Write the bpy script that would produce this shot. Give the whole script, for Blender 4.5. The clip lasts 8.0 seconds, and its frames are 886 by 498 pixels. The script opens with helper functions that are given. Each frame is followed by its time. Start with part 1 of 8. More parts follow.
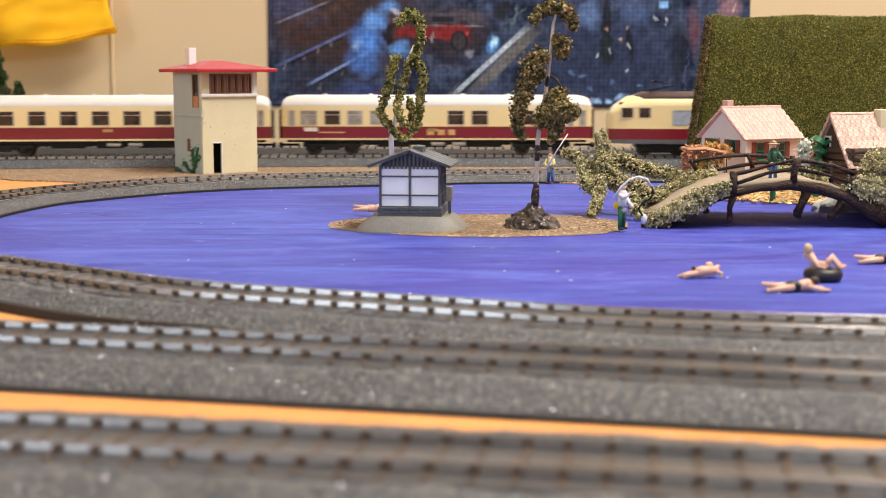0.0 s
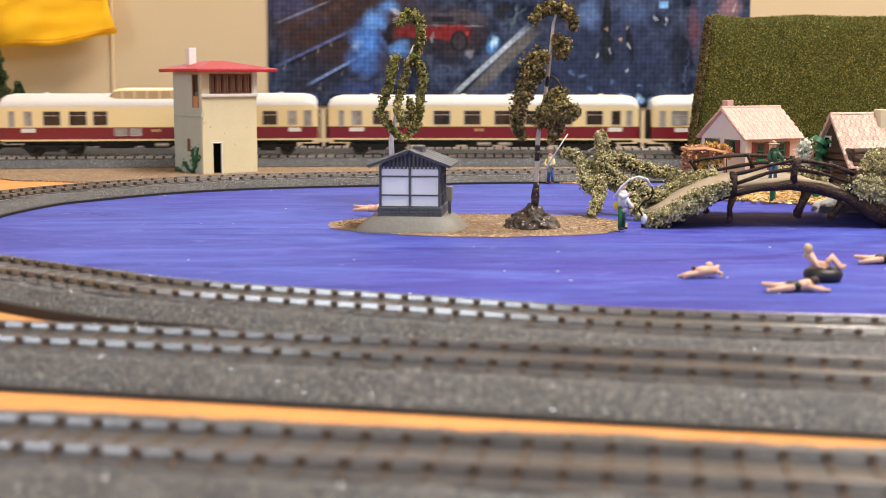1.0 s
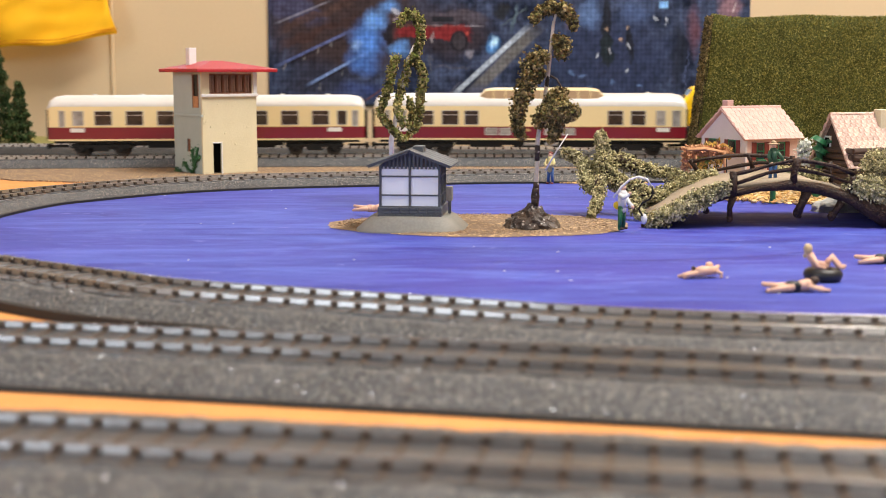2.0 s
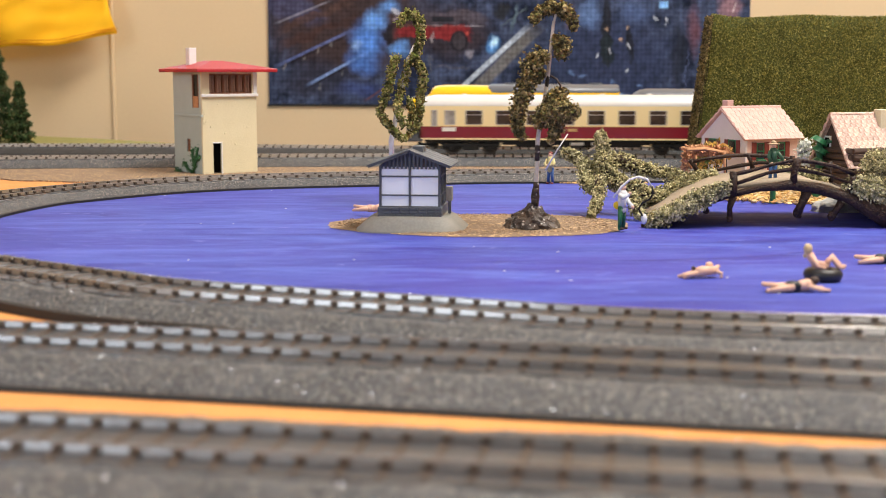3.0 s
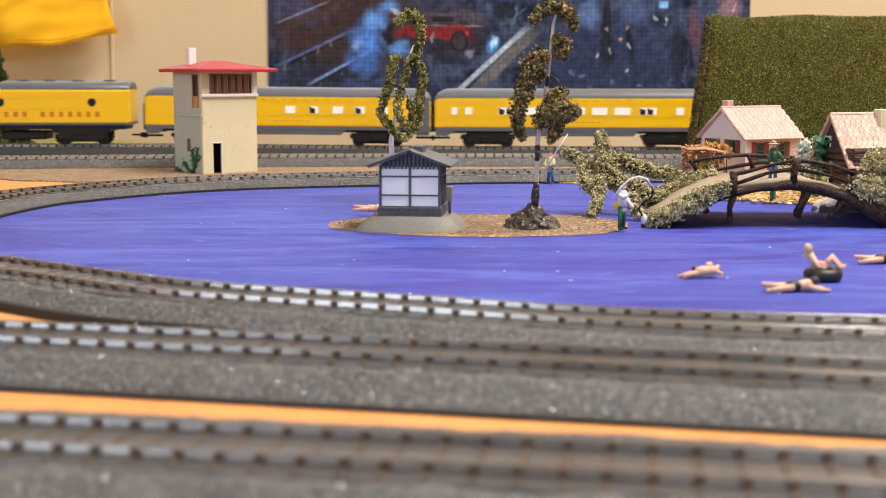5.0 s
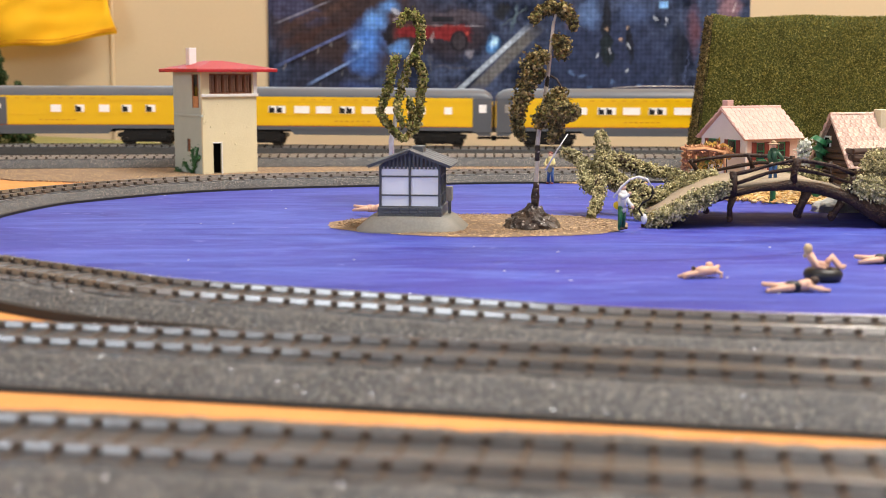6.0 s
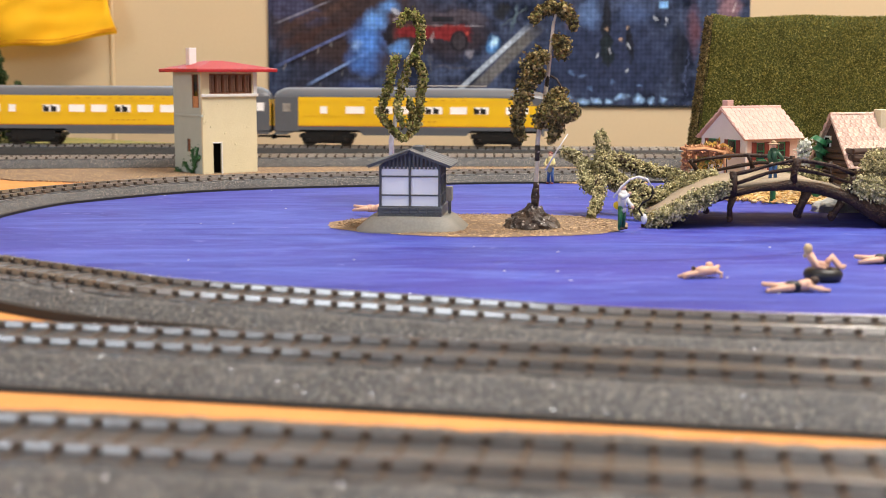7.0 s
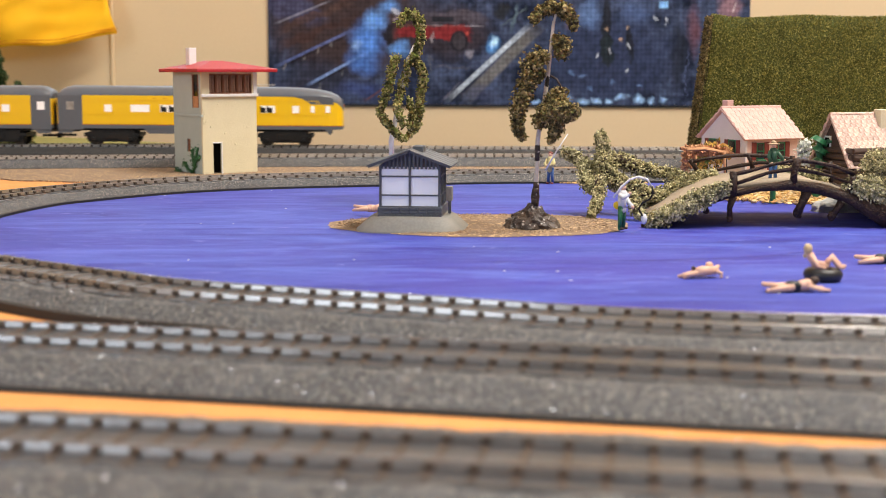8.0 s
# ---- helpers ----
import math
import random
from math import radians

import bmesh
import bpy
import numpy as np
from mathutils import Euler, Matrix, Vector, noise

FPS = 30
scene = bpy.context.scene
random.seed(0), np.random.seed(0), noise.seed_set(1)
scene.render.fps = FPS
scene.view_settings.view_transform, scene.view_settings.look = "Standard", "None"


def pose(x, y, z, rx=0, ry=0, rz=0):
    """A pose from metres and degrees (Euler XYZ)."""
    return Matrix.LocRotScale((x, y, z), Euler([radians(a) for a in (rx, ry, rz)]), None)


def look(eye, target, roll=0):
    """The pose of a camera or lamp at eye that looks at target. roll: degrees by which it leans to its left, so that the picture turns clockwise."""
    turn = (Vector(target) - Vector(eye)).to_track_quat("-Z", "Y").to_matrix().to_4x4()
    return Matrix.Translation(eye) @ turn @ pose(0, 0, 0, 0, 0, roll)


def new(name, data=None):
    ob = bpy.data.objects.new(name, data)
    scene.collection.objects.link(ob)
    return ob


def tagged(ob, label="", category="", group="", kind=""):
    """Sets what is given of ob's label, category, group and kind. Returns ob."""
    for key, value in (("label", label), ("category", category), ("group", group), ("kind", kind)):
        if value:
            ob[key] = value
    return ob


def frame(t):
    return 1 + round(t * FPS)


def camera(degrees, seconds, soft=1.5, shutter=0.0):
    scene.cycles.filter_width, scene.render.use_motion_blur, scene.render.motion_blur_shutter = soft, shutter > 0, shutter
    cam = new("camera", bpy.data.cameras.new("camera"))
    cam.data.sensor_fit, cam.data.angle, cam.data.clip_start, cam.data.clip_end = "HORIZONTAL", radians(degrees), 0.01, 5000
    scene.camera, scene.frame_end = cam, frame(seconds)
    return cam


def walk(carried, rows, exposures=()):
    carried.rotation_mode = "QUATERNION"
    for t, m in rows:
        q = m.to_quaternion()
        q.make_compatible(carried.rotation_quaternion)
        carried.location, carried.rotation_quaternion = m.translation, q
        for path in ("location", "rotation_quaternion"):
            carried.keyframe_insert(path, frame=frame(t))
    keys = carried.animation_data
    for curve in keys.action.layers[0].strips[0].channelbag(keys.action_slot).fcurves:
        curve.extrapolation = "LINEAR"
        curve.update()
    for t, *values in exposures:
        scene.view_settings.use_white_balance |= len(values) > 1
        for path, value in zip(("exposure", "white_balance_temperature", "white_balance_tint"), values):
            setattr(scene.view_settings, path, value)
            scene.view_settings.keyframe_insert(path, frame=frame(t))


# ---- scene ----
# camera: stands still, low over the layout
cam = camera(37.65, 8.0, soft=0.5, shutter=0.3)
cam.data.dof.use_dof = True
cam.data.dof.focus_distance = 0.68
cam.data.dof.aperture_fstop = 21.0
EYE = pose(0.0, 0.0, 0.071, 90 - 7.75, 0, 0)
walk(cam, [(0.0, EYE), (8.0, EYE)], exposures=[(0.0, 0.0), (8.0, 0.0)])

# world: dim indoor surroundings
world = bpy.data.worlds.new("room_air")
scene.world = world
world.use_nodes = True
world.node_tree.nodes["Background"].inputs[0].default_value = (0.9, 0.95, 1.0, 1)
world.node_tree.nodes["Background"].inputs[1].default_value = 0.02


def area_lamp(name, eye, target, sx, sy, watts, colour):
    d = bpy.data.lights.new(name, "AREA")
    d.shape, d.size, d.size_y, d.energy, d.color = "RECTANGLE", sx, sy, watts, colour
    ob = new(name, d)
    ob.matrix_world = look(eye, target)
    return ob


area_lamp("ceiling_panel_light", (0.75, 0.42, 1.66), (0.75, 0.421, 0), 0.6, 1.2, 67, (1.0, 0.95, 0.88))
area_lamp("ceiling_panel_light", (-0.55, 0.2, 1.66), (-0.55, 0.201, 0), 0.6, 1.2, 2, (1.0, 0.97, 0.92))
# lamp of the unseen north window, added for bluish glints on the tracks
area_lamp("window_daylight", (-0.25, 1.50, 0.2475), (-0.25, 0.0, 0.2475), 0.72, 0.155, 0.95, (0.72, 0.86, 1.0))
area_lamp("window_daylight", (-1.98, -1.55, 0.9), (0.0, 0.43, 0.3), 1.1, 0.9, 26, (0.78, 0.88, 1.0))
area_lamp("window_daylight", (0.4, -2.18, 0.85), (0.2, 0.6, 0.1), 2.0, 1.2, 6, (0.88, 0.94, 1.0))


# ---- materials ----
def mat(name, c1, c2=None, rough=0.6, scale=120, fine=900, mix=0.5, bump=0.15, dist=0.0003, metal=0.0, spec=0.5,
        coat=0.0, stretch=None, speck=None, speck_scale=900, speck_cut=0.12, random_tint=0.0):
    m = bpy.data.materials.new(name)
    m.use_nodes = True
    nt = m.node_tree
    nd, ln = nt.nodes, nt.links
    b = nd["Principled BSDF"]
    c2 = c2 or tuple(v * 0.8 for v in c1)
    tc = nd.new("ShaderNodeTexCoord")
    big, small = nd.new("ShaderNodeTexNoise"), nd.new("ShaderNodeTexNoise")
    big.inputs["Scale"].default_value, small.inputs["Scale"].default_value = scale, fine
    big.inputs["Detail"].default_value, small.inputs["Detail"].default_value = 4, 3
    if stretch:
        mp = nd.new("ShaderNodeMapping")
        mp.inputs["Scale"].default_value = stretch
        ln.new(tc.outputs["Object"], mp.inputs["Vector"])
    for n in (big, small):
        ln.new(mp.outputs[0] if stretch else tc.outputs["Object"], n.inputs["Vector"])
    add = nd.new("ShaderNodeMix")
    add.data_type = "FLOAT"
    add.inputs[0].default_value = mix
    ln.new(big.outputs[0], add.inputs[2])
    ln.new(small.outputs[0], add.inputs[3])
    ramp = nd.new("ShaderNodeValToRGB")
    ramp.color_ramp.elements[0].position, ramp.color_ramp.elements[1].position = 0.33, 0.67
    ramp.color_ramp.elements[0].color, ramp.color_ramp.elements[1].color = (*c2, 1), (*c1, 1)
    ln.new(add.outputs[0], ramp.inputs[0])
    out = ramp.outputs[0]
    if speck:
        v = nd.new("ShaderNodeTexVoronoi")
        v.inputs["Scale"].default_value = speck_scale
        ln.new(tc.outputs["Object"], v.inputs["Vector"])
        sep = nd.new("ShaderNodeSeparateColor")
        ln.new(v.outputs["Color"], sep.inputs[0])
        lt = nd.new("ShaderNodeMath")
        lt.operation = "LESS_THAN"
        lt.inputs[1].default_value = speck_cut
        ln.new(sep.outputs[0], lt.inputs[0])
        mx = nd.new("ShaderNodeMix")
        mx.data_type = "RGBA"
        ln.new(lt.outputs[0], mx.inputs[0])
        ln.new(out, mx.inputs[6])
        mx.inputs[7].default_value = (*speck, 1)
        out = mx.outputs[2]
    if random_tint:
        oi, hsv = nd.new("ShaderNodeObjectInfo"), nd.new("ShaderNodeHueSaturation")
        mr = nd.new("ShaderNodeMapRange")
        mr.inputs[3].default_value, mr.inputs[4].default_value = 1 - random_tint, 1 + random_tint
        ln.new(oi.outputs["Random"], mr.inputs[0])
        ln.new(mr.outputs[0], hsv.inputs["Value"])
        ln.new(out, hsv.inputs["Color"])
        out = hsv.outputs[0]
    ln.new(out, b.inputs["Base Color"])
    b.inputs["Roughness"].default_value, b.inputs["Metallic"].default_value = rough, metal
    b.inputs["Specular IOR Level"].default_value = spec
    b.inputs["Coat Weight"].default_value = coat
    if bump:
        bp = nd.new("ShaderNodeBump")
        bp.inputs["Strength"].default_value, bp.inputs["Distance"].default_value = bump, dist
        ln.new(small.outputs[0], bp.inputs["Height"])
        ln.new(bp.outputs[0], b.inputs["Normal"])
    return m


M_WALL = mat("wall_paint", (0.70, 0.545, 0.345), (0.66, 0.51, 0.32), 0.8, 4, 300, 0.35, 0.1, 0.0005)
M_ROOM = mat("room_paint", (0.78, 0.72, 0.62), (0.72, 0.66, 0.56), 0.8, 3, 200, 0.3, 0.05)
M_CARPET = mat("carpet", (0.12, 0.12, 0.13), (0.08, 0.08, 0.09), 0.95, 20, 600)
M_SAND = mat("orange_sand", (0.74, 0.34, 0.11), (0.60, 0.25, 0.07), 0.95, 60, 1400, 0.6, 0.6, 0.0006)
M_BROWN = mat("brown_sand", (0.30, 0.21, 0.135), (0.17, 0.115, 0.075), 0.95, 90, 1500, 0.6, 0.7, 0.0007, speck=(0.55, 0.38, 0.2))


def pond_paint():
    """Blue and violet paint brushed on in long uneven strokes."""
    m = bpy.data.materials.new("blue_pond_paint")
    m.use_nodes = True
    nd, ln = m.node_tree.nodes, m.node_tree.links
    b = nd["Principled BSDF"]
    tc = nd.new("ShaderNodeTexCoord")

    def strokes(scale, detail, stretch, turn, warp):
        mp, n = nd.new("ShaderNodeMapping"), nd.new("ShaderNodeTexNoise")
        mp.inputs["Rotation"].default_value = (0, 0, turn)
        mp.inputs["Scale"].default_value = stretch
        n.inputs["Scale"].default_value, n.inputs["Detail"].default_value, n.inputs["Distortion"].default_value = scale, detail, warp
        n.inputs["Roughness"].default_value = 0.62
        ln.new(tc.outputs["Object"], mp.inputs["Vector"])
        ln.new(mp.outputs[0], n.inputs["Vector"])
        return n.outputs[0]

    def blend(fac, lo, hi, under, colour, amount):
        mr, mx = nd.new("ShaderNodeMapRange"), nd.new("ShaderNodeMix")
        mr.inputs[1].default_value, mr.inputs[2].default_value, mr.inputs[4].default_value = lo, hi, amount
        mx.data_type = "RGBA"
        ln.new(fac, mr.inputs[0])
        ln.new(mr.outputs[0], mx.inputs[0])
        if under is None:
            mx.inputs[6].default_value = (0.056, 0.074, 0.365, 1)
        else:
            ln.new(under, mx.inputs[6])
        mx.inputs[7].default_value = (*colour, 1)
        return mx.outputs[2]

    broad = strokes(7, 5, (0.6, 1.3, 1), 0.25, 1.2)
    brush = strokes(20, 8, (0.35, 1.3, 1), -0.35, 1.6)
    hair = strokes(120, 6, (0.30, 1.2, 1), 0.18, 1.2)
    spot = strokes(70, 4, (0.7, 1.2, 1), 0.6, 0.3)
    c = blend(broad, 0.42, 0.66, None, (0.064, 0.048, 0.34), 0.6)
    c = blend(brush, 0.50, 0.68, c, (0.098, 0.140, 0.52), 0.8)
    c = blend(brush, 0.47, 0.34, c, (0.034, 0.034, 0.22), 0.75)
    c = blend(hair, 0.53, 0.70, c, (0.12, 0.155, 0.54), 0.55)
    c = blend(hair, 0.46, 0.33, c, (0.036, 0.030, 0.25), 0.5)
    c = blend(spot, 0.66, 0.72, c, (0.20, 0.21, 0.55), 0.6)
    ln.new(c, b.inputs["Base Color"])
    b.inputs["Roughness"].default_value, b.inputs["Specular IOR Level"].default_value = 0.55, 0.09
    bp = nd.new("ShaderNodeBump")
    bp.inputs["Strength"].default_value, bp.inputs["Distance"].default_value = 0.5, 0.0005
    ln.new(hair, bp.inputs["Height"])
    ln.new(bp.outputs[0], b.inputs["Normal"])
    return m


M_POND = pond_paint()
M_BALLAST = mat("dark_ballast", (0.106, 0.112, 0.124), (0.032, 0.034, 0.038), 0.62, 60, 1300, 0.75, 1.0, 0.0009,
                speck=(0.36, 0.34, 0.30), speck_scale=3000, speck_cut=0.09)
M_BLACK = mat("black_edge", (0.012, 0.012, 0.013), None, 0.6)
M_BLACKBED = mat("black_foam_ballast", (0.045, 0.044, 0.044), (0.016, 0.016, 0.016), 0.7, 60, 1300, 0.75, 1.0, 0.0008)
M_SLEEPER = mat("brown_sleeper_plastic", (0.075, 0.052, 0.038), (0.045, 0.032, 0.025), 0.45, 300, 2500, 0.5, 0.15, 0.0002, random_tint=0.15)
M_BEDPLATE = mat("glossy_track_plate", (0.066, 0.070, 0.080), (0.040, 0.043, 0.050), 0.40, 80, 1500, 0.5, 0.03, 0.0002, spec=0.5, coat=0.3)
M_BEDPLATE.node_tree.nodes["Principled BSDF"].inputs["Coat Roughness"].default_value = 0.24
# glint strength put into the rail colour, set apart for each group of tracks
M_RAIL = mat("rail_metal", (0.27, 0.265, 0.265), (0.15, 0.14, 0.135), 0.33, 60, 1500, metal=1.0, bump=0.05)
M_RAIL_BRIGHT = mat("bright_glint_rail_metal", (0.74, 0.73, 0.71), (0.52, 0.50, 0.48), 0.28, 60, 1500, metal=1.0, bump=0.05)
M_RAIL_LOOP = mat("mid_glint_rail_metal", (0.42, 0.415, 0.41), (0.24, 0.225, 0.215), 0.31, 60, 1500, metal=1.0, bump=0.05)
M_MICA = mat("mica_flake", (0.46, 0.48, 0.52), (0.32, 0.34, 0.38), 0.42, 300, 900, metal=1.0, bump=0.0)
M_GREENMAT = mat("yellow_green_mat", (0.30, 0.27, 0.09), (0.21, 0.21, 0.06), 0.95, 40, 900, bump=0.5)


# ---- building helpers ----
def mesh_of(bm, mats, name="mesh"):
    me = bpy.data.meshes.new(name)
    bm.normal_update()
    bm.to_mesh(me)
    bm.free()
    for m in mats if isinstance(mats, (list, tuple)) else [mats]:
        me.materials.append(m)
    return me


def part(name, bm, material, parent=None, label="", m=None, smooth=False):
    me = bm if isinstance(bm, bpy.types.Mesh) else mesh_of(bm, material, name)
    if smooth:
        for p in me.polygons:
            p.use_smooth = True
    ob = new(name, me)
    if parent:
        ob.parent = parent
    if m is not None:
        ob.matrix_basis = m
    if label:
        ob["label"] = label
    return ob


def thing(name, m, label, category, group="", kind=""):
    ob = new(name)
    ob.empty_display_size = 0.01
    ob.matrix_basis = m
    return tagged(ob, label, category, group, kind)


def box(bm, x0, x1, y0, y1, z0, z1, bevel=0.0, mi=0, m=None):
    r = bmesh.ops.create_cube(bm, size=1, matrix=Matrix.LocRotScale(((x0 + x1) / 2, (y0 + y1) / 2, (z0 + z1) / 2), None,
                                                                    (abs(x1 - x0), abs(y1 - y0), abs(z1 - z0))))
    vs = r["verts"]
    fs = {f for v in vs for f in v.link_faces}
    if bevel:
        es = {e for v in vs for e in v.link_edges}
        g = bmesh.ops.bevel(bm, geom=list(es), offset=bevel, segments=1, affect="EDGES")
        fs = set(g["faces"]) | {f for f in fs if f.is_valid}
        vs = list({v for f in fs for v in f.verts})
    for f in fs:
        f.material_index = mi
    if m is not None:
        bmesh.ops.transform(bm, matrix=m, verts=vs)
    return vs


def boxm(x0, x1, y0, y1, z0, z1, bevel=0.0):
    bm = bmesh.new()
    box(bm, x0, x1, y0, y1, z0, z1, bevel)
    return bm


def cyl(bm, p, q, r0, r1=None, seg=10, mi=0):
    p, q = Vector(p), Vector(q)
    d = q - p
    r = bmesh.ops.create_cone(bm, cap_ends=True, segments=seg, radius1=r0, radius2=r0 if r1 is None else r1, depth=d.length,
                              matrix=Matrix.Translation((p + q) / 2) @ d.to_track_quat("Z", "Y").to_matrix().to_4x4())
    for f in {f for v in r["verts"] for f in v.link_faces}:
        f.material_index = mi
    return r["verts"]


def ball(bm, c, rx, ry=None, rz=None, sub=2, mi=0, rough=0.0, m=None):
    ry, rz = ry or rx, rz or rx
    r = bmesh.ops.create_icosphere(bm, subdivisions=sub, radius=1)
    for v in r["verts"]:
        k = 1 + rough * noise.noise(v.co * 2.3 + Vector(c) * 700)
        v.co = Vector((v.co.x * rx * k, v.co.y * ry * k, v.co.z * rz * k))
        if m is not None:
            v.co = m @ v.co
        v.co += Vector(c)
    for f in {f for v in r["verts"] for f in v.link_faces}:
        f.material_index = mi
    return r["verts"]


def tube(bm, pts, radii, seg=8, mi=0, rough=0.0):
    """A round rod along points, with a radius at each."""
    pts = [Vector(p) for p in pts]
    rings = []
    for i, p in enumerate(pts):
        d = (pts[min(i + 1, len(pts) - 1)] - pts[max(i - 1, 0)]).normalized()
        a = d.orthogonal().normalized() if i == 0 else (a0 - d * a0.dot(d)).normalized()
        a0 = a
        b = d.cross(a)
        ring = []
        for k in range(seg):
            w = 2 * math.pi * k / seg
            o = a * math.cos(w) + b * math.sin(w)
            rr = radii[i] * (1 + rough * noise.noise((p + o * radii[i]) * 350))
            ring.append(bm.verts.new(p + o * rr))
        rings.append(ring)
    fs = [bm.faces.new((r0[k], r0[(k + 1) % seg], r1[(k + 1) % seg], r1[k])) for r0, r1 in zip(rings, rings[1:]) for k in range(seg)]
    fs += [bm.faces.new(rings[0][::-1]), bm.faces.new(rings[-1])]
    for f in fs:
        f.material_index = mi
        f.smooth = True


def curve_points(ctrl, step, closed=False):
    """Even points along a smooth line through the control points, and their headings."""
    c = [Vector((x, y)) for x, y in ctrl]
    n = len(c)
    fine = []
    for i in range(n if closed else n - 1):
        p = [c[(i + k) % n] if closed else c[min(max(i + k, 0), n - 1)] for k in (-1, 0, 1, 2)]
        for j in range(40):
            u = j / 40
            fine.append(0.5 * (2 * p[1] + (p[2] - p[0]) * u + (2 * p[0] - 5 * p[1] + 4 * p[2] - p[3]) * u * u
                               + (3 * p[1] - p[0] - 3 * p[2] + p[3]) * u ** 3))
    fine.append(c[0] if closed else c[-1])
    at = [0.0]
    for a, b in zip(fine, fine[1:]):
        at.append(at[-1] + (b - a).length)
    count = max(2, round(at[-1] / step))
    res, k = [], 0
    for i in range(count + (0 if closed else 1)):
        s = at[-1] * i / count
        while k < len(at) - 2 and at[k + 1] < s:
            k += 1
        u = (s - at[k]) / max(1e-9, at[k + 1] - at[k])
        p = fine[k].lerp(fine[k + 1], u)
        d = (fine[k + 1] - fine[k]).normalized()
        res.append((p, d))
    return res


def sweep(line, section, closed=False, jitter=0.0, flat_ends=True):
    """A strip swept along the line; the section gives side offset and height."""
    bm = bmesh.new()
    rings = []
    for i, (p, d) in enumerate(line):
        nrm = Vector((-d.y, d.x))
        ring = []
        for j, (o, z) in enumerate(section):
            w = jitter * noise.noise(Vector((p.x * 170, p.y * 170, j * 3.1))) if jitter else 0
            w2 = jitter * noise.noise(Vector((p.x * 170, p.y * 170, j * 3.1 + 50))) if jitter else 0
            q = p + nrm * (o + w)
            ring.append(bm.verts.new((q.x, q.y, max(z + w2 * (z > 0.0005), 0) if jitter else z)))
        rings.append(ring)
    pairs = list(zip(rings, rings[1:])) + ([(rings[-1], rings[0])] if closed else [])
    for a, b in pairs:
        for j in range(len(section) - 1):
            bm.faces.new((a[j], a[j + 1], b[j + 1], b[j]))
    if not closed and flat_ends:
        bm.faces.new(rings[0][::-1]), bm.faces.new(rings[-1])
    bmesh.ops.recalc_face_normals(bm, faces=bm.faces)
    return bm


SLEEPER_TOP, RAIL_TOP = 0.0070, 0.0084
PITCH = 0.0072


def sleeper_mesh():
    bm = bmesh.new()
    box(bm, -0.0007, 0.0007, -0.0144, 0.0144, 0.0044, SLEEPER_TOP, 0.0003)
    # the chairs that hold the rails
    for s in (-1, 1):
        box(bm, -0.0009, 0.0009, s * 0.00825 - 0.0016, s * 0.00825 + 0.0016, SLEEPER_TOP - 0.0002, RAIL_TOP - 0.0002, 0.0003)
    return mesh_of(bm, M_SLEEPER, "sleeper")


SLEEPER = sleeper_mesh()
RAIL_SECTION = [(-0.0010, SLEEPER_TOP - 0.0003), (-0.0010, SLEEPER_TOP), (-0.0008, SLEEPER_TOP + 0.0001), (-0.00045, RAIL_TOP - 0.0003),
                (-0.00045, RAIL_TOP - 0.0001), (-0.0003, RAIL_TOP), (0.0003, RAIL_TOP), (0.00045, RAIL_TOP - 0.0001), (0.00045, RAIL_TOP - 0.0003),
                (0.0008, SLEEPER_TOP + 0.0001), (0.0010, SLEEPER_TOP), (0.0010, SLEEPER_TOP - 0.0003)]
BED_SECTION = [(-0.0292, 0.0), (-0.0262, 0.0022), (-0.0224, 0.0044), (-0.0192, 0.0060), (-0.0158, 0.0062), (-0.008, 0.0054), (0.0, 0.0054), (0.008, 0.0054),
               (0.0158, 0.0062), (0.0192, 0.0060), (0.0224, 0.0044), (0.0262, 0.0022), (0.0292, 0.0)]


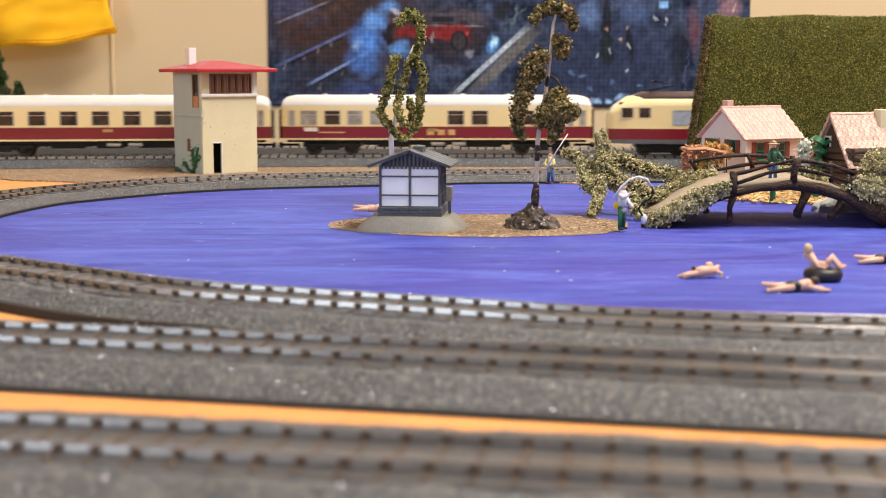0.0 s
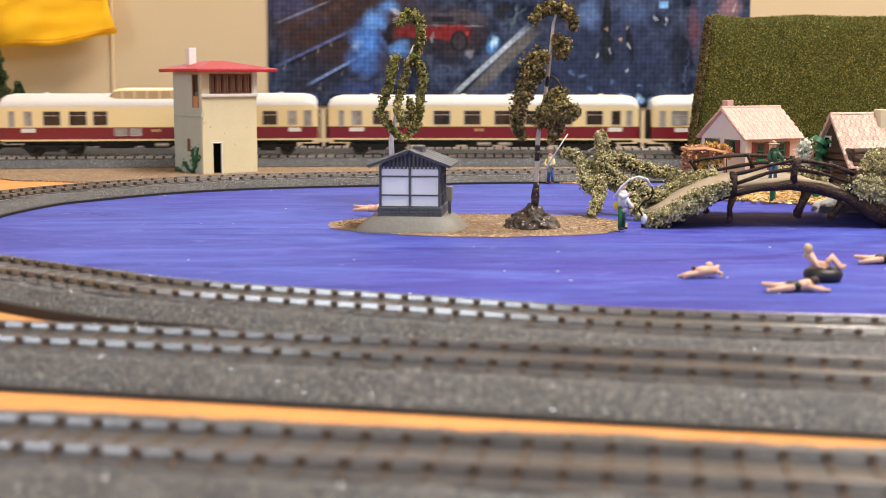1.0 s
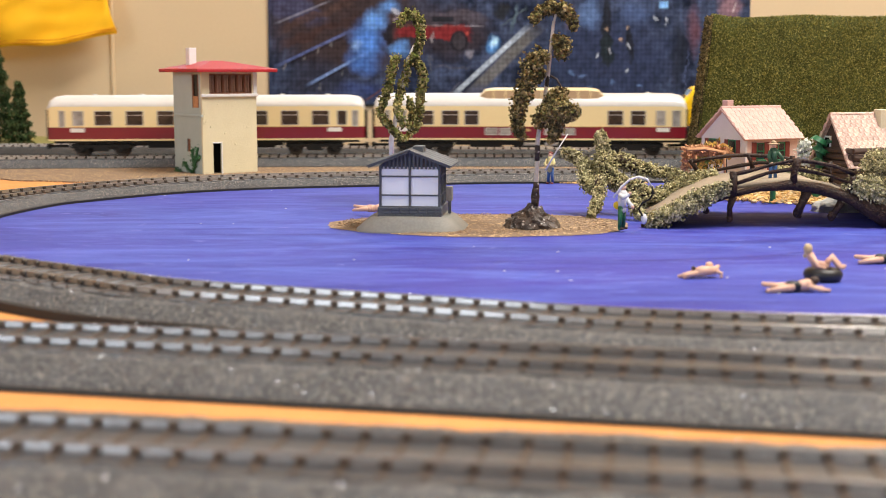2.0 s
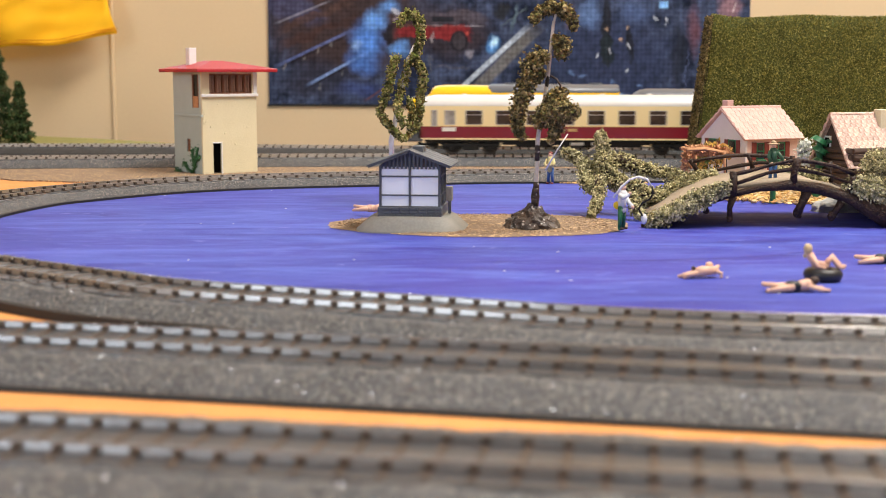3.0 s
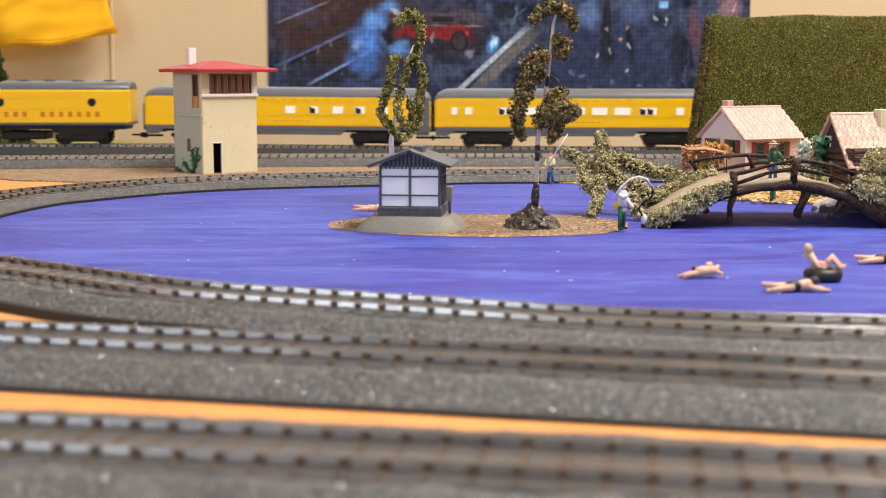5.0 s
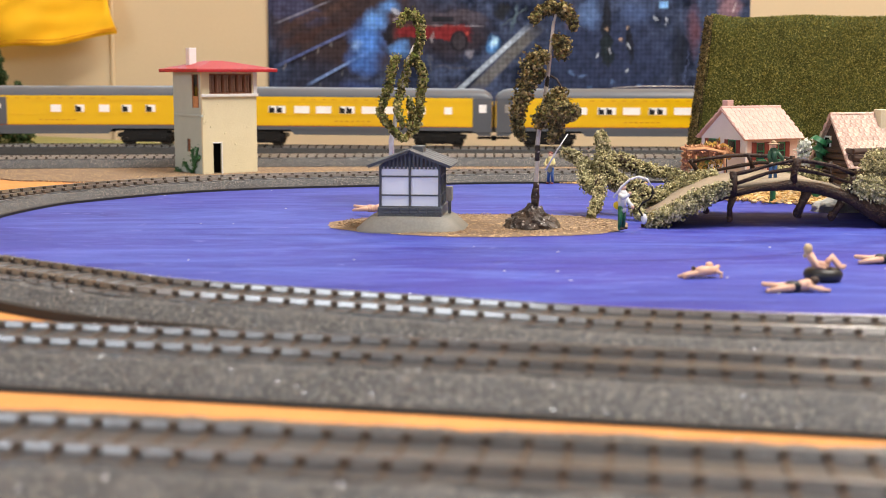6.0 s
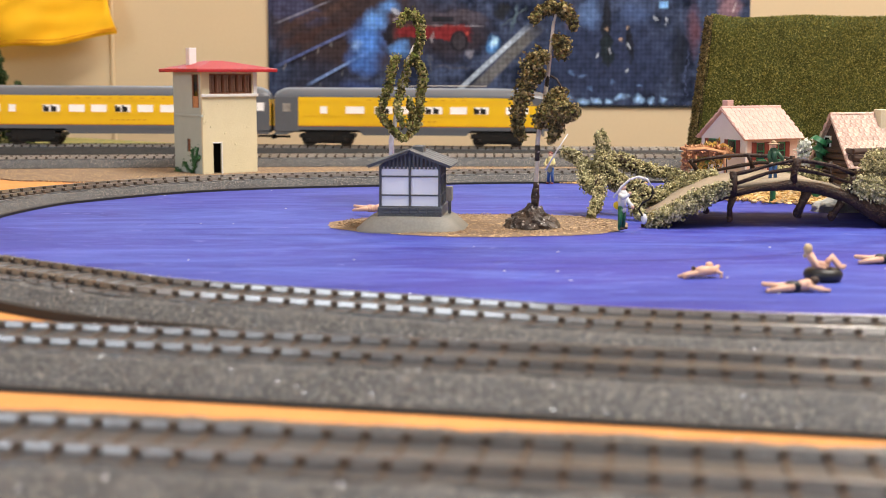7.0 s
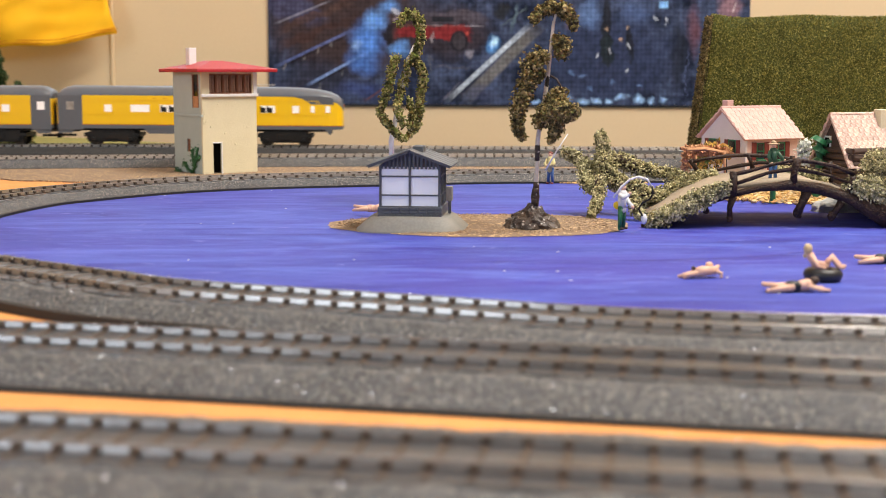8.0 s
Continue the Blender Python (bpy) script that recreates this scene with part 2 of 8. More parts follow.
def railway(ctrl, label, closed, near, lift=None, bed=None, glitter=0, rail=None):
    root = thing("railway_track", pose(0, 0, 0), label, "railway track", "tracks of the layout", "structure")
    line = curve_points(ctrl, 0.004, closed)
    part("ballast_bed", sweep(line, BED_SECTION, closed, 0.0007), bed or M_BALLAST, root, "dark gritty foam ballast")
    part("track_plate", sweep(line, [(-0.0156, 0.0056), (-0.0152, 0.0066), (0.0152, 0.0066), (0.0156, 0.0056)], closed), M_BEDPLATE, root, "smooth dark plate under the rails")
    # foam edge at the loop; on open tracks a black strip for the foot's shadow
    for s in (-1, 1):
        part("bed_edge", sweep(line, [(s * 0.0276, 0.0002), (s * 0.0278, 0.0030 if closed else 0.0012), (s * 0.0296, 0.0028 if closed else 0.0010), (s * 0.0298, 0.0002)], closed), M_BLACK, root, "black foam edge round the loop, painted foot shadow on other tracks")
    if glitter:
        bm = bmesh.new()
        close = [q for q in line if abs(q[0].x) < 0.3]
        heights = sorted(BED_SECTION)
        for k in range(glitter):
            p, d = random.choice(close)
            side = random.choice((-1, 1))
            o = side * random.uniform(0.0166, 0.0285)
            c = p + Vector((-d.y, d.x)) * o + d * random.uniform(-0.002, 0.002)
            z = float(np.interp(o, [h[0] for h in heights], [h[1] for h in heights])) + random.uniform(0.0003, 0.0007)
            u = Vector((random.gauss(0, 0.45), random.gauss(0, 0.45), 1)).normalized()
            a = u.orthogonal().normalized() * random.uniform(0.00010, 0.00024)
            b = u.cross(a) * random.uniform(0.6, 1.2)
            bm.faces.new([bm.verts.new(Vector((c.x, c.y, z)) + q) for q in (-a - b, a - b * 0.6, a * 0.7 + b, -a * 0.8 + b * 0.8)])
        tagged(part("mica_flakes", bm, M_MICA, root, "tiny glittering flakes in the ballast"), kind="stuff")
    smooth_line = curve_points(ctrl, 0.008, closed)
    for s in (-1, 1):
        part("rail", sweep(smooth_line, [(o + s * 0.00825, z) for o, z in RAIL_SECTION], closed), rail or M_RAIL, root, "grey metal rail toned for its glints")
    places = curve_points(ctrl, PITCH, closed)
    order = sorted(range(len(places)), key=lambda i: (places[i][0] - Vector(near)).length)
    rest = bmesh.new()
    for rank, i in enumerate(order):
        p, d = places[i]
        m = Matrix.Translation((p.x, p.y, random.uniform(-0.0001, 0.0001) + (lift(p.x) if lift else 0))) @ Matrix.Rotation(math.atan2(d.y, d.x) + random.uniform(-0.02, 0.02), 4, "Z")
        if rank < 290:
            part("sleeper", SLEEPER, None, root, m=m)
        else:
            c, s_, o = math.cos(math.atan2(d.y, d.x)), math.sin(math.atan2(d.y, d.x)), []
            for z in (0.0044, SLEEPER_TOP):
                for a, b in ((-1, -1), (1, -1), (1, 1), (-1, 1)):
                    x, y = a * 0.0007, b * 0.0144
                    o.append(rest.verts.new((p.x + c * x - s_ * y, p.y + s_ * x + c * y, z)))
            for q in ((4, 5, 6, 7), (0, 1, 5, 4), (1, 2, 6, 5), (2, 3, 7, 6), (3, 0, 4, 7)):
                rest.faces.new([o[k] for k in q])
    if rest.verts:
        tagged(part("sleepers_beyond", rest, M_SLEEPER, root), kind="stuff")
    else:
        rest.free()
    if lift:
        for ob in root.children:
            if not ob.name.startswith("sleeper.") and ob.name != "sleeper":
                for v in ob.data.vertices:
                    if v.co.z > 0.0005:
                        v.co.z += lift(v.co.x)
    return root


# ---- setting ----
def slab(name, x0, x1, y0, y1, z0, z1, m, label, category):
    return tagged(part(name, boxm(x0, x1, y0, y1, z0, z1), m), label, category, kind="structure")


WALL_Y = 1.45
bm = bmesh.new()
box(bm, -2.0, -0.62, WALL_Y, WALL_Y + 0.1, -0.8, 1.7), box(bm, 0.12, 3.6, WALL_Y, WALL_Y + 0.1, -0.8, 1.7)
box(bm, -0.62, 0.12, WALL_Y, WALL_Y + 0.1, -0.8, 0.165), box(bm, -0.62, 0.12, WALL_Y, WALL_Y + 0.1, 0.330, 1.7)
tagged(part("wall_north", bm, M_WALL), "cream painted wall behind the layout with an added unseen window opening", "wall", kind="structure")
# window out of view, added and sized to shape reflections on the tracks
window = thing("window_1", pose(0, 0, 0), "unseen low white framed window above the poster, added for track glints", "window", kind="structure")
for x0, x1, z0, z1 in ((-0.62, -0.61, 0.165, 0.330), (0.11, 0.12, 0.165, 0.330), (-0.61, 0.11, 0.165, 0.171), (-0.61, 0.11, 0.322, 0.330), (-0.255, -0.245, 0.171, 0.322)):
    part("window_frame", boxm(x0, x1, WALL_Y + 0.002, WALL_Y + 0.03, z0, z1, 0.002), M_ROOM, window)
bm = bmesh.new()
box(bm, -2.0, -0.6, -2.3, -2.2, -0.8, 1.7), box(bm, 1.4, 3.6, -2.3, -2.2, -0.8, 1.7)
box(bm, -0.6, 1.4, -2.3, -2.2, -0.8, 0.25), box(bm, -0.6, 1.4, -2.3, -2.2, 1.45, 1.7)
tagged(part("wall_south", bm, M_ROOM), "plain light wall with a window opening behind the viewer", "wall", kind="structure")
slab("wall_east", 3.6, 3.7, -2.3, 1.55, -0.8, 1.7, M_ROOM, "plain light wall at the end of the room", "wall")
slab("floor", -2.0, 3.6, -2.2, WALL_Y, -0.85, -0.8, M_CARPET, "dark grey carpet floor below the table", "floor")
slab("ceiling", -2.1, 3.7, -2.3, 1.55, 1.7, 1.75, M_ROOM, "plain white ceiling", "ceiling")
bm = bmesh.new()
box(bm, -2.1, -2.0, -2.3, -2.1, -0.8, 1.7), box(bm, -2.1, -2.0, -1.0, 1.55, -0.8, 1.7)
box(bm, -2.1, -2.0, -2.1, -1.0, -0.8, 0.45), box(bm, -2.1, -2.0, -2.1, -1.0, 1.35, 1.7)
tagged(part("wall_west", bm, M_ROOM), "plain light wall with a window opening", "wall", kind="structure")

# the table top: one board of sanded ground
slab("ground", -1.9, 3.4, -0.6, 1.17, -0.03, 0.0, M_SAND, "orange-brown sanded table top of the layout", "ground")
bm = bmesh.new()
f = bm.faces.new([bm.verts.new((x, y, 0.004)) for x, y in ((-1.2, 1.172), (-0.20, 1.172), (-0.26, 1.24), (-0.36, 1.33), (-0.50, 1.42), (-1.2, 1.44))])
ext = bmesh.ops.extrude_face_region(bm, geom=[f])
bmesh.ops.translate(bm, vec=(0, 0, -0.034), verts=[v for v in ext["geom"] if isinstance(v, bmesh.types.BMVert)])
bmesh.ops.recalc_face_normals(bm, faces=bm.faces)
tagged(part("green_mat", bm, M_GREENMAT), "yellow-green grass mat beside the wall", "grass mat", kind="structure")
bm = bmesh.new()
for x in (-1.7, 0.7, 3.2):
    for y in (-0.5, 1.05):
        box(bm, x - 0.03, x + 0.03, y - 0.03, y + 0.03, -0.8, -0.03)
tagged(part("table_legs", bm, M_ROOM), "square wooden legs under the layout table", "table legs", kind="structure")

LOOP = [(-0.0872, 0.3868), (-0.0504, 0.3711), (-0.0115, 0.3568), (0.0308, 0.3407), (0.0659, 0.3312), (0.1139, 0.3238), (0.20, 0.314), (0.36, 0.310), (0.56, 0.36), (0.66, 0.52), (0.63, 0.72),
        (0.50, 0.83), (0.33, 0.852), (0.1515, 0.850), (0.0243, 0.840), (-0.0519, 0.820), (-0.116, 0.801), (-0.161, 0.7755), (-0.188, 0.750),
        (-0.211, 0.720), (-0.230, 0.687), (-0.242, 0.62), (-0.234, 0.545), (-0.204, 0.482), (-0.1584, 0.4383), (-0.1205, 0.4105)]
TRACK_B = [(-1.2, 0.5467), (-0.1, 0.3146), (1.0, 0.0825)]
TRACK_C = [(-1.2, 0.4092), (-0.1, 0.2299), (1.0, 0.0506)]
TRACK_RED = [(-1.8, 0.9), (-1.2, 0.935), (-0.9, 0.948), (-0.6, 0.962), (-0.45, 0.97), (-0.33, 0.978), (-0.21, 0.992), (-0.1, 1.001), (0, 1.004), (0.1, 1.0), (0.2, 0.99), (0.35, 0.983), (0.6, 0.98), (1.2, 0.98), (2.2, 0.98), (3.3, 0.98)]
TRACK_YELLOW = [(-1.8, 1.085), (-1.2, 1.085), (-0.9, 1.086), (-0.6, 1.088), (-0.45, 1.091), (-0.33, 1.096), (-0.21, 1.103), (-0.1, 1.107), (0, 1.107), (0.1, 1.101), (0.2, 1.094), (0.35, 1.09), (0.6, 1.09), (1.2, 1.09), (2.2, 1.09), (3.3, 1.09)]


def yellow_lift(x):
    u = min(max((0.05 - x) / 0.40, 0.0), 1.0)
    return 0.0028 * u * u * (3 - 2 * u)


railway(LOOP, "oval model track curving round the pond", True, (0.0, 0.5), glitter=12000, rail=M_RAIL_LOOP)
railway(TRACK_B, "model track beside the pond loop", False, (0.0, 0.25), glitter=5000)
railway(TRACK_C, "model track across the front of the layout", False, (0.0, 0.15), glitter=2500)
railway(TRACK_RED, "model track carrying the red and cream train", False, (0.0, 0.95), glitter=2500, rail=M_RAIL_BRIGHT)
railway(TRACK_YELLOW, "model track beside the wall carrying the yellow train", False, (0.0, 1.0), yellow_lift, M_BLACKBED, rail=M_RAIL_BRIGHT)

edge = [(-1.9, 0.93), (-0.6, 0.905), (-0.42, 0.888), (-0.35, 0.872), (-0.30, 0.868), (-0.26, 0.845), (-0.15, 0.835)]
rim = [(p.x, p.y + 0.004 * noise.noise(Vector((p.x * 40, 0, 5))) + 0.0015 * noise.noise(Vector((p.x * 220, 0, 8)))) for p, d in curve_points(edge, 0.004)]
bm = bmesh.new()
f = bm.faces.new([bm.verts.new((x, y, 0.0008)) for x, y in rim + [(3.3, 0.83), (3.3, 1.168), (-1.9, 1.168)]])
ext = bmesh.ops.extrude_face_region(bm, geom=[f])
bmesh.ops.translate(bm, vec=(0, 0, -0.002), verts=[v for v in ext["geom"] if isinstance(v, bmesh.types.BMVert)])
bmesh.ops.recalc_face_normals(bm, faces=bm.faces)
tagged(part("sand_strip", bm, M_BROWN), "brown sand between the far tracks", "sand", kind="structure")
# the pond: a painted sheet inside the loop
pond_line = [p + Vector((-d.y, d.x)) * 0.026 for p, d in curve_points(LOOP, 0.01, True)]
bm = bmesh.new()
vs = [bm.verts.new((p.x, p.y, 0.0016)) for p in pond_line]
f = bm.faces.new(vs)
if f.normal.z < 0:
    f.normal_flip()
ext = bmesh.ops.extrude_face_region(bm, geom=[f])
bmesh.ops.translate(bm, vec=(0, 0, -0.0011), verts=[v for v in ext["geom"] if isinstance(v, bmesh.types.BMVert)])
bmesh.ops.recalc_face_normals(bm, faces=bm.faces)
bmesh.ops.triangulate(bm, faces=bm.faces)
tagged(part("water", bm, M_POND), "blue painted pond board inside the track loop", "pond", kind="structure")


# ---- trains ----
M_TEE_RED = mat("wine_red_enamel", (0.19, 0.012, 0.022), (0.17, 0.010, 0.019), 0.28, 30, 500, 0.4, 0.02, coat=0.3)
M_TEE_CREAM = mat("cream_enamel", (0.80, 0.66, 0.36), (0.77, 0.62, 0.33), 0.3, 30, 500, 0.4, 0.02, coat=0.3)
M_TEE_ROOF = mat("silver_white_roof", (0.66, 0.645, 0.62), (0.58, 0.565, 0.54), 0.28, 40, 700, 0.5, 0.04)
M_UNDER = mat("black_underframe_plastic", (0.014, 0.013, 0.013), (0.007, 0.007, 0.007), 0.5, 200, 1500, bump=0.2, spec=0.25)
M_WHEEL = mat("dark_wheel_metal", (0.10, 0.09, 0.085), (0.05, 0.045, 0.04), 0.4, 200, 900, metal=0.8, bump=0.05)
M_DARK_PANE = mat("dark_coach_glass", (0.06, 0.042, 0.032), (0.018, 0.014, 0.012), 0.08, 150, 400, 0.3, 0.0, spec=0.5)
M_GREY_PANE = mat("curtained_coach_glass", (0.42, 0.40, 0.37), (0.20, 0.18, 0.16), 0.12, 160, 300, 0.3, 0.0)
M_FRAME = mat("aluminium_frame", (0.60, 0.58, 0.55), None, 0.35, 100, 900, metal=0.6, bump=0.0)
M_PLATE = mat("white_sign_print", (0.78, 0.76, 0.72), None, 0.5, bump=0.0)
M_GOLD = mat("gold_print", (0.62, 0.40, 0.16), None, 0.4, bump=0.0)
M_UP_YEL = mat("armour_yellow_enamel", (0.86, 0.535, 0.006), (0.83, 0.505, 0.005), 0.3, 30, 600, 0.4, 0.02, coat=0.25)
M_UP_GREY = mat("harbour_grey_enamel", (0.108, 0.118, 0.138), (0.092, 0.100, 0.118), 0.38, 40, 700, 0.4, 0.04)
M_UP_RED = mat("red_print", (0.52, 0.105, 0.012), None, 0.4, bump=0.0)
M_LETTER = mat("orange_red_print", (0.62, 0.20, 0.008), None, 0.4, bump=0.0)
M_FAINT = mat("pale_orange_print", (0.72, 0.36, 0.008), None, 0.4, bump=0.0)
M_EMBLEM = mat("blue_grey_print", (0.18, 0.26, 0.42), (0.5, 0.5, 0.5), 0.4, 250, 900, bump=0.0)
M_DOME = mat("tinted_dome_glass", (0.50, 0.36, 0.22), (0.40, 0.28, 0.17), 0.1, 60, 300, 0.3, 0.0, coat=0.4)
M_RUBBER = mat("dark_bellows", (0.05, 0.045, 0.042), None, 0.8)
M_BLACKGLASS = mat("black_glass", (0.01, 0.01, 0.012), None, 0.05, bump=0.0)


def lit_pane():
    m = mat("lit_coach_glass", (0.85, 0.82, 0.80), (0.75, 0.72, 0.70), 0.2, 200, 500, 0.3, 0.0)
    b = m.node_tree.nodes["Principled BSDF"]
    b.inputs["Emission Color"].default_value = (1.0, 0.94, 0.9, 1)
    b.inputs["Emission Strength"].default_value = 0.22
    return m


M_LIT = lit_pane()


def loft(stations, bands, roof_seg=6, power=2.2):
    """A coach body: stations (x, half width, bottom, shoulder, top); bands: heights up the side where the paint changes."""
    bm = bmesh.new()
    rings = []
    for x, w, z0, zs, zt in stations:
        side = [(w, z0)] + [(w, min(max(z, z0), zs)) for z in bands] + [(w, zs)]
        roof = []
        for k in range(1, roof_seg + 1):
            a = math.pi / 2 * k / roof_seg
            roof.append((w * math.cos(a) ** (2 / power), zs + (zt - zs) * math.sin(a) ** (2 / power)))
        half = side + roof
        full = half + [(-y, z) for y, z in half[-2::-1]]
        rings.append([bm.verts.new((x, y, z)) for y, z in full])
    n, nb = len(rings[0]), len(bands) + 1
    for a, b in zip(rings, rings[1:]):
        for k in range(n - 1):
            f = bm.faces.new((a[k], b[k], b[k + 1], a[k + 1]))
            f.material_index = k if k < nb else (nb if k < n - 1 - nb else n - 2 - k)
            f.smooth = k >= nb and k < n - 1 - nb
        f = bm.faces.new((a[0], a[-1], b[-1], b[0]))
    for ring, rev in ((rings[0], 0), (rings[-1], 1)):
        for k in range((n - 1) // 2):
            q = [ring[k], ring[k + 1], ring[n - 2 - k], ring[n - 1 - k]]
            q = list(dict.fromkeys(q))
            if len(q) > 2:
                f = bm.faces.new(q if not rev else q[::-1])
                f.material_index = min(k, nb)
    bmesh.ops.remove_doubles(bm, verts=bm.verts, dist=1e-6)
    bmesh.ops.recalc_face_normals(bm, faces=bm.faces)
    return bm


def wheel_mesh(r):
    bm = bmesh.new()
    for s in (-1, 1):
        cyl(bm, (0, s * 0.0071, 0), (0, s * 0.0095, 0), r, None, 18)
        cyl(bm, (0, s * 0.0066, 0), (0, s * 0.0072, 0), r * 1.12, None, 18)
        cyl(bm, (0, s * 0.0095, 0), (0, s * 0.0099, 0), r * 0.55, None, 12)
    cyl(bm, (0, -0.007, 0), (0, 0.007, 0), 0.001, None, 8)
    return mesh_of(bm, M_WHEEL, "wheelset")


WHEELS = wheel_mesh(0.0051)


def bogie(parent, x, base=0.030, wide=0.0135, height=0.0105, axles=2, heavy=False):
    bm = bmesh.new()
    h = base / 2 + 0.0075
    for s in (-1, 1):
        y = s * wide
        box(bm, x - h, x + h, y - 0.0011, y + 0.0011, height - 0.0042, height - 0.0012, 0.0004)
        box(bm, x - 0.006, x + 0.006, y - 0.0016, y + 0.0016, height - 0.0065, height - 0.0015, 0.0005)
        for i in range(axles):
            ax = x - base / 2 + base * i / (axles - 1)
            box(bm, ax - 0.0026, ax + 0.0026, y - 0.0014, y + 0.0017, 0.0030, height - 0.0022, 0.0005)
            cyl(bm, (ax, y + s * 0.0012, 0.0051), (ax, y + s * 0.0026, 0.0051), 0.0017, 0.0014, 10)
            for e in (-1, 1):
                cyl(bm, (ax + e * 0.0042, y, 0.0045), (ax + e * 0.0042, y, height - 0.0022), 0.0012, None, 8)
        if heavy:
            box(bm, x - h + 0.003, x + h - 0.003, y - 0.0008, y + 0.0008, 0.0026, 0.0042, 0.0003)
            box(bm, x - h + 0.005, x + h - 0.005, y - 0.0012, y - 0.0004, 0.0042, height + 0.001)
            box(bm, x - h + 0.009, x - 0.007, y - 0.0006, y + 0.0012, 0.0052, height - 0.004, 0.0006)
            box(bm, x + 0.007, x + h - 0.009, y - 0.0006, y + 0.0012, 0.0052, height - 0.004, 0.0006)
    box(bm, x - h, x - h + 0.002, -wide, wide, height - 0.0042, height - 0.0012)
    box(bm, x + h - 0.002, x + h, -wide, wide, height - 0.0042, height - 0.0012)
    box(bm, x - 0.005, x + 0.005, -wide, wide, height - 0.003, height + 0.002)
    ob = part("bogie", bm, M_UNDER, parent, "black plastic bogie")
    for i in range(axles):
        part("wheelset", WHEELS, None, ob, m=pose(x - base / 2 + base * i / (axles - 1), 0, 0.0051))
    return ob


def pane(parent, x0, x1, z0, z1, w, material, frame_mat=None, name="window"):
    """A window on each side of the body, with its frame."""
    for s in (-1, 1):
        bm = boxm(x0, x1, s * (w - 0.0008), s * (w + 0.00012), z0, z1, 0.0001)
        ob = part(name, bm, material, parent)
        if frame_mat:
            fb = bmesh.new()
            t, y0, y1 = 0.0005, s * (w - 0.0004), s * (w + 0.00028)
            box(fb, x0 - t, x1 + t, y0, y1, z1, z1 + t), box(fb, x0 - t, x1 + t, y0, y1, z0 - t, z0)
            box(fb, x0 - t, x0, y0, y1, z0, z1), box(fb, x1, x1 + t, y0, y1, z0, z1)
            part("window_frame", fb, frame_mat, ob)


def bars(parent, name, spans, z0, z1, w, material, sides=(-1, 1)):
    for s in sides:
        bm = bmesh.new()
        for x0, x1 in spans:
            box(bm, x0, x1, s * (w - 0.0002), s * (w + 0.00014), z0, z1)
        part(name, bm, material, parent)


def coach_fittings(t, L, coupler_z=0.0075, ends=(-1, 1)):
    for s in ends:
        bm = bmesh.new()
        for i in range(5):
            box(bm, s * (L / 2 - 0.001) + s * i * 0.0008, s * (L / 2 - 0.0006) + s * i * 0.0008, -0.0075, 0.0075, 0.0125, 0.0345 - (i % 2) * 0.001)
        part("gangway", bm, M_RUBBER, t, "dark folded gangway bellows")
        bm = bmesh.new()
        box(bm, s * (L / 2 - 0.012), s * (L / 2 + 0.0028), -0.0016, 0.0016, coupler_z - 0.001, coupler_z + 0.0008)
        box(bm, s * (L / 2 + 0.0012), s * (L / 2 + 0.0036), -0.004, 0.004, coupler_z - 0.0022, coupler_z + 0.0018, 0.0004)
        part("coupler", bm, M_UNDER, t)


RED_K = 0.2346 / 545
RED_L = 0.2346


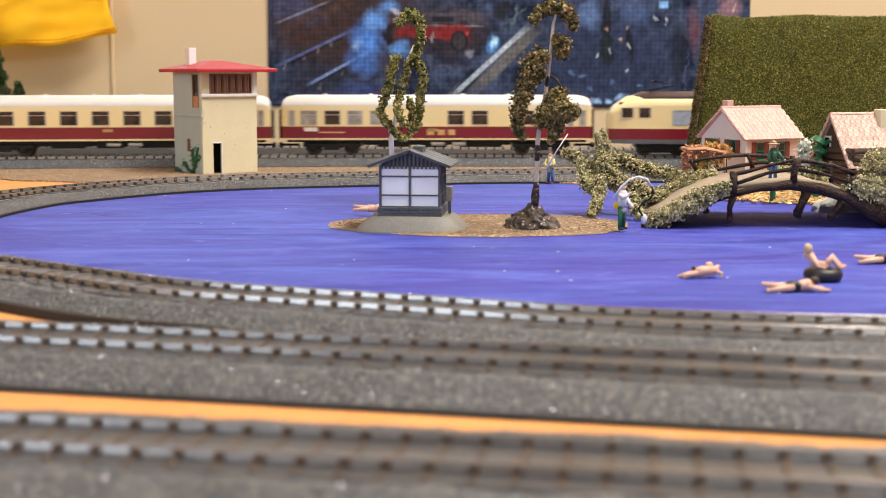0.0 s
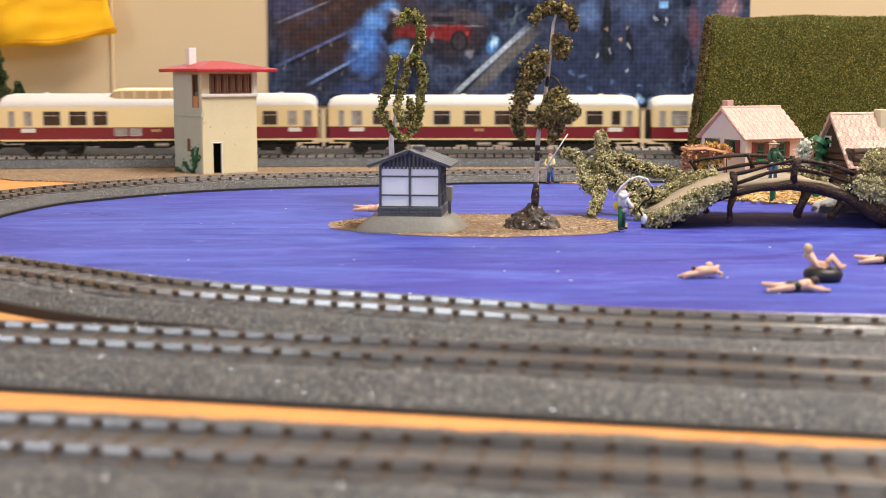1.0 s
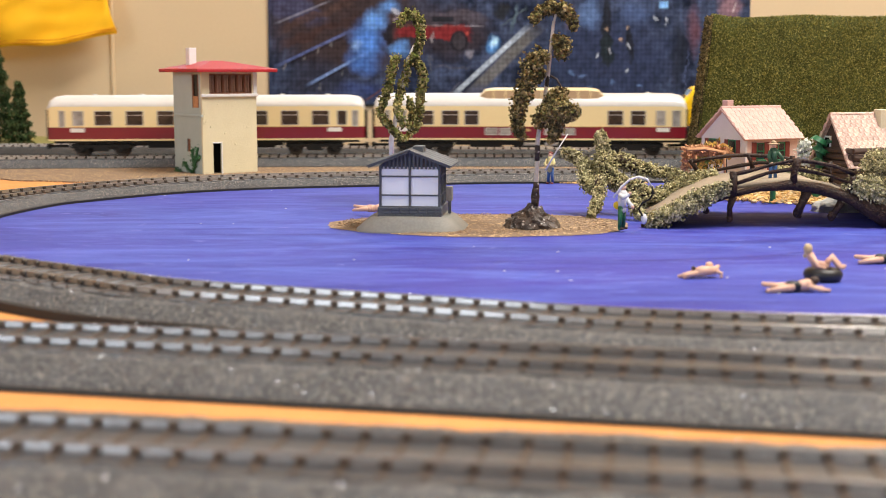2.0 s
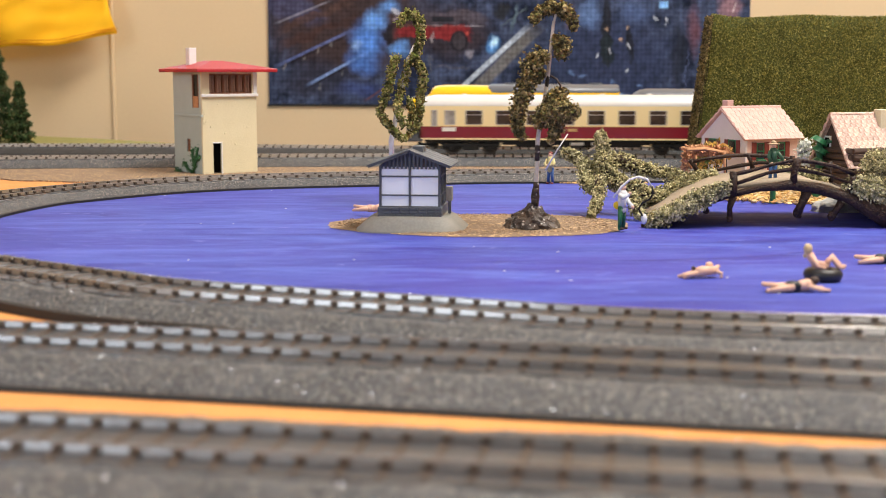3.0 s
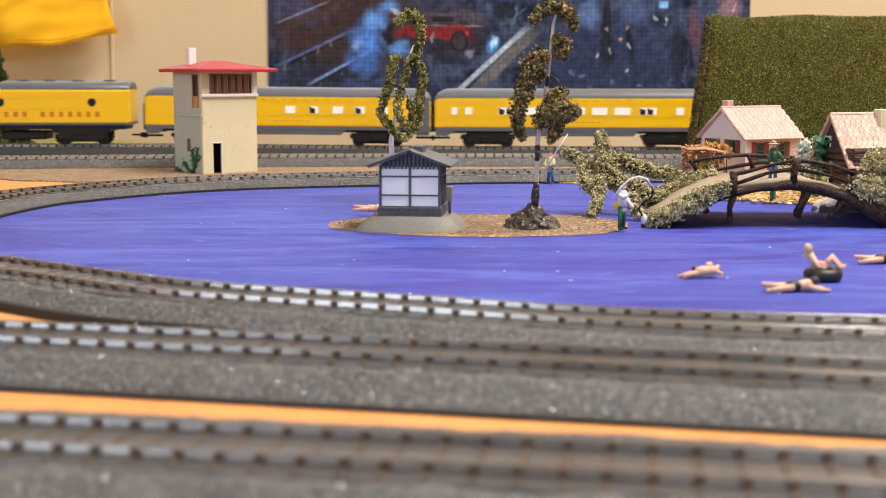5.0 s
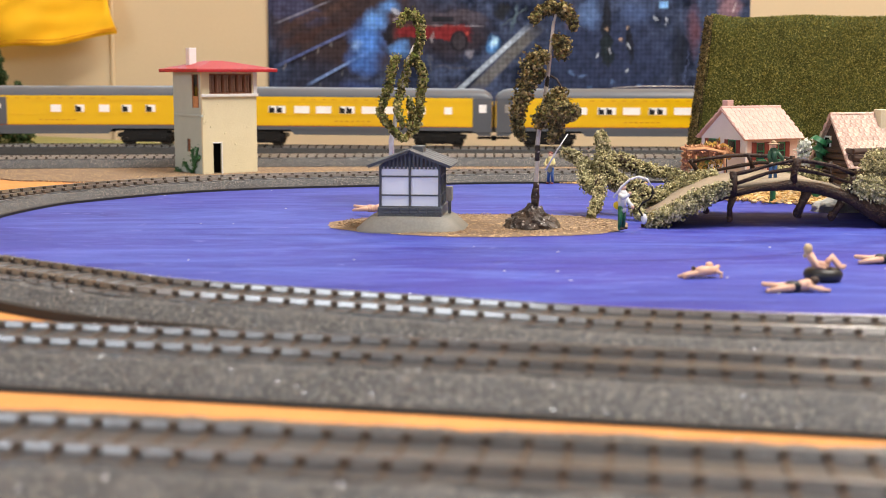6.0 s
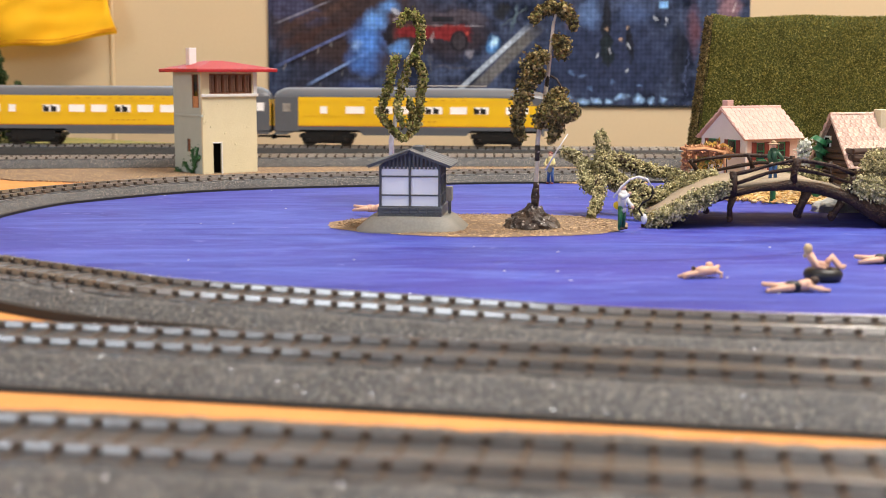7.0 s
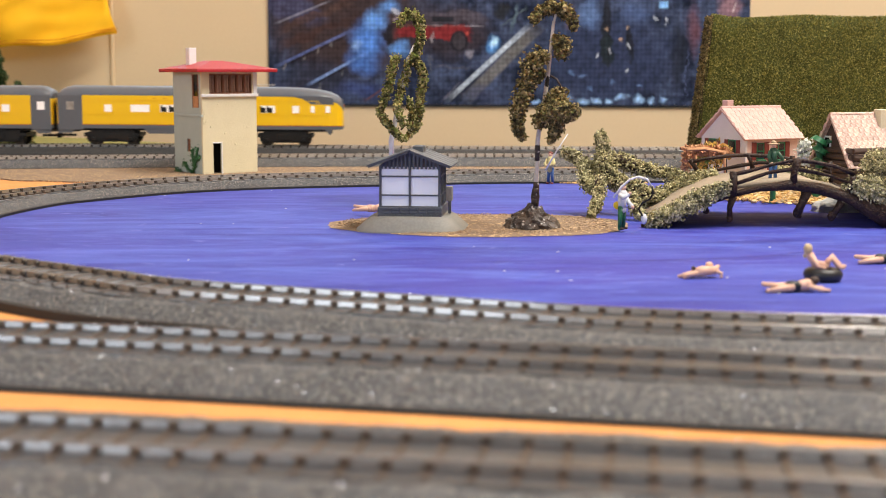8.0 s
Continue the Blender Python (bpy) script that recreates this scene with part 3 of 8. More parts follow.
def red_coach(windows, plates, dome=False, vents=(), word=None):
    label = ("red and cream express coach with raised glass dome" if dome else
             "red and cream express dining coach with white roof" if word else "red and cream express coach with white roof")
    t = thing("passenger_coach", pose(0, 0, 0), label, "train coach", "coaches of the red train")
    L, w = RED_L, 0.0164
    top = 0.0468 if dome else 0.0455
    h = L / 2
    st = [(-h, w * 0.93, 0.0125, 0.0345, top - 0.0055), (-h + 0.0012, w * 0.98, 0.012, 0.0365, top - 0.0030), (-h + 0.004, w, 0.0118, 0.0375, top - 0.0012),
          (-h + 0.010, w, 0.0118, 0.0378, top), (h - 0.010, w, 0.0118, 0.0378, top), (h - 0.004, w, 0.0118, 0.0375, top - 0.0012),
          (h - 0.0012, w * 0.98, 0.012, 0.0365, top - 0.0030), (h, w * 0.93, 0.0125, 0.0345, top - 0.0055)]
    part("body", loft(st, [0.0131, 0.0219, 0.0372]), [M_TEE_CREAM, M_TEE_RED, M_TEE_CREAM, M_TEE_ROOF, M_TEE_ROOF], t)
    for a, b, kind in windows:
        x0, x1 = a * RED_K - h, b * RED_K - h
        if kind == "d":
            pane(t, x0, x1, 0.0225, 0.0338, w, M_GREY_PANE, M_FRAME, "door_window")
        else:
            pane(t, x0, x1, 0.0236, 0.0336, w, M_DARK_PANE if kind == "w" else M_GREY_PANE, M_FRAME)
            if b - a > 20:
                bars(t, "window_bar", [(x0, x1)], 0.0305, 0.0309, w + 0.0001, M_FRAME)
    for a, b in plates:
        bars(t, "destination_plate", [(a * RED_K - h, b * RED_K - h)], 0.0182, 0.0212, w, M_PLATE)
    bars(t, "emblem", [(258 * RED_K - h, 274 * RED_K - h), (263 * RED_K - h, 269 * RED_K - h)], 0.0183, 0.0204, w, M_GOLD)
    bars(t, "side_line", [(-h + 0.004, h - 0.004)], 0.0217, 0.0221, w, M_GOLD)
    if word:
        for a, b in word:
            bars(t, "lettering", [(a * RED_K - h, b * RED_K - h)], 0.0155, 0.0196, w, M_GOLD)
        bars(t, "lettering", [(65 * RED_K - h, 112 * RED_K - h)], 0.0170, 0.0180, w, M_GOLD)
    for a, b in vents:
        pane(t, a * RED_K - h, b * RED_K - h, 0.0160, 0.0205, w, M_GREY_PANE, M_FRAME, "lower_window")
    if dome:
        a, b = 186 * RED_K - h, 402 * RED_K - h
        bm = loft([(a, w * 0.7, 0.040, 0.0445, 0.0462), (a + 0.004, w * 0.84, 0.040, 0.0482, 0.0500), (a + 0.010, w * 0.86, 0.040, 0.0488, 0.0510),
                   (b - 0.010, w * 0.86, 0.040, 0.0488, 0.0510), (b - 0.004, w * 0.84, 0.040, 0.0482, 0.0500), (b, w * 0.7, 0.040, 0.0445, 0.0462)], [0.0415])
        d = part("dome", bm, [M_TEE_CREAM, M_DOME, M_TEE_CREAM], t, "raised dome with tinted glass")
        for i in range(9):
            x = a + 0.010 + (b - a - 0.02) * i / 8
            for s in (-1, 1):
                part("dome_bar", boxm(x - 0.0004, x + 0.0004, s * (w * 0.86 - 0.0003), s * (w * 0.86 + 0.0003), 0.0405, 0.0490), M_TEE_CREAM, d)
    bm = bmesh.new()
    for x0, x1, y in ((-0.045, -0.020, 0.010), (-0.012, 0.008, 0.011), (0.018, 0.050, 0.010)):
        for s in (-1, 1):
            box(bm, x0, x1, s * y - 0.003, s * y + 0.003, 0.0062, 0.0122, 0.0006)
    box(bm, -h + 0.004, h - 0.004, -0.0145, 0.0145, 0.0100, 0.0122)
    box(bm, -0.056, 0.056, -0.0125, 0.0125, 0.0078, 0.0110, 0.0005)
    part("underframe", bm, M_UNDER, t, "black underframe with equipment boxes")
    for x in (-0.004, 0.012):
        for s in (-1, 1):
            bm = bmesh.new()
            cyl(bm, (x, s * 0.0138, 0.0088), (x + 0.010, s * 0.0138, 0.0088), 0.0016, None, 10)
            part("air_tank", bm, M_FRAME, t, "pale grey air tank")
    for x in (-0.085, -0.05, -0.015, 0.02, 0.055, 0.09):
        if not dome or abs(x) > 0.06:
            bm = bmesh.new()
            cyl(bm, (x, 0, top - 0.0006), (x, 0, top + 0.0009), 0.0022, 0.0016, 10)
            part("roof_vent", bm, M_TEE_ROOF, t)
    for x in (-0.0795, 0.0795):
        bogie(t, x, 0.0290)
    coach_fittings(t, L)
    return t


SEATED = [(20, 28, "d"), (43, 60, "g")] + [(80 + 53.4 * i, 108 + 53.4 * i, "w") for i in range(8)] + [(498, 513, "w"), (524, 533, "d")]
DINER = [(14, 23, "d"), (35, 62, "g"), (77, 103, "w"), (117, 142, "g"), (157, 182, "g"), (293, 320, "w"), (335, 362, "w"), (417, 443, "w"), (457, 485, "w"), (503, 512, "d"), (524, 534, "d")]
DOMED = [(18, 27, "d"), (44, 56, "g"), (76, 104, "w"), (120, 148, "w"), (160, 183, "w"), (410, 435, "w"), (450, 474, "w"), (494, 508, "g"), (522, 534, "d")]
coach_1 = red_coach(DINER, [(40, 64)], word=[(256, 268), (275, 287), (293, 305)])
coach_2 = red_coach(SEATED, [(38, 64), (492, 516)])
coach_3 = red_coach(DOMED, [(38, 62), (494, 516)], dome=True, vents=[(196, 216), (222, 240), (300, 322), (330, 352)])
coach_4 = red_coach(SEATED, [(38, 62), (480, 505)])


def red_loco():
    t = thing("electric_locomotive", pose(0, 0, 0), "red and cream electric locomotive with dark roof equipment", "locomotive")
    h, w = 0.110, 0.0168
    st = [(-h, w * 0.70, 0.010, 0.028, 0.031), (-h + 0.004, w * 0.86, 0.0095, 0.032, 0.0375), (-h + 0.014, w * 0.98, 0.0093, 0.036, 0.0445), (-h + 0.024, w, 0.0092, 0.0375, 0.0465),
          (h - 0.024, w, 0.0092, 0.0375, 0.0465), (h - 0.014, w * 0.98, 0.0093, 0.036, 0.0445), (h - 0.004, w * 0.86, 0.0095, 0.032, 0.0375), (h, w * 0.70, 0.010, 0.028, 0.031)]
    part("body", loft(st, [0.0125, 0.0205, 0.0372]), [M_UP_GREY, M_TEE_RED, M_TEE_CREAM, M_TEE_CREAM, M_TEE_CREAM], t)
    for a, b in ((-0.100, -0.092), (-0.087, -0.079), (0.079, 0.087), (0.092, 0.100)):
        pane(t, a, b, 0.029, 0.036, w * 0.995, M_DARK_PANE, M_FRAME, "cab_window")
    for i in range(6):
        pane(t, -0.062 + i * 0.0215, -0.046 + i * 0.0215, 0.0235, 0.034, w, M_EMBLEM, M_FRAME, "vent_grille")
    for s in (-1, 1):
        bm = boxm(s * (h - 0.011) - 0.003, s * (h - 0.011) + 0.003, -0.0125, 0.0125, 0.0345, 0.0405, 0.001)
        part("windscreen", bm, M_DARK_PANE, t)
        bm = bmesh.new()
        x = s * 0.066
        tube(bm, [(x - 0.012, 0, 0.0490), (x + 0.008, 0, 0.0527), (x - 0.010, 0, 0.0560)], [0.0007] * 3, 6)
        for k in (-1, 1):
            tube(bm, [(x - 0.012, k * 0.006, 0.0490), (x + 0.008, k * 0.004, 0.0527), (x - 0.010, k * 0.006, 0.0560)], [0.0005] * 3, 6)
        box(bm, x - 0.0115, x - 0.0085, -0.016, 0.016, 0.0556, 0.0565)
        for k in (-1, 1):
            cyl(bm, (x - 0.012, k * 0.006, 0.0475), (x - 0.012, k * 0.006, 0.0495), 0.001, None, 8)
        part("pantograph", bm, M_UNDER, t, "folded dark metal pantograph")
        bogie(t, s * 0.057, 0.050, 0.0135, 0.0105, 3, True)
        bm = bmesh.new()
        for k in (-1, 1):
            cyl(bm, (s * (h - 0.002), k * 0.0095, 0.0125), (s * (h + 0.004), k * 0.0095, 0.0125), 0.0012, None, 8)
            cyl(bm, (s * (h + 0.004), k * 0.0095, 0.0125), (s * (h + 0.0048), k * 0.0095, 0.0125), 0.0026, None, 12)
        part("buffer", bm, M_UNDER, t)
    part("roof_deck", loft([(-0.090, 0.0090, 0.0425, 0.0440, 0.0462), (-0.084, 0.0140, 0.0420, 0.0440, 0.0482), (0.084, 0.0140, 0.0420, 0.0440, 0.0482), (0.090, 0.0090, 0.0425, 0.0440, 0.0462)], []),
         [mat("brown_roof_paint", (0.075, 0.045, 0.038), None, 0.5)] * 2, t, "dark brown roof deck")
    bm = bmesh.new()
    box(bm, -0.045, 0.045, -0.008, 0.008, 0.0475, 0.0498, 0.0008)
    for i in range(5):
        box(bm, -0.040 + i * 0.018, -0.030 + i * 0.018, -0.006, 0.006, 0.0498, 0.0514, 0.0005)
    part("roof_equipment", bm, M_UP_GREY, t)
    bm = boxm(-0.030, 0.030, -0.0135, 0.0135, 0.004, 0.0100, 0.001)
    part("underframe", bm, M_UNDER, t)
    return t


engine = red_loco()
STEP = 0.2436
RED_TRAIN = [(engine, RED_L + 0.0125 + 0.110, 0.057), (coach_1, RED_L / 2, 0.0795), (coach_2, RED_L / 2 - STEP, 0.0795),
             (coach_3, RED_L / 2 - 2 * STEP, 0.0795), (coach_4, RED_L / 2 - 3 * STEP, 0.0795)]

YK = 0.000476


def yellow_coach(length, windows, vestibule, baggage=None, tail=False, silhouettes=()):
    label = ("yellow and grey streamlined observation coach with rounded tail" if tail else
             "yellow and grey streamlined baggage coach with lit windows" if baggage else "yellow and grey streamlined coach with lit windows")
    t = thing("passenger_coach", pose(0, 0, 0), label, "train coach", "coaches of the yellow train")
    L, w, h = length, 0.0162, length / 2
    zs, top = 0.0412, 0.0490
    st = [(-h, w * 0.95, 0.0138, zs - 0.003, top - 0.0065), (-h + 0.002, w, 0.0138, zs - 0.0006, top - 0.0035), (-h + 0.007, w, 0.0138, zs, top - 0.0008), (-h + 0.012, w, 0.0138, zs, top)]
    if tail:
        st += [(h - 0.050, w, 0.0138, zs, top), (h - 0.036, w, 0.0138, zs - 0.0002, top - 0.0004), (h - 0.022, w, 0.0138, zs - 0.0012, top - 0.0016), (h - 0.012, w * 0.98, 0.0138, zs - 0.003, top - 0.0035),
               (h - 0.005, w * 0.90, 0.0138, zs - 0.0055, top - 0.0062), (h - 0.0012, w * 0.72, 0.0140, zs - 0.009, top - 0.0100), (h, w * 0.45, 0.0145, zs - 0.012, top - 0.0140)]
    else:
        st += [(h - 0.012, w, 0.0138, zs, top), (h - 0.007, w, 0.0138, zs, top - 0.0008), (h - 0.002, w, 0.0138, zs - 0.0006, top - 0.0035), (h, w * 0.95, 0.0138, zs - 0.003, top - 0.0065)]
    part("body", loft(st, [0.0167, 0.0172, zs - 0.0001]), [M_UP_GREY, M_UP_RED, M_UP_YEL, M_UP_GREY, M_UP_GREY], t)
    for a, b in vestibule:
        for s in (-1, 1):
            bm = boxm(a * YK - h, b * YK - h, s * (w - 0.001), s * (w + 0.0003), 0.0125, zs, 0.0002)
            v = part("vestibule_side", bm, M_UP_GREY, t, "grey vestibule door panel")
            c = (a + b) / 2
            part("door_window", boxm((c - 6) * YK - h, (c + 7) * YK - h, s * w, s * (w + 0.0005), 0.0290, 0.0358, 0.0001), M_LIT if tail is False else M_GREY_PANE, v)
    for i, (a, b) in enumerate(windows):
        x0, x1 = a * YK - h, b * YK - h
        pane(t, x0, x1, 0.0275, 0.0336, w, M_LIT, M_UP_YEL)
        # flat dark cut-outs on the panes stand for silhouettes inside the coach
        if i in silhouettes:
            n = 2 if b - a > 20 else 1
            for k in range(n):
                c = x0 + (x1 - x0) * (k + 0.6) / (n + 0.3)
                for s in (-1, 1):
                    bm = bmesh.new()
                    box(bm, c - 0.0018, c + 0.0014, s * w, s * (w + 0.00025), 0.0277, 0.0318, 0.0001)
                    box(bm, c - 0.0032, c - 0.0016, s * w, s * (w + 0.00025), 0.0277, 0.0330, 0.0001)
                    part("seat_back", bm, M_UNDER, t)
    for z in (0.0182, 0.0255, 0.0372):
        bm = bmesh.new()
        for s in (-1, 1):
            box(bm, -h + 0.004, h - (0.02 if tail else 0.004), s * (w - 0.0002), s * (w + 0.0002), z, z + 0.0005)
        part("side_moulding", bm, M_UP_YEL, t)
    bars(t, "lettering", [(-0.012 + i * 0.0045, -0.0092 + i * 0.0045) for i in range(7)], 0.0206, 0.0217, w, M_FAINT)
    bars(t, "lettering", [(-0.040 + i * 0.0088, -0.0365 + i * 0.0088) for i in range(10)], 0.0386, 0.0393, w, M_FAINT)
    if baggage:
        a, b = baggage
        for s in (-1, 1):
            d = part("baggage_door", boxm(a * YK - h, b * YK - h, s * (w - 0.001), s * (w + 0.0004), 0.0172, 0.0398, 0.0003), M_UP_GREY, t, "grey sliding baggage door")
            for c in (12, 26):
                part("door_window", boxm((a + c) * YK - h, (a + c + 9) * YK - h, s * w, s * (w + 0.0006), 0.0305, 0.0345, 0.0001), M_LIT, d)
            bm = bmesh.new()
            for i in range(3):
                box(bm, a * YK - h, b * YK - h, s * w, s * (w + 0.0006), 0.0195 + i * 0.003, 0.0199 + i * 0.003)
            part("door_rib", bm, M_UP_GREY, d)
    if tail:
        for s in (-1, 1):
            bm = bmesh.new()
            pts = [(h - 0.050, zs), (h - 0.040, zs - 0.0003), (h - 0.034, zs - 0.0018), (h - 0.030, zs - 0.004), (h - 0.027, zs - 0.0062), (h - 0.008, zs - 0.0066), (h - 0.008, zs - 0.001), (h - 0.020, zs + 0.0006)]
            f = bm.faces.new([bm.verts.new((x, s * (w + 0.0002 - 0.0006 * max(0, (x - h + 0.02) / 0.012)), z)) for x, z in pts])
            e = bmesh.ops.extrude_face_region(bm, geom=[f])
            bmesh.ops.translate(bm, vec=(0, -s * 0.0006, 0), verts=[v for v in e["geom"] if isinstance(v, bmesh.types.BMVert)])
            bmesh.ops.recalc_face_normals(bm, faces=bm.faces)
            part("roof_sweep", bm, M_UP_GREY, t, "grey roof paint sweeping down to the tail")
        part("tail_lamp", boxm(h - 0.003, h + 0.0006, -0.002, 0.002, 0.0325, 0.0345, 0.0005), M_UP_RED, t)
        bm = bmesh.new()
        tube(bm, [(-0.02, 0.003, top + 0.0005), (0.005, 0.003, top + 0.0018), (0.06, 0.003, top + 0.0016)], [0.0004] * 3, 6)
        part("roof_rod", bm, M_FRAME, t)
    part("underframe", boxm(-h + 0.008, h - 0.012, -0.0120, 0.0120, 0.0118, 0.0146), M_UNDER, t)
    for x0, x1 in ((-h + 0.001, -h + 0.0155), (-h + 0.0710, h - 0.0710), (h - 0.0155, h - (0.010 if tail else 0.001))):
        for s in (-1, 1):
            bm = bmesh.new()
            f = bm.faces.new([bm.verts.new((x, s * (w - 0.0002), z)) for x, z in ((x0, 0.0140), (x0 + 0.004 * (x0 > -h + 0.01), 0.0096), (x1 - 0.004 * (x1 < h - 0.012), 0.0096), (x1, 0.0140))])
            e = bmesh.ops.extrude_face_region(bm, geom=[f])
            bmesh.ops.translate(bm, vec=(0, -s * 0.0012, 0), verts=[v for v in e["geom"] if isinstance(v, bmesh.types.BMVert)])
            bmesh.ops.recalc_face_normals(bm, faces=bm.faces)
            part("skirt", bm, M_UP_GREY, t)
    for x in (-h + 0.0445, h - 0.0445 - (0.004 if tail else 0)):
        bogie(t, x, 0.0310, 0.0138, 0.0112, 2, True)
    coach_fittings(t, L, ends=(-1,) if tail else (-1, 1))
    return t


coach_5 = yellow_coach(0.238, [(245, 263), (287, 303), (328, 346), (367, 384), (408, 425)], [(462, 498)], baggage=(125, 170), silhouettes=(1, 3, 4))
coach_6 = yellow_coach(0.2405, [(30, 40), (54, 66), (112, 142), (157, 184), (195, 222), (236, 263), (275, 302), (314, 342), (357, 387), (420, 434)], [(470, 504)], silhouettes=(2, 5, 8))
coach_7 = yellow_coach(0.2365, [(82, 95), (127, 160), (178, 210), (222, 252), (266, 297), (310, 340), (352, 378), (408, 420)], [(2, 44)], tail=True, silhouettes=(2, 4, 6))
for s in (-1, 1):
    for a, b in ((440, 447), (466, 474)):
        x = a * YK - 0.2365 / 2
        part("window", boxm(x, x + (b - a) * YK, s * 0.0155, s * 0.01635, 0.0280, 0.0335, 0.0001), M_LIT, coach_7)


def diesel():
    t = thing("diesel_locomotive", pose(0, 0, 0), "yellow streamlined diesel locomotive with grey roof and red lettering", "locomotive")
    L, w = 0.176, 0.0165
    h = L / 2
    zs, top = 0.0440, 0.0515
    X = lambda p: p * YK - h
    st = [(-h, w * 0.50, 0.0168, 0.0330, 0.0385), (-h + 0.0010, w * 0.66, 0.0166, 0.0345, 0.0404), (-h + 0.0030, w * 0.80, 0.0165, 0.0355, 0.0414), (-h + 0.008, w * 0.93, 0.0165, 0.0362, 0.0420),
          (-h + 0.0155, w * 0.98, 0.0165, 0.0368, 0.0424), (-h + 0.0180, w, 0.0165, 0.0385, 0.0450), (-h + 0.0205, w, 0.0165, 0.0415, 0.0490), (-h + 0.0230, w, 0.0165, 0.0435, 0.0510),
          (-h + 0.030, w, 0.0165, zs, top + 0.0004), (-h + 0.060, w, 0.0165, zs, top + 0.0004), (-h + 0.068, w, 0.0165, zs, top), (h - 0.001, w, 0.0165, zs, top), (h, w * 0.97, 0.0165, zs - 0.001, top - 0.001)]
    part("body", loft(st, [0.0186, 0.0190, zs - 0.0001], power=2.6), [M_UP_GREY, M_UP_RED, M_UP_YEL, M_UP_YEL, M_UP_YEL], t)
    part("roof", loft([(X(142), w * 0.9, 0.0468, 0.0470, top + 0.0004), (X(148), w * 0.985, 0.0455, 0.0462, top + 0.0012), (h - 0.001, w * 0.985, 0.0455, 0.0462, top + 0.0010), (h, w * 0.93, 0.0455, 0.0460, top)], []),
         [M_UP_GREY, M_UP_GREY], t, "grey roof panel")
    bm = bmesh.new()
    for x in (X(180), X(225), X(275), X(330)):
        cyl(bm, (x, 0, top), (x, 0, top + 0.0022), 0.0055, 0.005, 14)
    part("roof_fan", bm, M_UP_GREY, t)
    for s in (-1, 1):
        for p in (147, 304):
            bm = bmesh.new()
            cyl(bm, (X(p), s * (w - 0.0006), 0.0352), (X(p), s * (w + 0.0003), 0.0352), 0.0030, None, 18)
            o = part("porthole", bm, M_BLACKGLASS, t)
            bm = bmesh.new()
            cyl(bm, (X(p), s * (w - 0.0004), 0.0352), (X(p), s * (w + 0.00015), 0.0352), 0.0036, None, 18)
            part("porthole_rim", bm, M_UP_GREY, o)
        for a, b in ((62, 82), (90, 102)):
            part("cab_window", boxm(X(a), X(b), s * (w - 0.0008), s * (w + 0.0002), 0.0372, 0.0432, 0.0004), M_BLACKGLASS, t)
        part("cab_door", boxm(X(108), X(127), s * (w - 0.0006), s * (w + 0.0002), 0.0175, 0.0428, 0.0002), M_UP_YEL, t)
        bm = bmesh.new()
        for p in (106, 129):
            cyl(bm, (X(p), s * (w + 0.0008), 0.019), (X(p), s * (w + 0.0008), 0.034), 0.0003, None, 6)
        part("hand_rail", bm, M_FRAME, t)
        part("windscreen", boxm(-0.0010, 0.0010, -0.0046, 0.0046, -0.0031, 0.0031, 0.0004), M_BLACKGLASS, t,
             m=Matrix.Translation((-h + 0.0192, s * 0.0080, 0.0458)) @ Matrix.Rotation(0.45, 4, "Y") @ Matrix.Rotation(-s * 0.25, 4, "Z"))
        bm = bmesh.new()
        for k in range(16):
            p = 160 + k * 8.2
            box(bm, X(p), X(p + 5), s * (w - 0.0004), s * (w + 0.00015), 0.0400, 0.0432)
        part("side_grille", bm, M_UP_YEL, t)
        bm = bmesh.new()
        for z in (0.0185, 0.0300, 0.0385):
            box(bm, X(132), h - 0.002, s * (w - 0.0003), s * (w + 0.0002), z, z + 0.0004)
        part("side_moulding", bm, M_UP_YEL, t)
        part("nose_wing", boxm(-0.005, 0.005, -0.0004, 0.0004, -0.002, 0.002, 0.0003), M_EMBLEM, t, "blue-grey printed nose emblem",
             m=Matrix.Translation((-h + 0.0060, s * 0.0150, 0.0272)) @ Matrix.Rotation(s * 0.36, 4, "Z") @ Matrix.Rotation(-0.12, 4, "Y"))
        part("number_board", boxm(X(38), X(52), s * 0.0128, s * 0.0156, 0.0368, 0.0398, 0.0005), M_UP_YEL, t)
    letters = [(57 + i * 11, 57 + i * 11 + 5) for i in range(3)]
    for a, b in letters:
        bars(t, "number_bar", [(X(a - 0.5), X(b + 2))], 0.0230, 0.0277, w, M_UP_RED)
    for i in range(13):
        if i != 5:
            p = 122 + i * 15.6
            bars(t, "lettering", [(X(p), X(p + 7.5))], 0.0232, 0.0275, w, M_LETTER)
    part("glare_panel", loft([(-h + 0.0008, w * 0.45, 0.0390, 0.0392, 0.0402), (-h + 0.004, w * 0.62, 0.0402, 0.0404, 0.0424), (-h + 0.0162, w * 0.70, 0.0408, 0.0410, 0.0434)], []), [M_UNDER, M_UNDER], t, "matt black nose top")
    bm = bmesh.new()
    cyl(bm, (-h - 0.0010, 0, 0.0350), (-h + 0.0042, 0, 0.0352), 0.0028, 0.0030, 16)
    part("headlight", bm, M_FRAME, t, "chrome headlight")
    bm = bmesh.new()
    box(bm, -h - 0.001, -h + 0.012, -0.0135, 0.0135, 0.0045, 0.0172, 0.001)
    box(bm, -h - 0.0085, -h, -0.0022, 0.0022, 0.0075, 0.0105, 0.0006)
    box(bm, -h - 0.011, -h - 0.007, -0.0035, 0.0035, 0.0070, 0.0110, 0.0006)
    part("pilot", bm, M_UP_GREY, t, "grey front skirt with coupler")
    bm = bmesh.new()
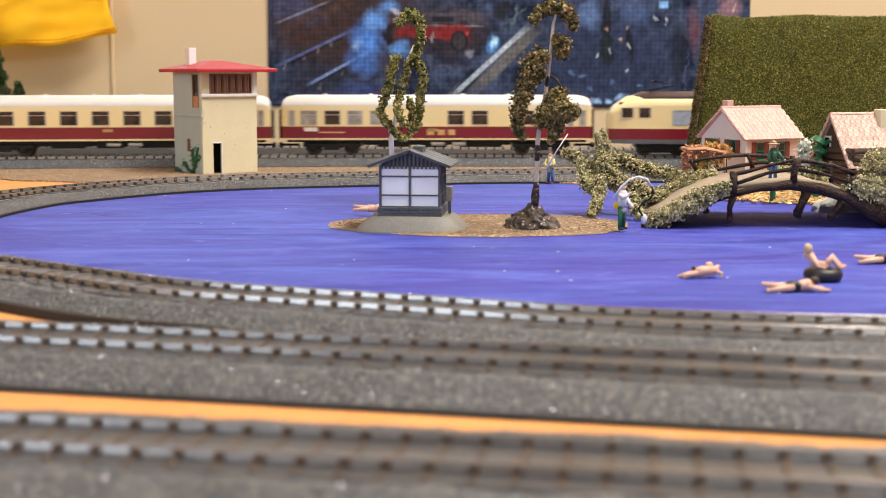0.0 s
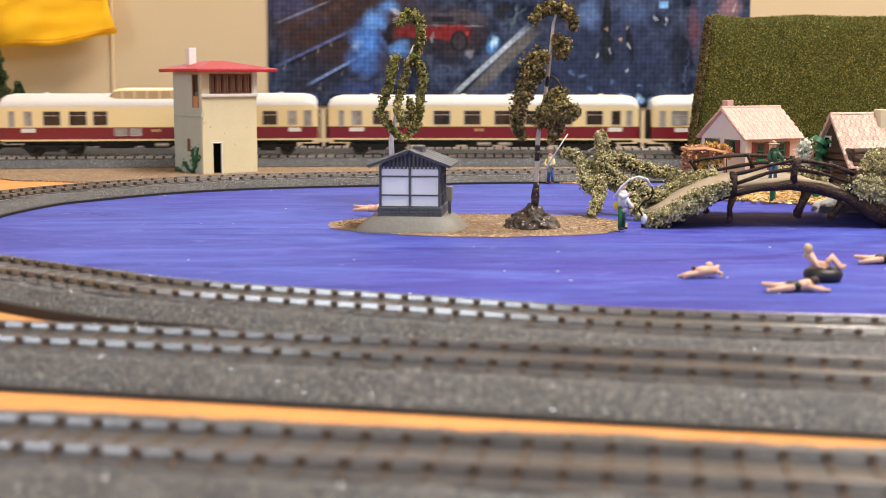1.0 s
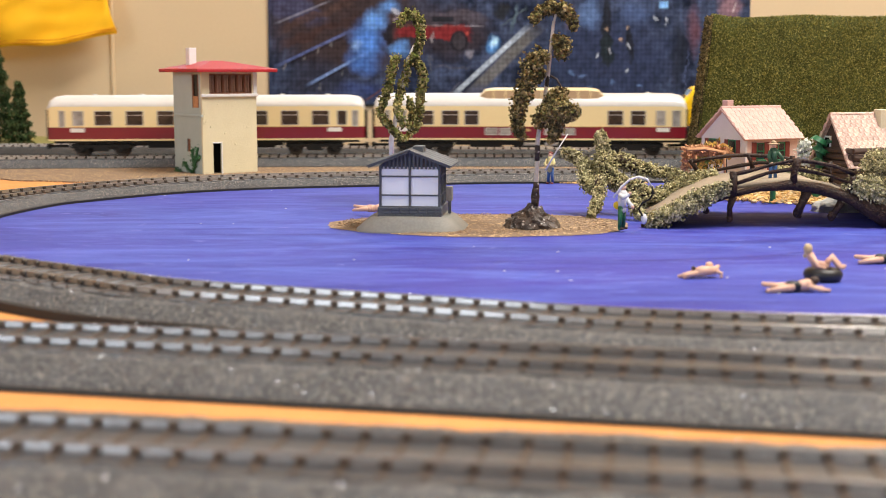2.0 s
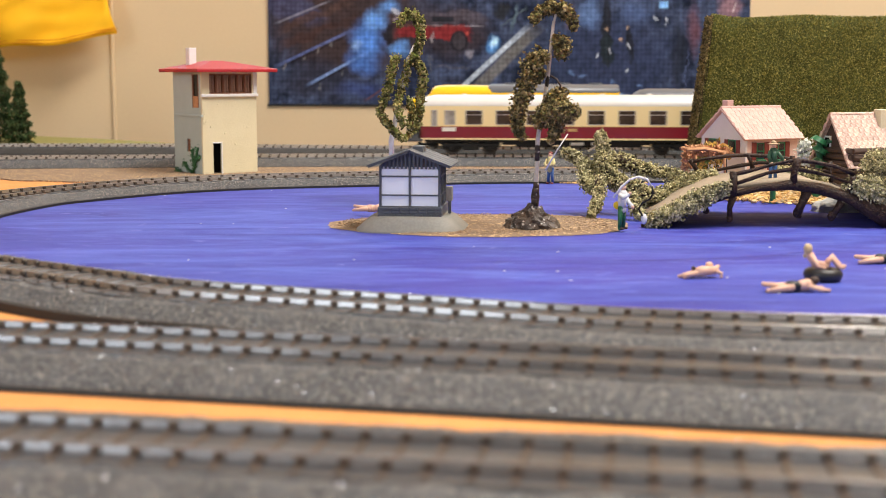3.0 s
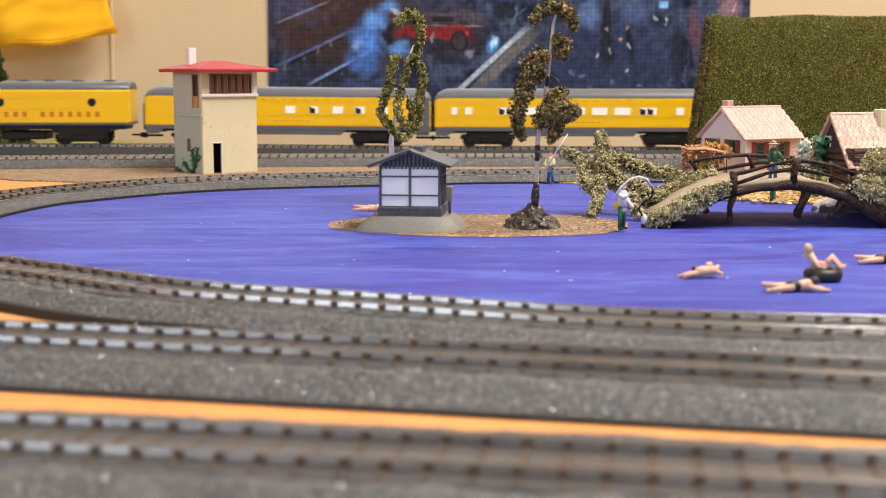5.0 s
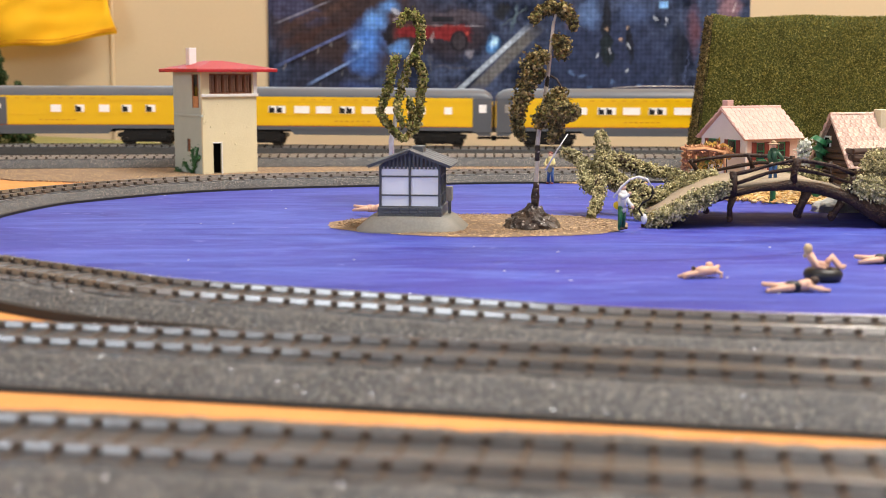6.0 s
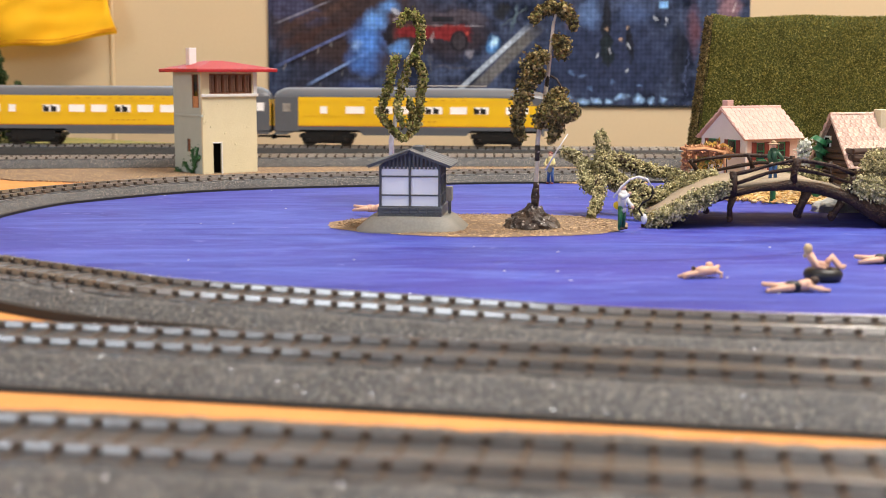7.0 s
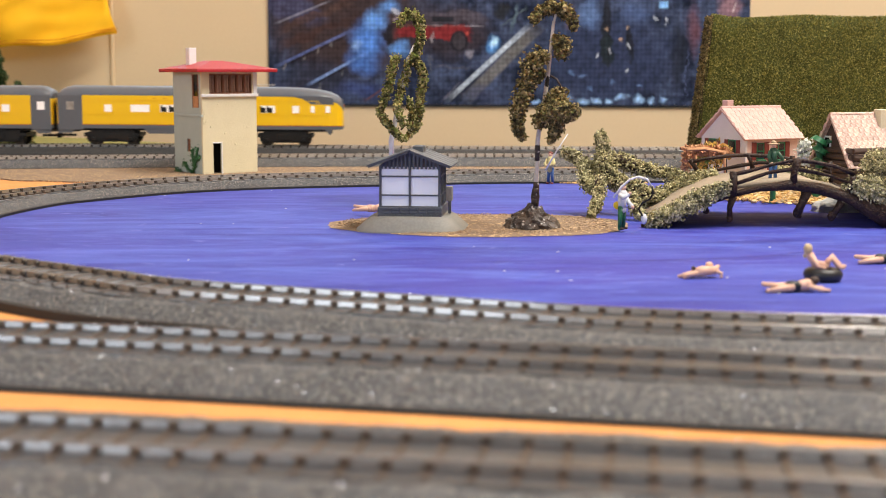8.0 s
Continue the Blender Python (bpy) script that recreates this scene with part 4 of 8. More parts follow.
    box(bm, h - 0.002, h + 0.009, -0.0016, 0.0016, 0.0070, 0.0086)
    box(bm, h + 0.005, h + 0.009, -0.003, 0.003, 0.0058, 0.0098, 0.0005)
    part("coupler", bm, M_UNDER, t)
    bm = bmesh.new()
    box(bm, X(145), X(222), -0.0140, 0.0140, 0.0045, 0.0112, 0.001)
    box(bm, -h + 0.006, h - 0.004, -0.0155, 0.0155, 0.0128, 0.0168)
    part("fuel_tank", bm, M_UNDER, t, "black fuel tank and frame")
    for p in (77, 283):
        bogie(t, X(p), 0.0330, 0.0142, 0.0150, 2, True)
    return t


YELLOW_TRAIN = [(diesel(), 0.088, 0.05), (coach_5, 393 * YK + 0.119, 0.07), (coach_6, 903 * YK + 0.12025, 0.07), (coach_7, 1415 * YK + 0.11825, 0.07)]


# ---- buildings and scenery ----
M_STUCCO = mat("cream_stucco", (0.70, 0.635, 0.44), (0.64, 0.575, 0.39), 0.85, 90, 900, 0.5, 0.35, 0.0005)
# the same stucco on the side away from the light, shade put into its colour
M_STUCCO_SHADED = mat("shaded_side_stucco", (0.43, 0.495, 0.475), (0.39, 0.45, 0.43), 0.85, 90, 900, 0.5, 0.5, 0.0005)
M_REDROOF = mat("red_roof_plastic", (0.42, 0.014, 0.024), (0.34, 0.010, 0.018), 0.45, 90, 700, 0.5, 0.15)
M_WHITE = mat("white_plastic", (0.82, 0.82, 0.82), (0.76, 0.76, 0.76), 0.5, 80, 700, 0.4, 0.05)
M_BROWNFRAME = mat("brown_window_plastic", (0.22, 0.085, 0.040), (0.16, 0.060, 0.030), 0.5, 90, 900)
M_CURTAIN = mat("pale_brown_curtain", (0.45, 0.30, 0.22), (0.36, 0.23, 0.17), 0.7, 300, 900)
M_DARK = mat("dark_opening", (0.010, 0.008, 0.006), None, 0.8)
M_IVY = mat("green_ivy", (0.045, 0.17, 0.055), (0.03, 0.10, 0.035), 0.7, 300, 1500, bump=0.4)
M_HUT = mat("grey_hut_plastic", (0.095, 0.105, 0.120), (0.070, 0.078, 0.090), 0.5, 120, 900, 0.5, 0.1)
M_HUTBASE = mat("grey_stone_base", (0.25, 0.245, 0.22), (0.19, 0.185, 0.165), 0.7, 90, 900, 0.5, 0.3)
M_PANEL = mat("white_paper_panel", (0.89, 0.94, 0.985), (0.87, 0.92, 0.97), 0.5, 40, 300, 0.3, 0.0)
M_ROCK = mat("dark_brown_rock", (0.055, 0.034, 0.024), (0.018, 0.012, 0.009), 0.45, 200, 900, 0.5, 0.8, 0.0006, speck=(0.35, 0.32, 0.3), speck_scale=1400, speck_cut=0.03)
M_PINKROOF = mat("pink_tile_roof", (0.64, 0.42, 0.37), (0.56, 0.34, 0.29), 0.75, 300, 1500, 0.5, 0.5, 0.0003, random_tint=0.1)
M_PINKROOF_OLD = mat("mottled_pink_roof", (0.76, 0.62, 0.52), (0.46, 0.24, 0.18), 0.8, 520, 1500, 0.35, 0.6, 0.0004, random_tint=0.2)
M_HOUSEWALL = mat("white_house_wall", (0.72, 0.68, 0.66), (0.66, 0.62, 0.60), 0.8, 120, 900, 0.5, 0.2)
M_PINKWALL = mat("pink_house_wall", (0.72, 0.50, 0.42), (0.66, 0.45, 0.38), 0.8, 120, 900, 0.5, 0.2)
M_LOGWALL = mat("dark_log_wall", (0.085, 0.050, 0.035), (0.05, 0.03, 0.022), 0.7, 150, 1000, 0.5, 0.4)
M_SHUTTER = mat("red_brown_shutter", (0.20, 0.035, 0.025), None, 0.5, 200, 900)
M_GREENFRAME = mat("green_plastic", (0.020, 0.16, 0.065), (0.015, 0.11, 0.045), 0.4, 200, 900)
M_FLAG = mat("yellow_cloth", (0.85, 0.48, 0.004), (0.78, 0.40, 0.003), 0.85, 20, 1800, 0.5, 0.15)
M_TURF = mat("hedge_backing", (0.10, 0.115, 0.025), (0.05, 0.06, 0.014), 0.95, 60, 800, bump=0.8)
M_EDGE = mat("dark_turf_edge", (0.085, 0.058, 0.034), (0.022, 0.016, 0.010), 0.95, 240, 900, bump=0.8)
M_GRAVEL = mat("golden_gravel", (0.46, 0.29, 0.10), (0.27, 0.15, 0.05), 0.9, 120, 900, 0.6, 0.8, 0.0008, speck=(0.7, 0.5, 0.25), speck_scale=600, speck_cut=0.2)
M_WOOD = mat("dark_root_wood", (0.062, 0.034, 0.024), (0.010, 0.006, 0.005), 0.5, 260, 900, 0.5, 1.0, 0.0009, spec=0.22)
M_PATH = mat("sandy_bridge_path", (0.40, 0.33, 0.245), (0.26, 0.205, 0.145), 0.95, 150, 1500, 0.6, 0.5)


def islands_mat(name, colours, rough=0.85, shade_patches=0.0):
    """A leaf material whose colour changes from piece to piece of one mesh; dark noise patches stand for shaded gaps.
    """
    m = bpy.data.materials.new(name)
    m.use_nodes = True
    nd, ln = m.node_tree.nodes, m.node_tree.links
    g, r = nd.new("ShaderNodeNewGeometry"), nd.new("ShaderNodeValToRGB")
    e = r.color_ramp.elements
    e[0].color, e[1].color = (*colours[0], 1), (*colours[-1], 1)
    for i, c in enumerate(colours[1:-1], 1):
        e.new(i / (len(colours) - 1)).color = (*c, 1)
    ln.new(g.outputs["Random Per Island"], r.inputs[0])
    # shade of gaps and crevices put into the colour as dark noise
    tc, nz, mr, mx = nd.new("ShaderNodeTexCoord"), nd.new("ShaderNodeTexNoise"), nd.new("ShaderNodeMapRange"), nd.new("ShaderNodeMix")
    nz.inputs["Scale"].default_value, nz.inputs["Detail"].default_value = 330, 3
    mr.inputs[1].default_value, mr.inputs[2].default_value, mr.inputs[4].default_value = 0.48, 0.62, shade_patches
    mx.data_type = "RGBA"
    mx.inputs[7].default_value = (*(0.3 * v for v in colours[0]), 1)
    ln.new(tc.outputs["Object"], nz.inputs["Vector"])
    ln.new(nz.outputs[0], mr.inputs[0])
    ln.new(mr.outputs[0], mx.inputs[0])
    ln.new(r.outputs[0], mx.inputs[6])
    ln.new(mx.outputs[2], nd["Principled BSDF"].inputs["Base Color"])
    nd["Principled BSDF"].inputs["Roughness"].default_value = rough
    nd["Principled BSDF"].inputs["Specular IOR Level"].default_value = 0.25
    return m


M_GRASS = islands_mat("hedge_blades", [(0.085, 0.090, 0.020), (0.17, 0.168, 0.035), (0.28, 0.262, 0.058), (0.47, 0.42, 0.13)])
M_MOSS = islands_mat("grey_green_moss", [(0.14, 0.13, 0.055), (0.38, 0.35, 0.17), (0.62, 0.57, 0.32), (0.80, 0.73, 0.46), (0.26, 0.25, 0.11)], shade_patches=0.8)
M_LEAF = islands_mat("olive_lichen", [(0.06, 0.065, 0.02), (0.16, 0.17, 0.04), (0.34, 0.32, 0.10), (0.50, 0.42, 0.20), (0.18, 0.24, 0.04), (0.20, 0.10, 0.035)], shade_patches=0.8)
M_WHITEBARK = mat("white_birch_bark", (0.74, 0.73, 0.71), (0.60, 0.57, 0.53), 0.6, 160, 900, 0.3, 0.3)
M_LEAF_B = islands_mat("brown_lichen", [(0.055, 0.052, 0.022), (0.14, 0.12, 0.05), (0.32, 0.25, 0.09), (0.48, 0.39, 0.18), (0.22, 0.13, 0.04), (0.16, 0.18, 0.05)], shade_patches=0.8)
M_FIR = islands_mat("fir_needles", [(0.018, 0.040, 0.014), (0.040, 0.080, 0.026), (0.075, 0.11, 0.040), (0.07, 0.055, 0.025)])
M_AUTUMN = islands_mat("autumn_leaves", [(0.60, 0.38, 0.06), (0.66, 0.46, 0.14), (0.46, 0.22, 0.05), (0.07, 0.11, 0.035), (0.10, 0.14, 0.04)])
M_PALE = islands_mat("pale_blossom", [(0.55, 0.56, 0.48), (0.70, 0.70, 0.64), (0.30, 0.36, 0.25)])
M_RUST = mat("orange_rust_twig", (0.58, 0.30, 0.15), (0.42, 0.19, 0.08), 0.8, 300, 1500)
M_BIRCH = mat("birch_bark", (0.70, 0.68, 0.64), (0.50, 0.42, 0.32), 0.7, 160, 900, 0.3, 0.3, speck=(0.03, 0.025, 0.02), speck_scale=240, speck_cut=0.10)
M_TAN = mat("tan_bark", (0.50, 0.38, 0.24), (0.36, 0.25, 0.15), 0.7, 160, 900, 0.4, 0.3)


def blade(bm, p, d, n, size, mi=0):
    """A small folded leaf at p, pointing along d."""
    s = d.cross(n)
    s = s.normalized() * size * 0.45 if s.length > 1e-6 else Vector((size * 0.4, 0, 0))
    a, b, c, e = p - s, p + s * 0.2 + n * size * 0.25 + d * size * 0.45, p + s, p + d * size
    v = [bm.verts.new(q) for q in (a, b, c, e)]
    f1, f2 = bm.faces.new((v[0], v[1], v[3])), bm.faces.new((v[1], v[2], v[3]))
    f1.material_index = f2.material_index = mi


def rand_dir():
    while True:
        v = Vector((random.uniform(-1, 1), random.uniform(-1, 1), random.uniform(-1, 1)))
        if 0.1 < v.length < 1:
            return v.normalized()


def moss(bm, pts, radii, count, size, core=0.6, spread=1.0, mi=0):
    """Tufts of small leaves round a rod along the points."""
    pts = [Vector(p) for p in pts]
    at = [0.0]
    for a, b in zip(pts, pts[1:]):
        at.append(at[-1] + (b - a).length)
    for i in range(count):
        s = random.random() * at[-1]
        k = max(j for j in range(len(at) - 1) if at[j] <= s)
        u = (s - at[k]) / max(1e-9, at[k + 1] - at[k])
        r = radii[k] + (radii[k + 1] - radii[k]) * u
        o = rand_dir()
        p = pts[k].lerp(pts[k + 1], u) + o * r * random.uniform(core, 1.0) * (1 + 0.5 * noise.noise(pts[k].lerp(pts[k + 1], u) * 260 + o * 2))
        d = (o + rand_dir() * 0.9 * spread).normalized()
        blade(bm, p, d, rand_dir(), size * random.uniform(0.6, 1.3), mi)


def frond(bm, p, d, size, wide, mi=0):
    """A narrow curled ribbon of lichen or moss."""
    s = d.cross(rand_dir())
    s = s.normalized() * wide if s.length > 1e-4 else Vector((wide, 0, 0))
    bend = rand_dir() * 1.1
    q, row = p.copy(), []
    for k in range(4):
        w = (0.8, 1.0, 1.0, 0.75)[k]
        row.append((bm.verts.new(q - s * w), bm.verts.new(q + s * w)))
        q = q + d * size / 3
        d = (d + bend).normalized()
        s = (s - d * s.dot(d))
    for a, b in zip(row, row[1:]):
        bm.faces.new((a[0], a[1], b[1], b[0])).material_index = mi


def fronds(bm, pts, radii, count, size, wide, core=0.5, mi=0):
    pts = [Vector(p) for p in pts]
    for i in range(count):
        t = random.random() * (len(pts) - 1)
        k = min(int(t), len(pts) - 2)
        r = radii[k] + (radii[k + 1] - radii[k]) * (t - k)
        c = pts[k].lerp(pts[k + 1], t - k)
        o = rand_dir()
        p = c + o * r * random.uniform(core, 1.0) * (1 + 0.6 * noise.noise(c * 330 + o * 2))
        frond(bm, p, (o * 0.6 + rand_dir()).normalized(), size * random.uniform(0.6, 1.4), wide * random.uniform(0.6, 1.3), mi)


GOLD = (1 + 5 ** 0.5) / 2
ICO = [Vector(v).normalized() for v in ((-1, GOLD, 0), (1, GOLD, 0), (-1, -GOLD, 0), (1, -GOLD, 0), (0, -1, GOLD), (0, 1, GOLD), (0, -1, -GOLD), (0, 1, -GOLD), (GOLD, 0, -1), (GOLD, 0, 1), (-GOLD, 0, -1), (-GOLD, 0, 1))]
ICO_FACES = ((0, 11, 5), (0, 5, 1), (0, 1, 7), (0, 7, 10), (0, 10, 11), (1, 5, 9), (5, 11, 4), (11, 10, 2), (10, 7, 6), (7, 1, 8),
             (3, 9, 4), (3, 4, 2), (3, 2, 6), (3, 6, 8), (3, 8, 9), (4, 9, 5), (2, 4, 11), (6, 2, 10), (8, 6, 7), (9, 8, 1))


def clumps(bm, pts, radii, count, size, mi=0, inner=0.2, outer=0.75):
    """Small uneven crumbs round a rod: the body of moss or lichen."""
    pts = [Vector(p) for p in pts]
    for i in range(count):
        t = random.random() * (len(pts) - 1)
        k = min(int(t), len(pts) - 2)
        r = radii[k] + (radii[k + 1] - radii[k]) * (t - k)
        c, o = pts[k].lerp(pts[k + 1], t - k), rand_dir()
        p = c + o * r * random.uniform(inner, outer) * (1 + 0.5 * noise.noise(c * 300 + o * 2))
        a, b, e = (size * random.uniform(0.5, 1.35) for _ in range(3))
        vs = [bm.verts.new((p.x + v.x * a * q, p.y + v.y * b * q, p.z + v.z * e * q)) for v, q in ((v, random.uniform(0.6, 1.35)) for v in ICO)]
        for f in ICO_FACES:
            bm.faces.new([vs[n] for n in f]).material_index = mi


# signal box
def signal_box():
    t = thing("signal_box", pose(-0.166, 0.900, 0.0, 0, 0, 38), "cream stucco signal box with flat red roof and brown windows", "signal box")
    W, S, Ht = 0.0428, 0.0430, 0.0715
    # front wall with window band and doorway, side wall with two openings
    for a, b, z0, z1 in ((0, 0.0060, 0, Ht), (0.0395, W, 0, Ht), (0.0060, 0.0080, 0, 0.0560), (0.0080, 0.0145, 0.0220, 0.0560), (0.0145, 0.0395, 0, 0.0560), (0.0060, 0.0395, 0.0700, Ht)):
        part("front_wall", boxm(a, b, 0, 0.0018, z0, z1), M_STUCCO, t, "cream stucco wall with rough patches")
    for a, b, z0, z1 in ((0.0018, 0.0045, 0, Ht), (0.0045, 0.0145, 0, 0.0465), (0.0045, 0.0145, 0.0695, Ht), (0.0145, 0.0250, 0, 0.0155), (0.0145, 0.0250, 0.0245, Ht), (0.0145, 0.0185, 0.0155, 0.0245), (0.0240, 0.0250, 0.0155, 0.0245), (0.0250, S, 0, Ht)):
        part("side_wall", boxm(0, 0.0018, a, b, z0, z1), M_STUCCO_SHADED, t, "stucco side wall with its shade painted in as grey-green")
    bm = bmesh.new()
    box(bm, W - 0.0018, W, 0.0018, S, 0, Ht), box(bm, 0.0018, W - 0.0018, S - 0.0018, S, 0, Ht)
    part("rear_wall", bm, M_STUCCO, t)
    bm = bmesh.new()
    for i in range(9):
        a, z = random.uniform(0.002, W - 0.003), random.uniform(0.004, 0.052)
        if not (0.006 < a < 0.017 and z < 0.024):
            ball(bm, (a, -0.0001, z), random.uniform(0.0004, 0.0010), 0.0003, random.uniform(0.0004, 0.0011), 1, 0, 0.5)
    for i in range(7):
        ball(bm, (0.0008 + random.uniform(-0.0004, 0.001), -0.0002, 0.036 + i * 0.0016), 0.0007, 0.0004, 0.0009, 1, 0, 0.5)
    tagged(part("stucco_lump", bm, M_STUCCO, t), kind="stuff")
    part("inside", boxm(0.0022, W - 0.0022, 0.0120, S - 0.002, 0.0, Ht - 0.002), M_DARK, t, "dark inside behind the openings")
    # window band
    win = part("window_band", boxm(0.0060, 0.0395, 0.0030, 0.0034, 0.0560, 0.0700), M_CURTAIN, t, "brown window band with pale curtains")
    for i in range(7):
        x = 0.0060 + i * 0.0335 / 6
        part("mullion", boxm(x - 0.0005, x + 0.0005, 0.0008, 0.0030, 0.0560, 0.0700), M_BROWNFRAME, win)
    for z in (0.0562, 0.0692):
        part("window_rail", boxm(0.0055, 0.0400, 0.0006, 0.0028, z - 0.0004, z + 0.0008), M_BROWNFRAME, win)
    for i in range(6):
        bm = bmesh.new()
        x = 0.0063 + i * 0.0335 / 6
        tube(bm, [(x + 0.0012, 0.0026, 0.0570), (x + 0.0016, 0.0025, 0.063), (x + 0.0014, 0.0026, 0.0690)], [0.0011, 0.0007, 0.0012], 7)
        tube(bm, [(x + 0.0038, 0.0026, 0.0570), (x + 0.0034, 0.0025, 0.063), (x + 0.0038, 0.0026, 0.0690)], [0.0010, 0.0008, 0.0010], 7)
        part("curtain", bm, M_CURTAIN, win)
    part("sill", boxm(-0.0008, W + 0.0010, -0.0016, 0.0004, 0.0540, 0.0560, 0.0003), M_WHITE, t)
    part("corner_post", boxm(W - 0.0024, W + 0.0004, -0.0006, 0.0002, 0.0560, Ht), M_WHITE, t)
    part("ledge", boxm(-0.0012, 0.0006, -0.0004, S - 0.004, 0.0402, 0.0418, 0.0003), M_STUCCO_SHADED, t)
    d = part("side_window", boxm(0.0008, 0.0012, 0.0045, 0.0145, 0.0465, 0.0695), M_BLACKGLASS, t, "tall brown framed side window")
    part("window_frame", boxm(0.0002, 0.0012, 0.0045, 0.0062, 0.0465, 0.0695), M_BROWNFRAME, d)
    part("window_frame", boxm(0.0002, 0.0012, 0.0130, 0.0145, 0.0465, 0.0695), M_BROWNFRAME, d)
    part("lower_panel", boxm(0.0001, 0.0012, 0.0062, 0.0130, 0.0465, 0.0545), M_RUST, d)
    part("small_window", boxm(0.0010, 0.0014, 0.0185, 0.0240, 0.0155, 0.0245), M_BROWNFRAME, t)
    part("door_frame", boxm(0.0143, 0.0150, -0.0005, 0.0004, 0, 0.0226), M_WHITE, t)
    part("door_frame", boxm(0.0074, 0.0150, -0.0005, 0.0004, 0.0220, 0.0228), M_WHITE, t)
    # roof: low hipped slab with overhang
    bm = bmesh.new()
    lo = [(-0.008, -0.009), (W + 0.0125, -0.009), (W + 0.0125, S + 0.006), (-0.008, S + 0.006)]
    r0 = [bm.verts.new((x, y, Ht - 0.0005)) for x, y in lo]
    r1 = [bm.verts.new((x, y, Ht + 0.0018)) for x, y in lo]
    r2 = [bm.verts.new((x, y, Ht + 0.0075)) for x, y in ((W * 0.38, S * 0.38), (W * 0.62, S * 0.38), (W * 0.62, S * 0.62), (W * 0.38, S * 0.62))]
    bm.faces.new(r0[::-1]), bm.faces.new(r2)
    for k in range(4):
        j = (k + 1) % 4
        bm.faces.new((r0[k], r0[j], r1[j], r1[k])), bm.faces.new((r1[k], r1[j], r2[j], r2[k]))
    bmesh.ops.bevel(bm, geom=list(bm.edges), offset=0.0003, segments=1, affect="EDGES")
    bmesh.ops.recalc_face_normals(bm, faces=bm.faces)
    part("roof", bm, M_REDROOF, t, "low red hipped roof")
    part("chimney", boxm(0.0038, 0.0094, 0.0245, 0.0300, Ht + 0.0015, Ht + 0.0165, 0.0003), M_WHITE, t, "plain white chimney")
    bm = bmesh.new()
    for path in ([(-0.0012, 0.014, 0.0), (-0.001, 0.011, 0.006), (-0.0008, 0.009, 0.013), (-0.0008, 0.006, 0.019)], [(-0.001, 0.011, 0.006), (-0.0008, 0.015, 0.0125), (-0.0007, 0.013, 0.018)],
                 [(-0.0012, 0.014, 0.001), (-0.001, 0.022, 0.004), (-0.001, 0.028, 0.008)], [(-0.001, 0.009, 0.010), (-0.0008, 0.004, 0.013)], [(-0.002, 0.03, 0.0), (-0.002, 0.038, 0.002)]):
        tube(bm, path, [0.0008] * len(path), 6, 0, 0.5)
        moss(bm, path, [0.0018] * len(path), 60, 0.0019, 0.3)
    part("ivy", bm, M_IVY, t, "green plastic climbing plant")


signal_box()


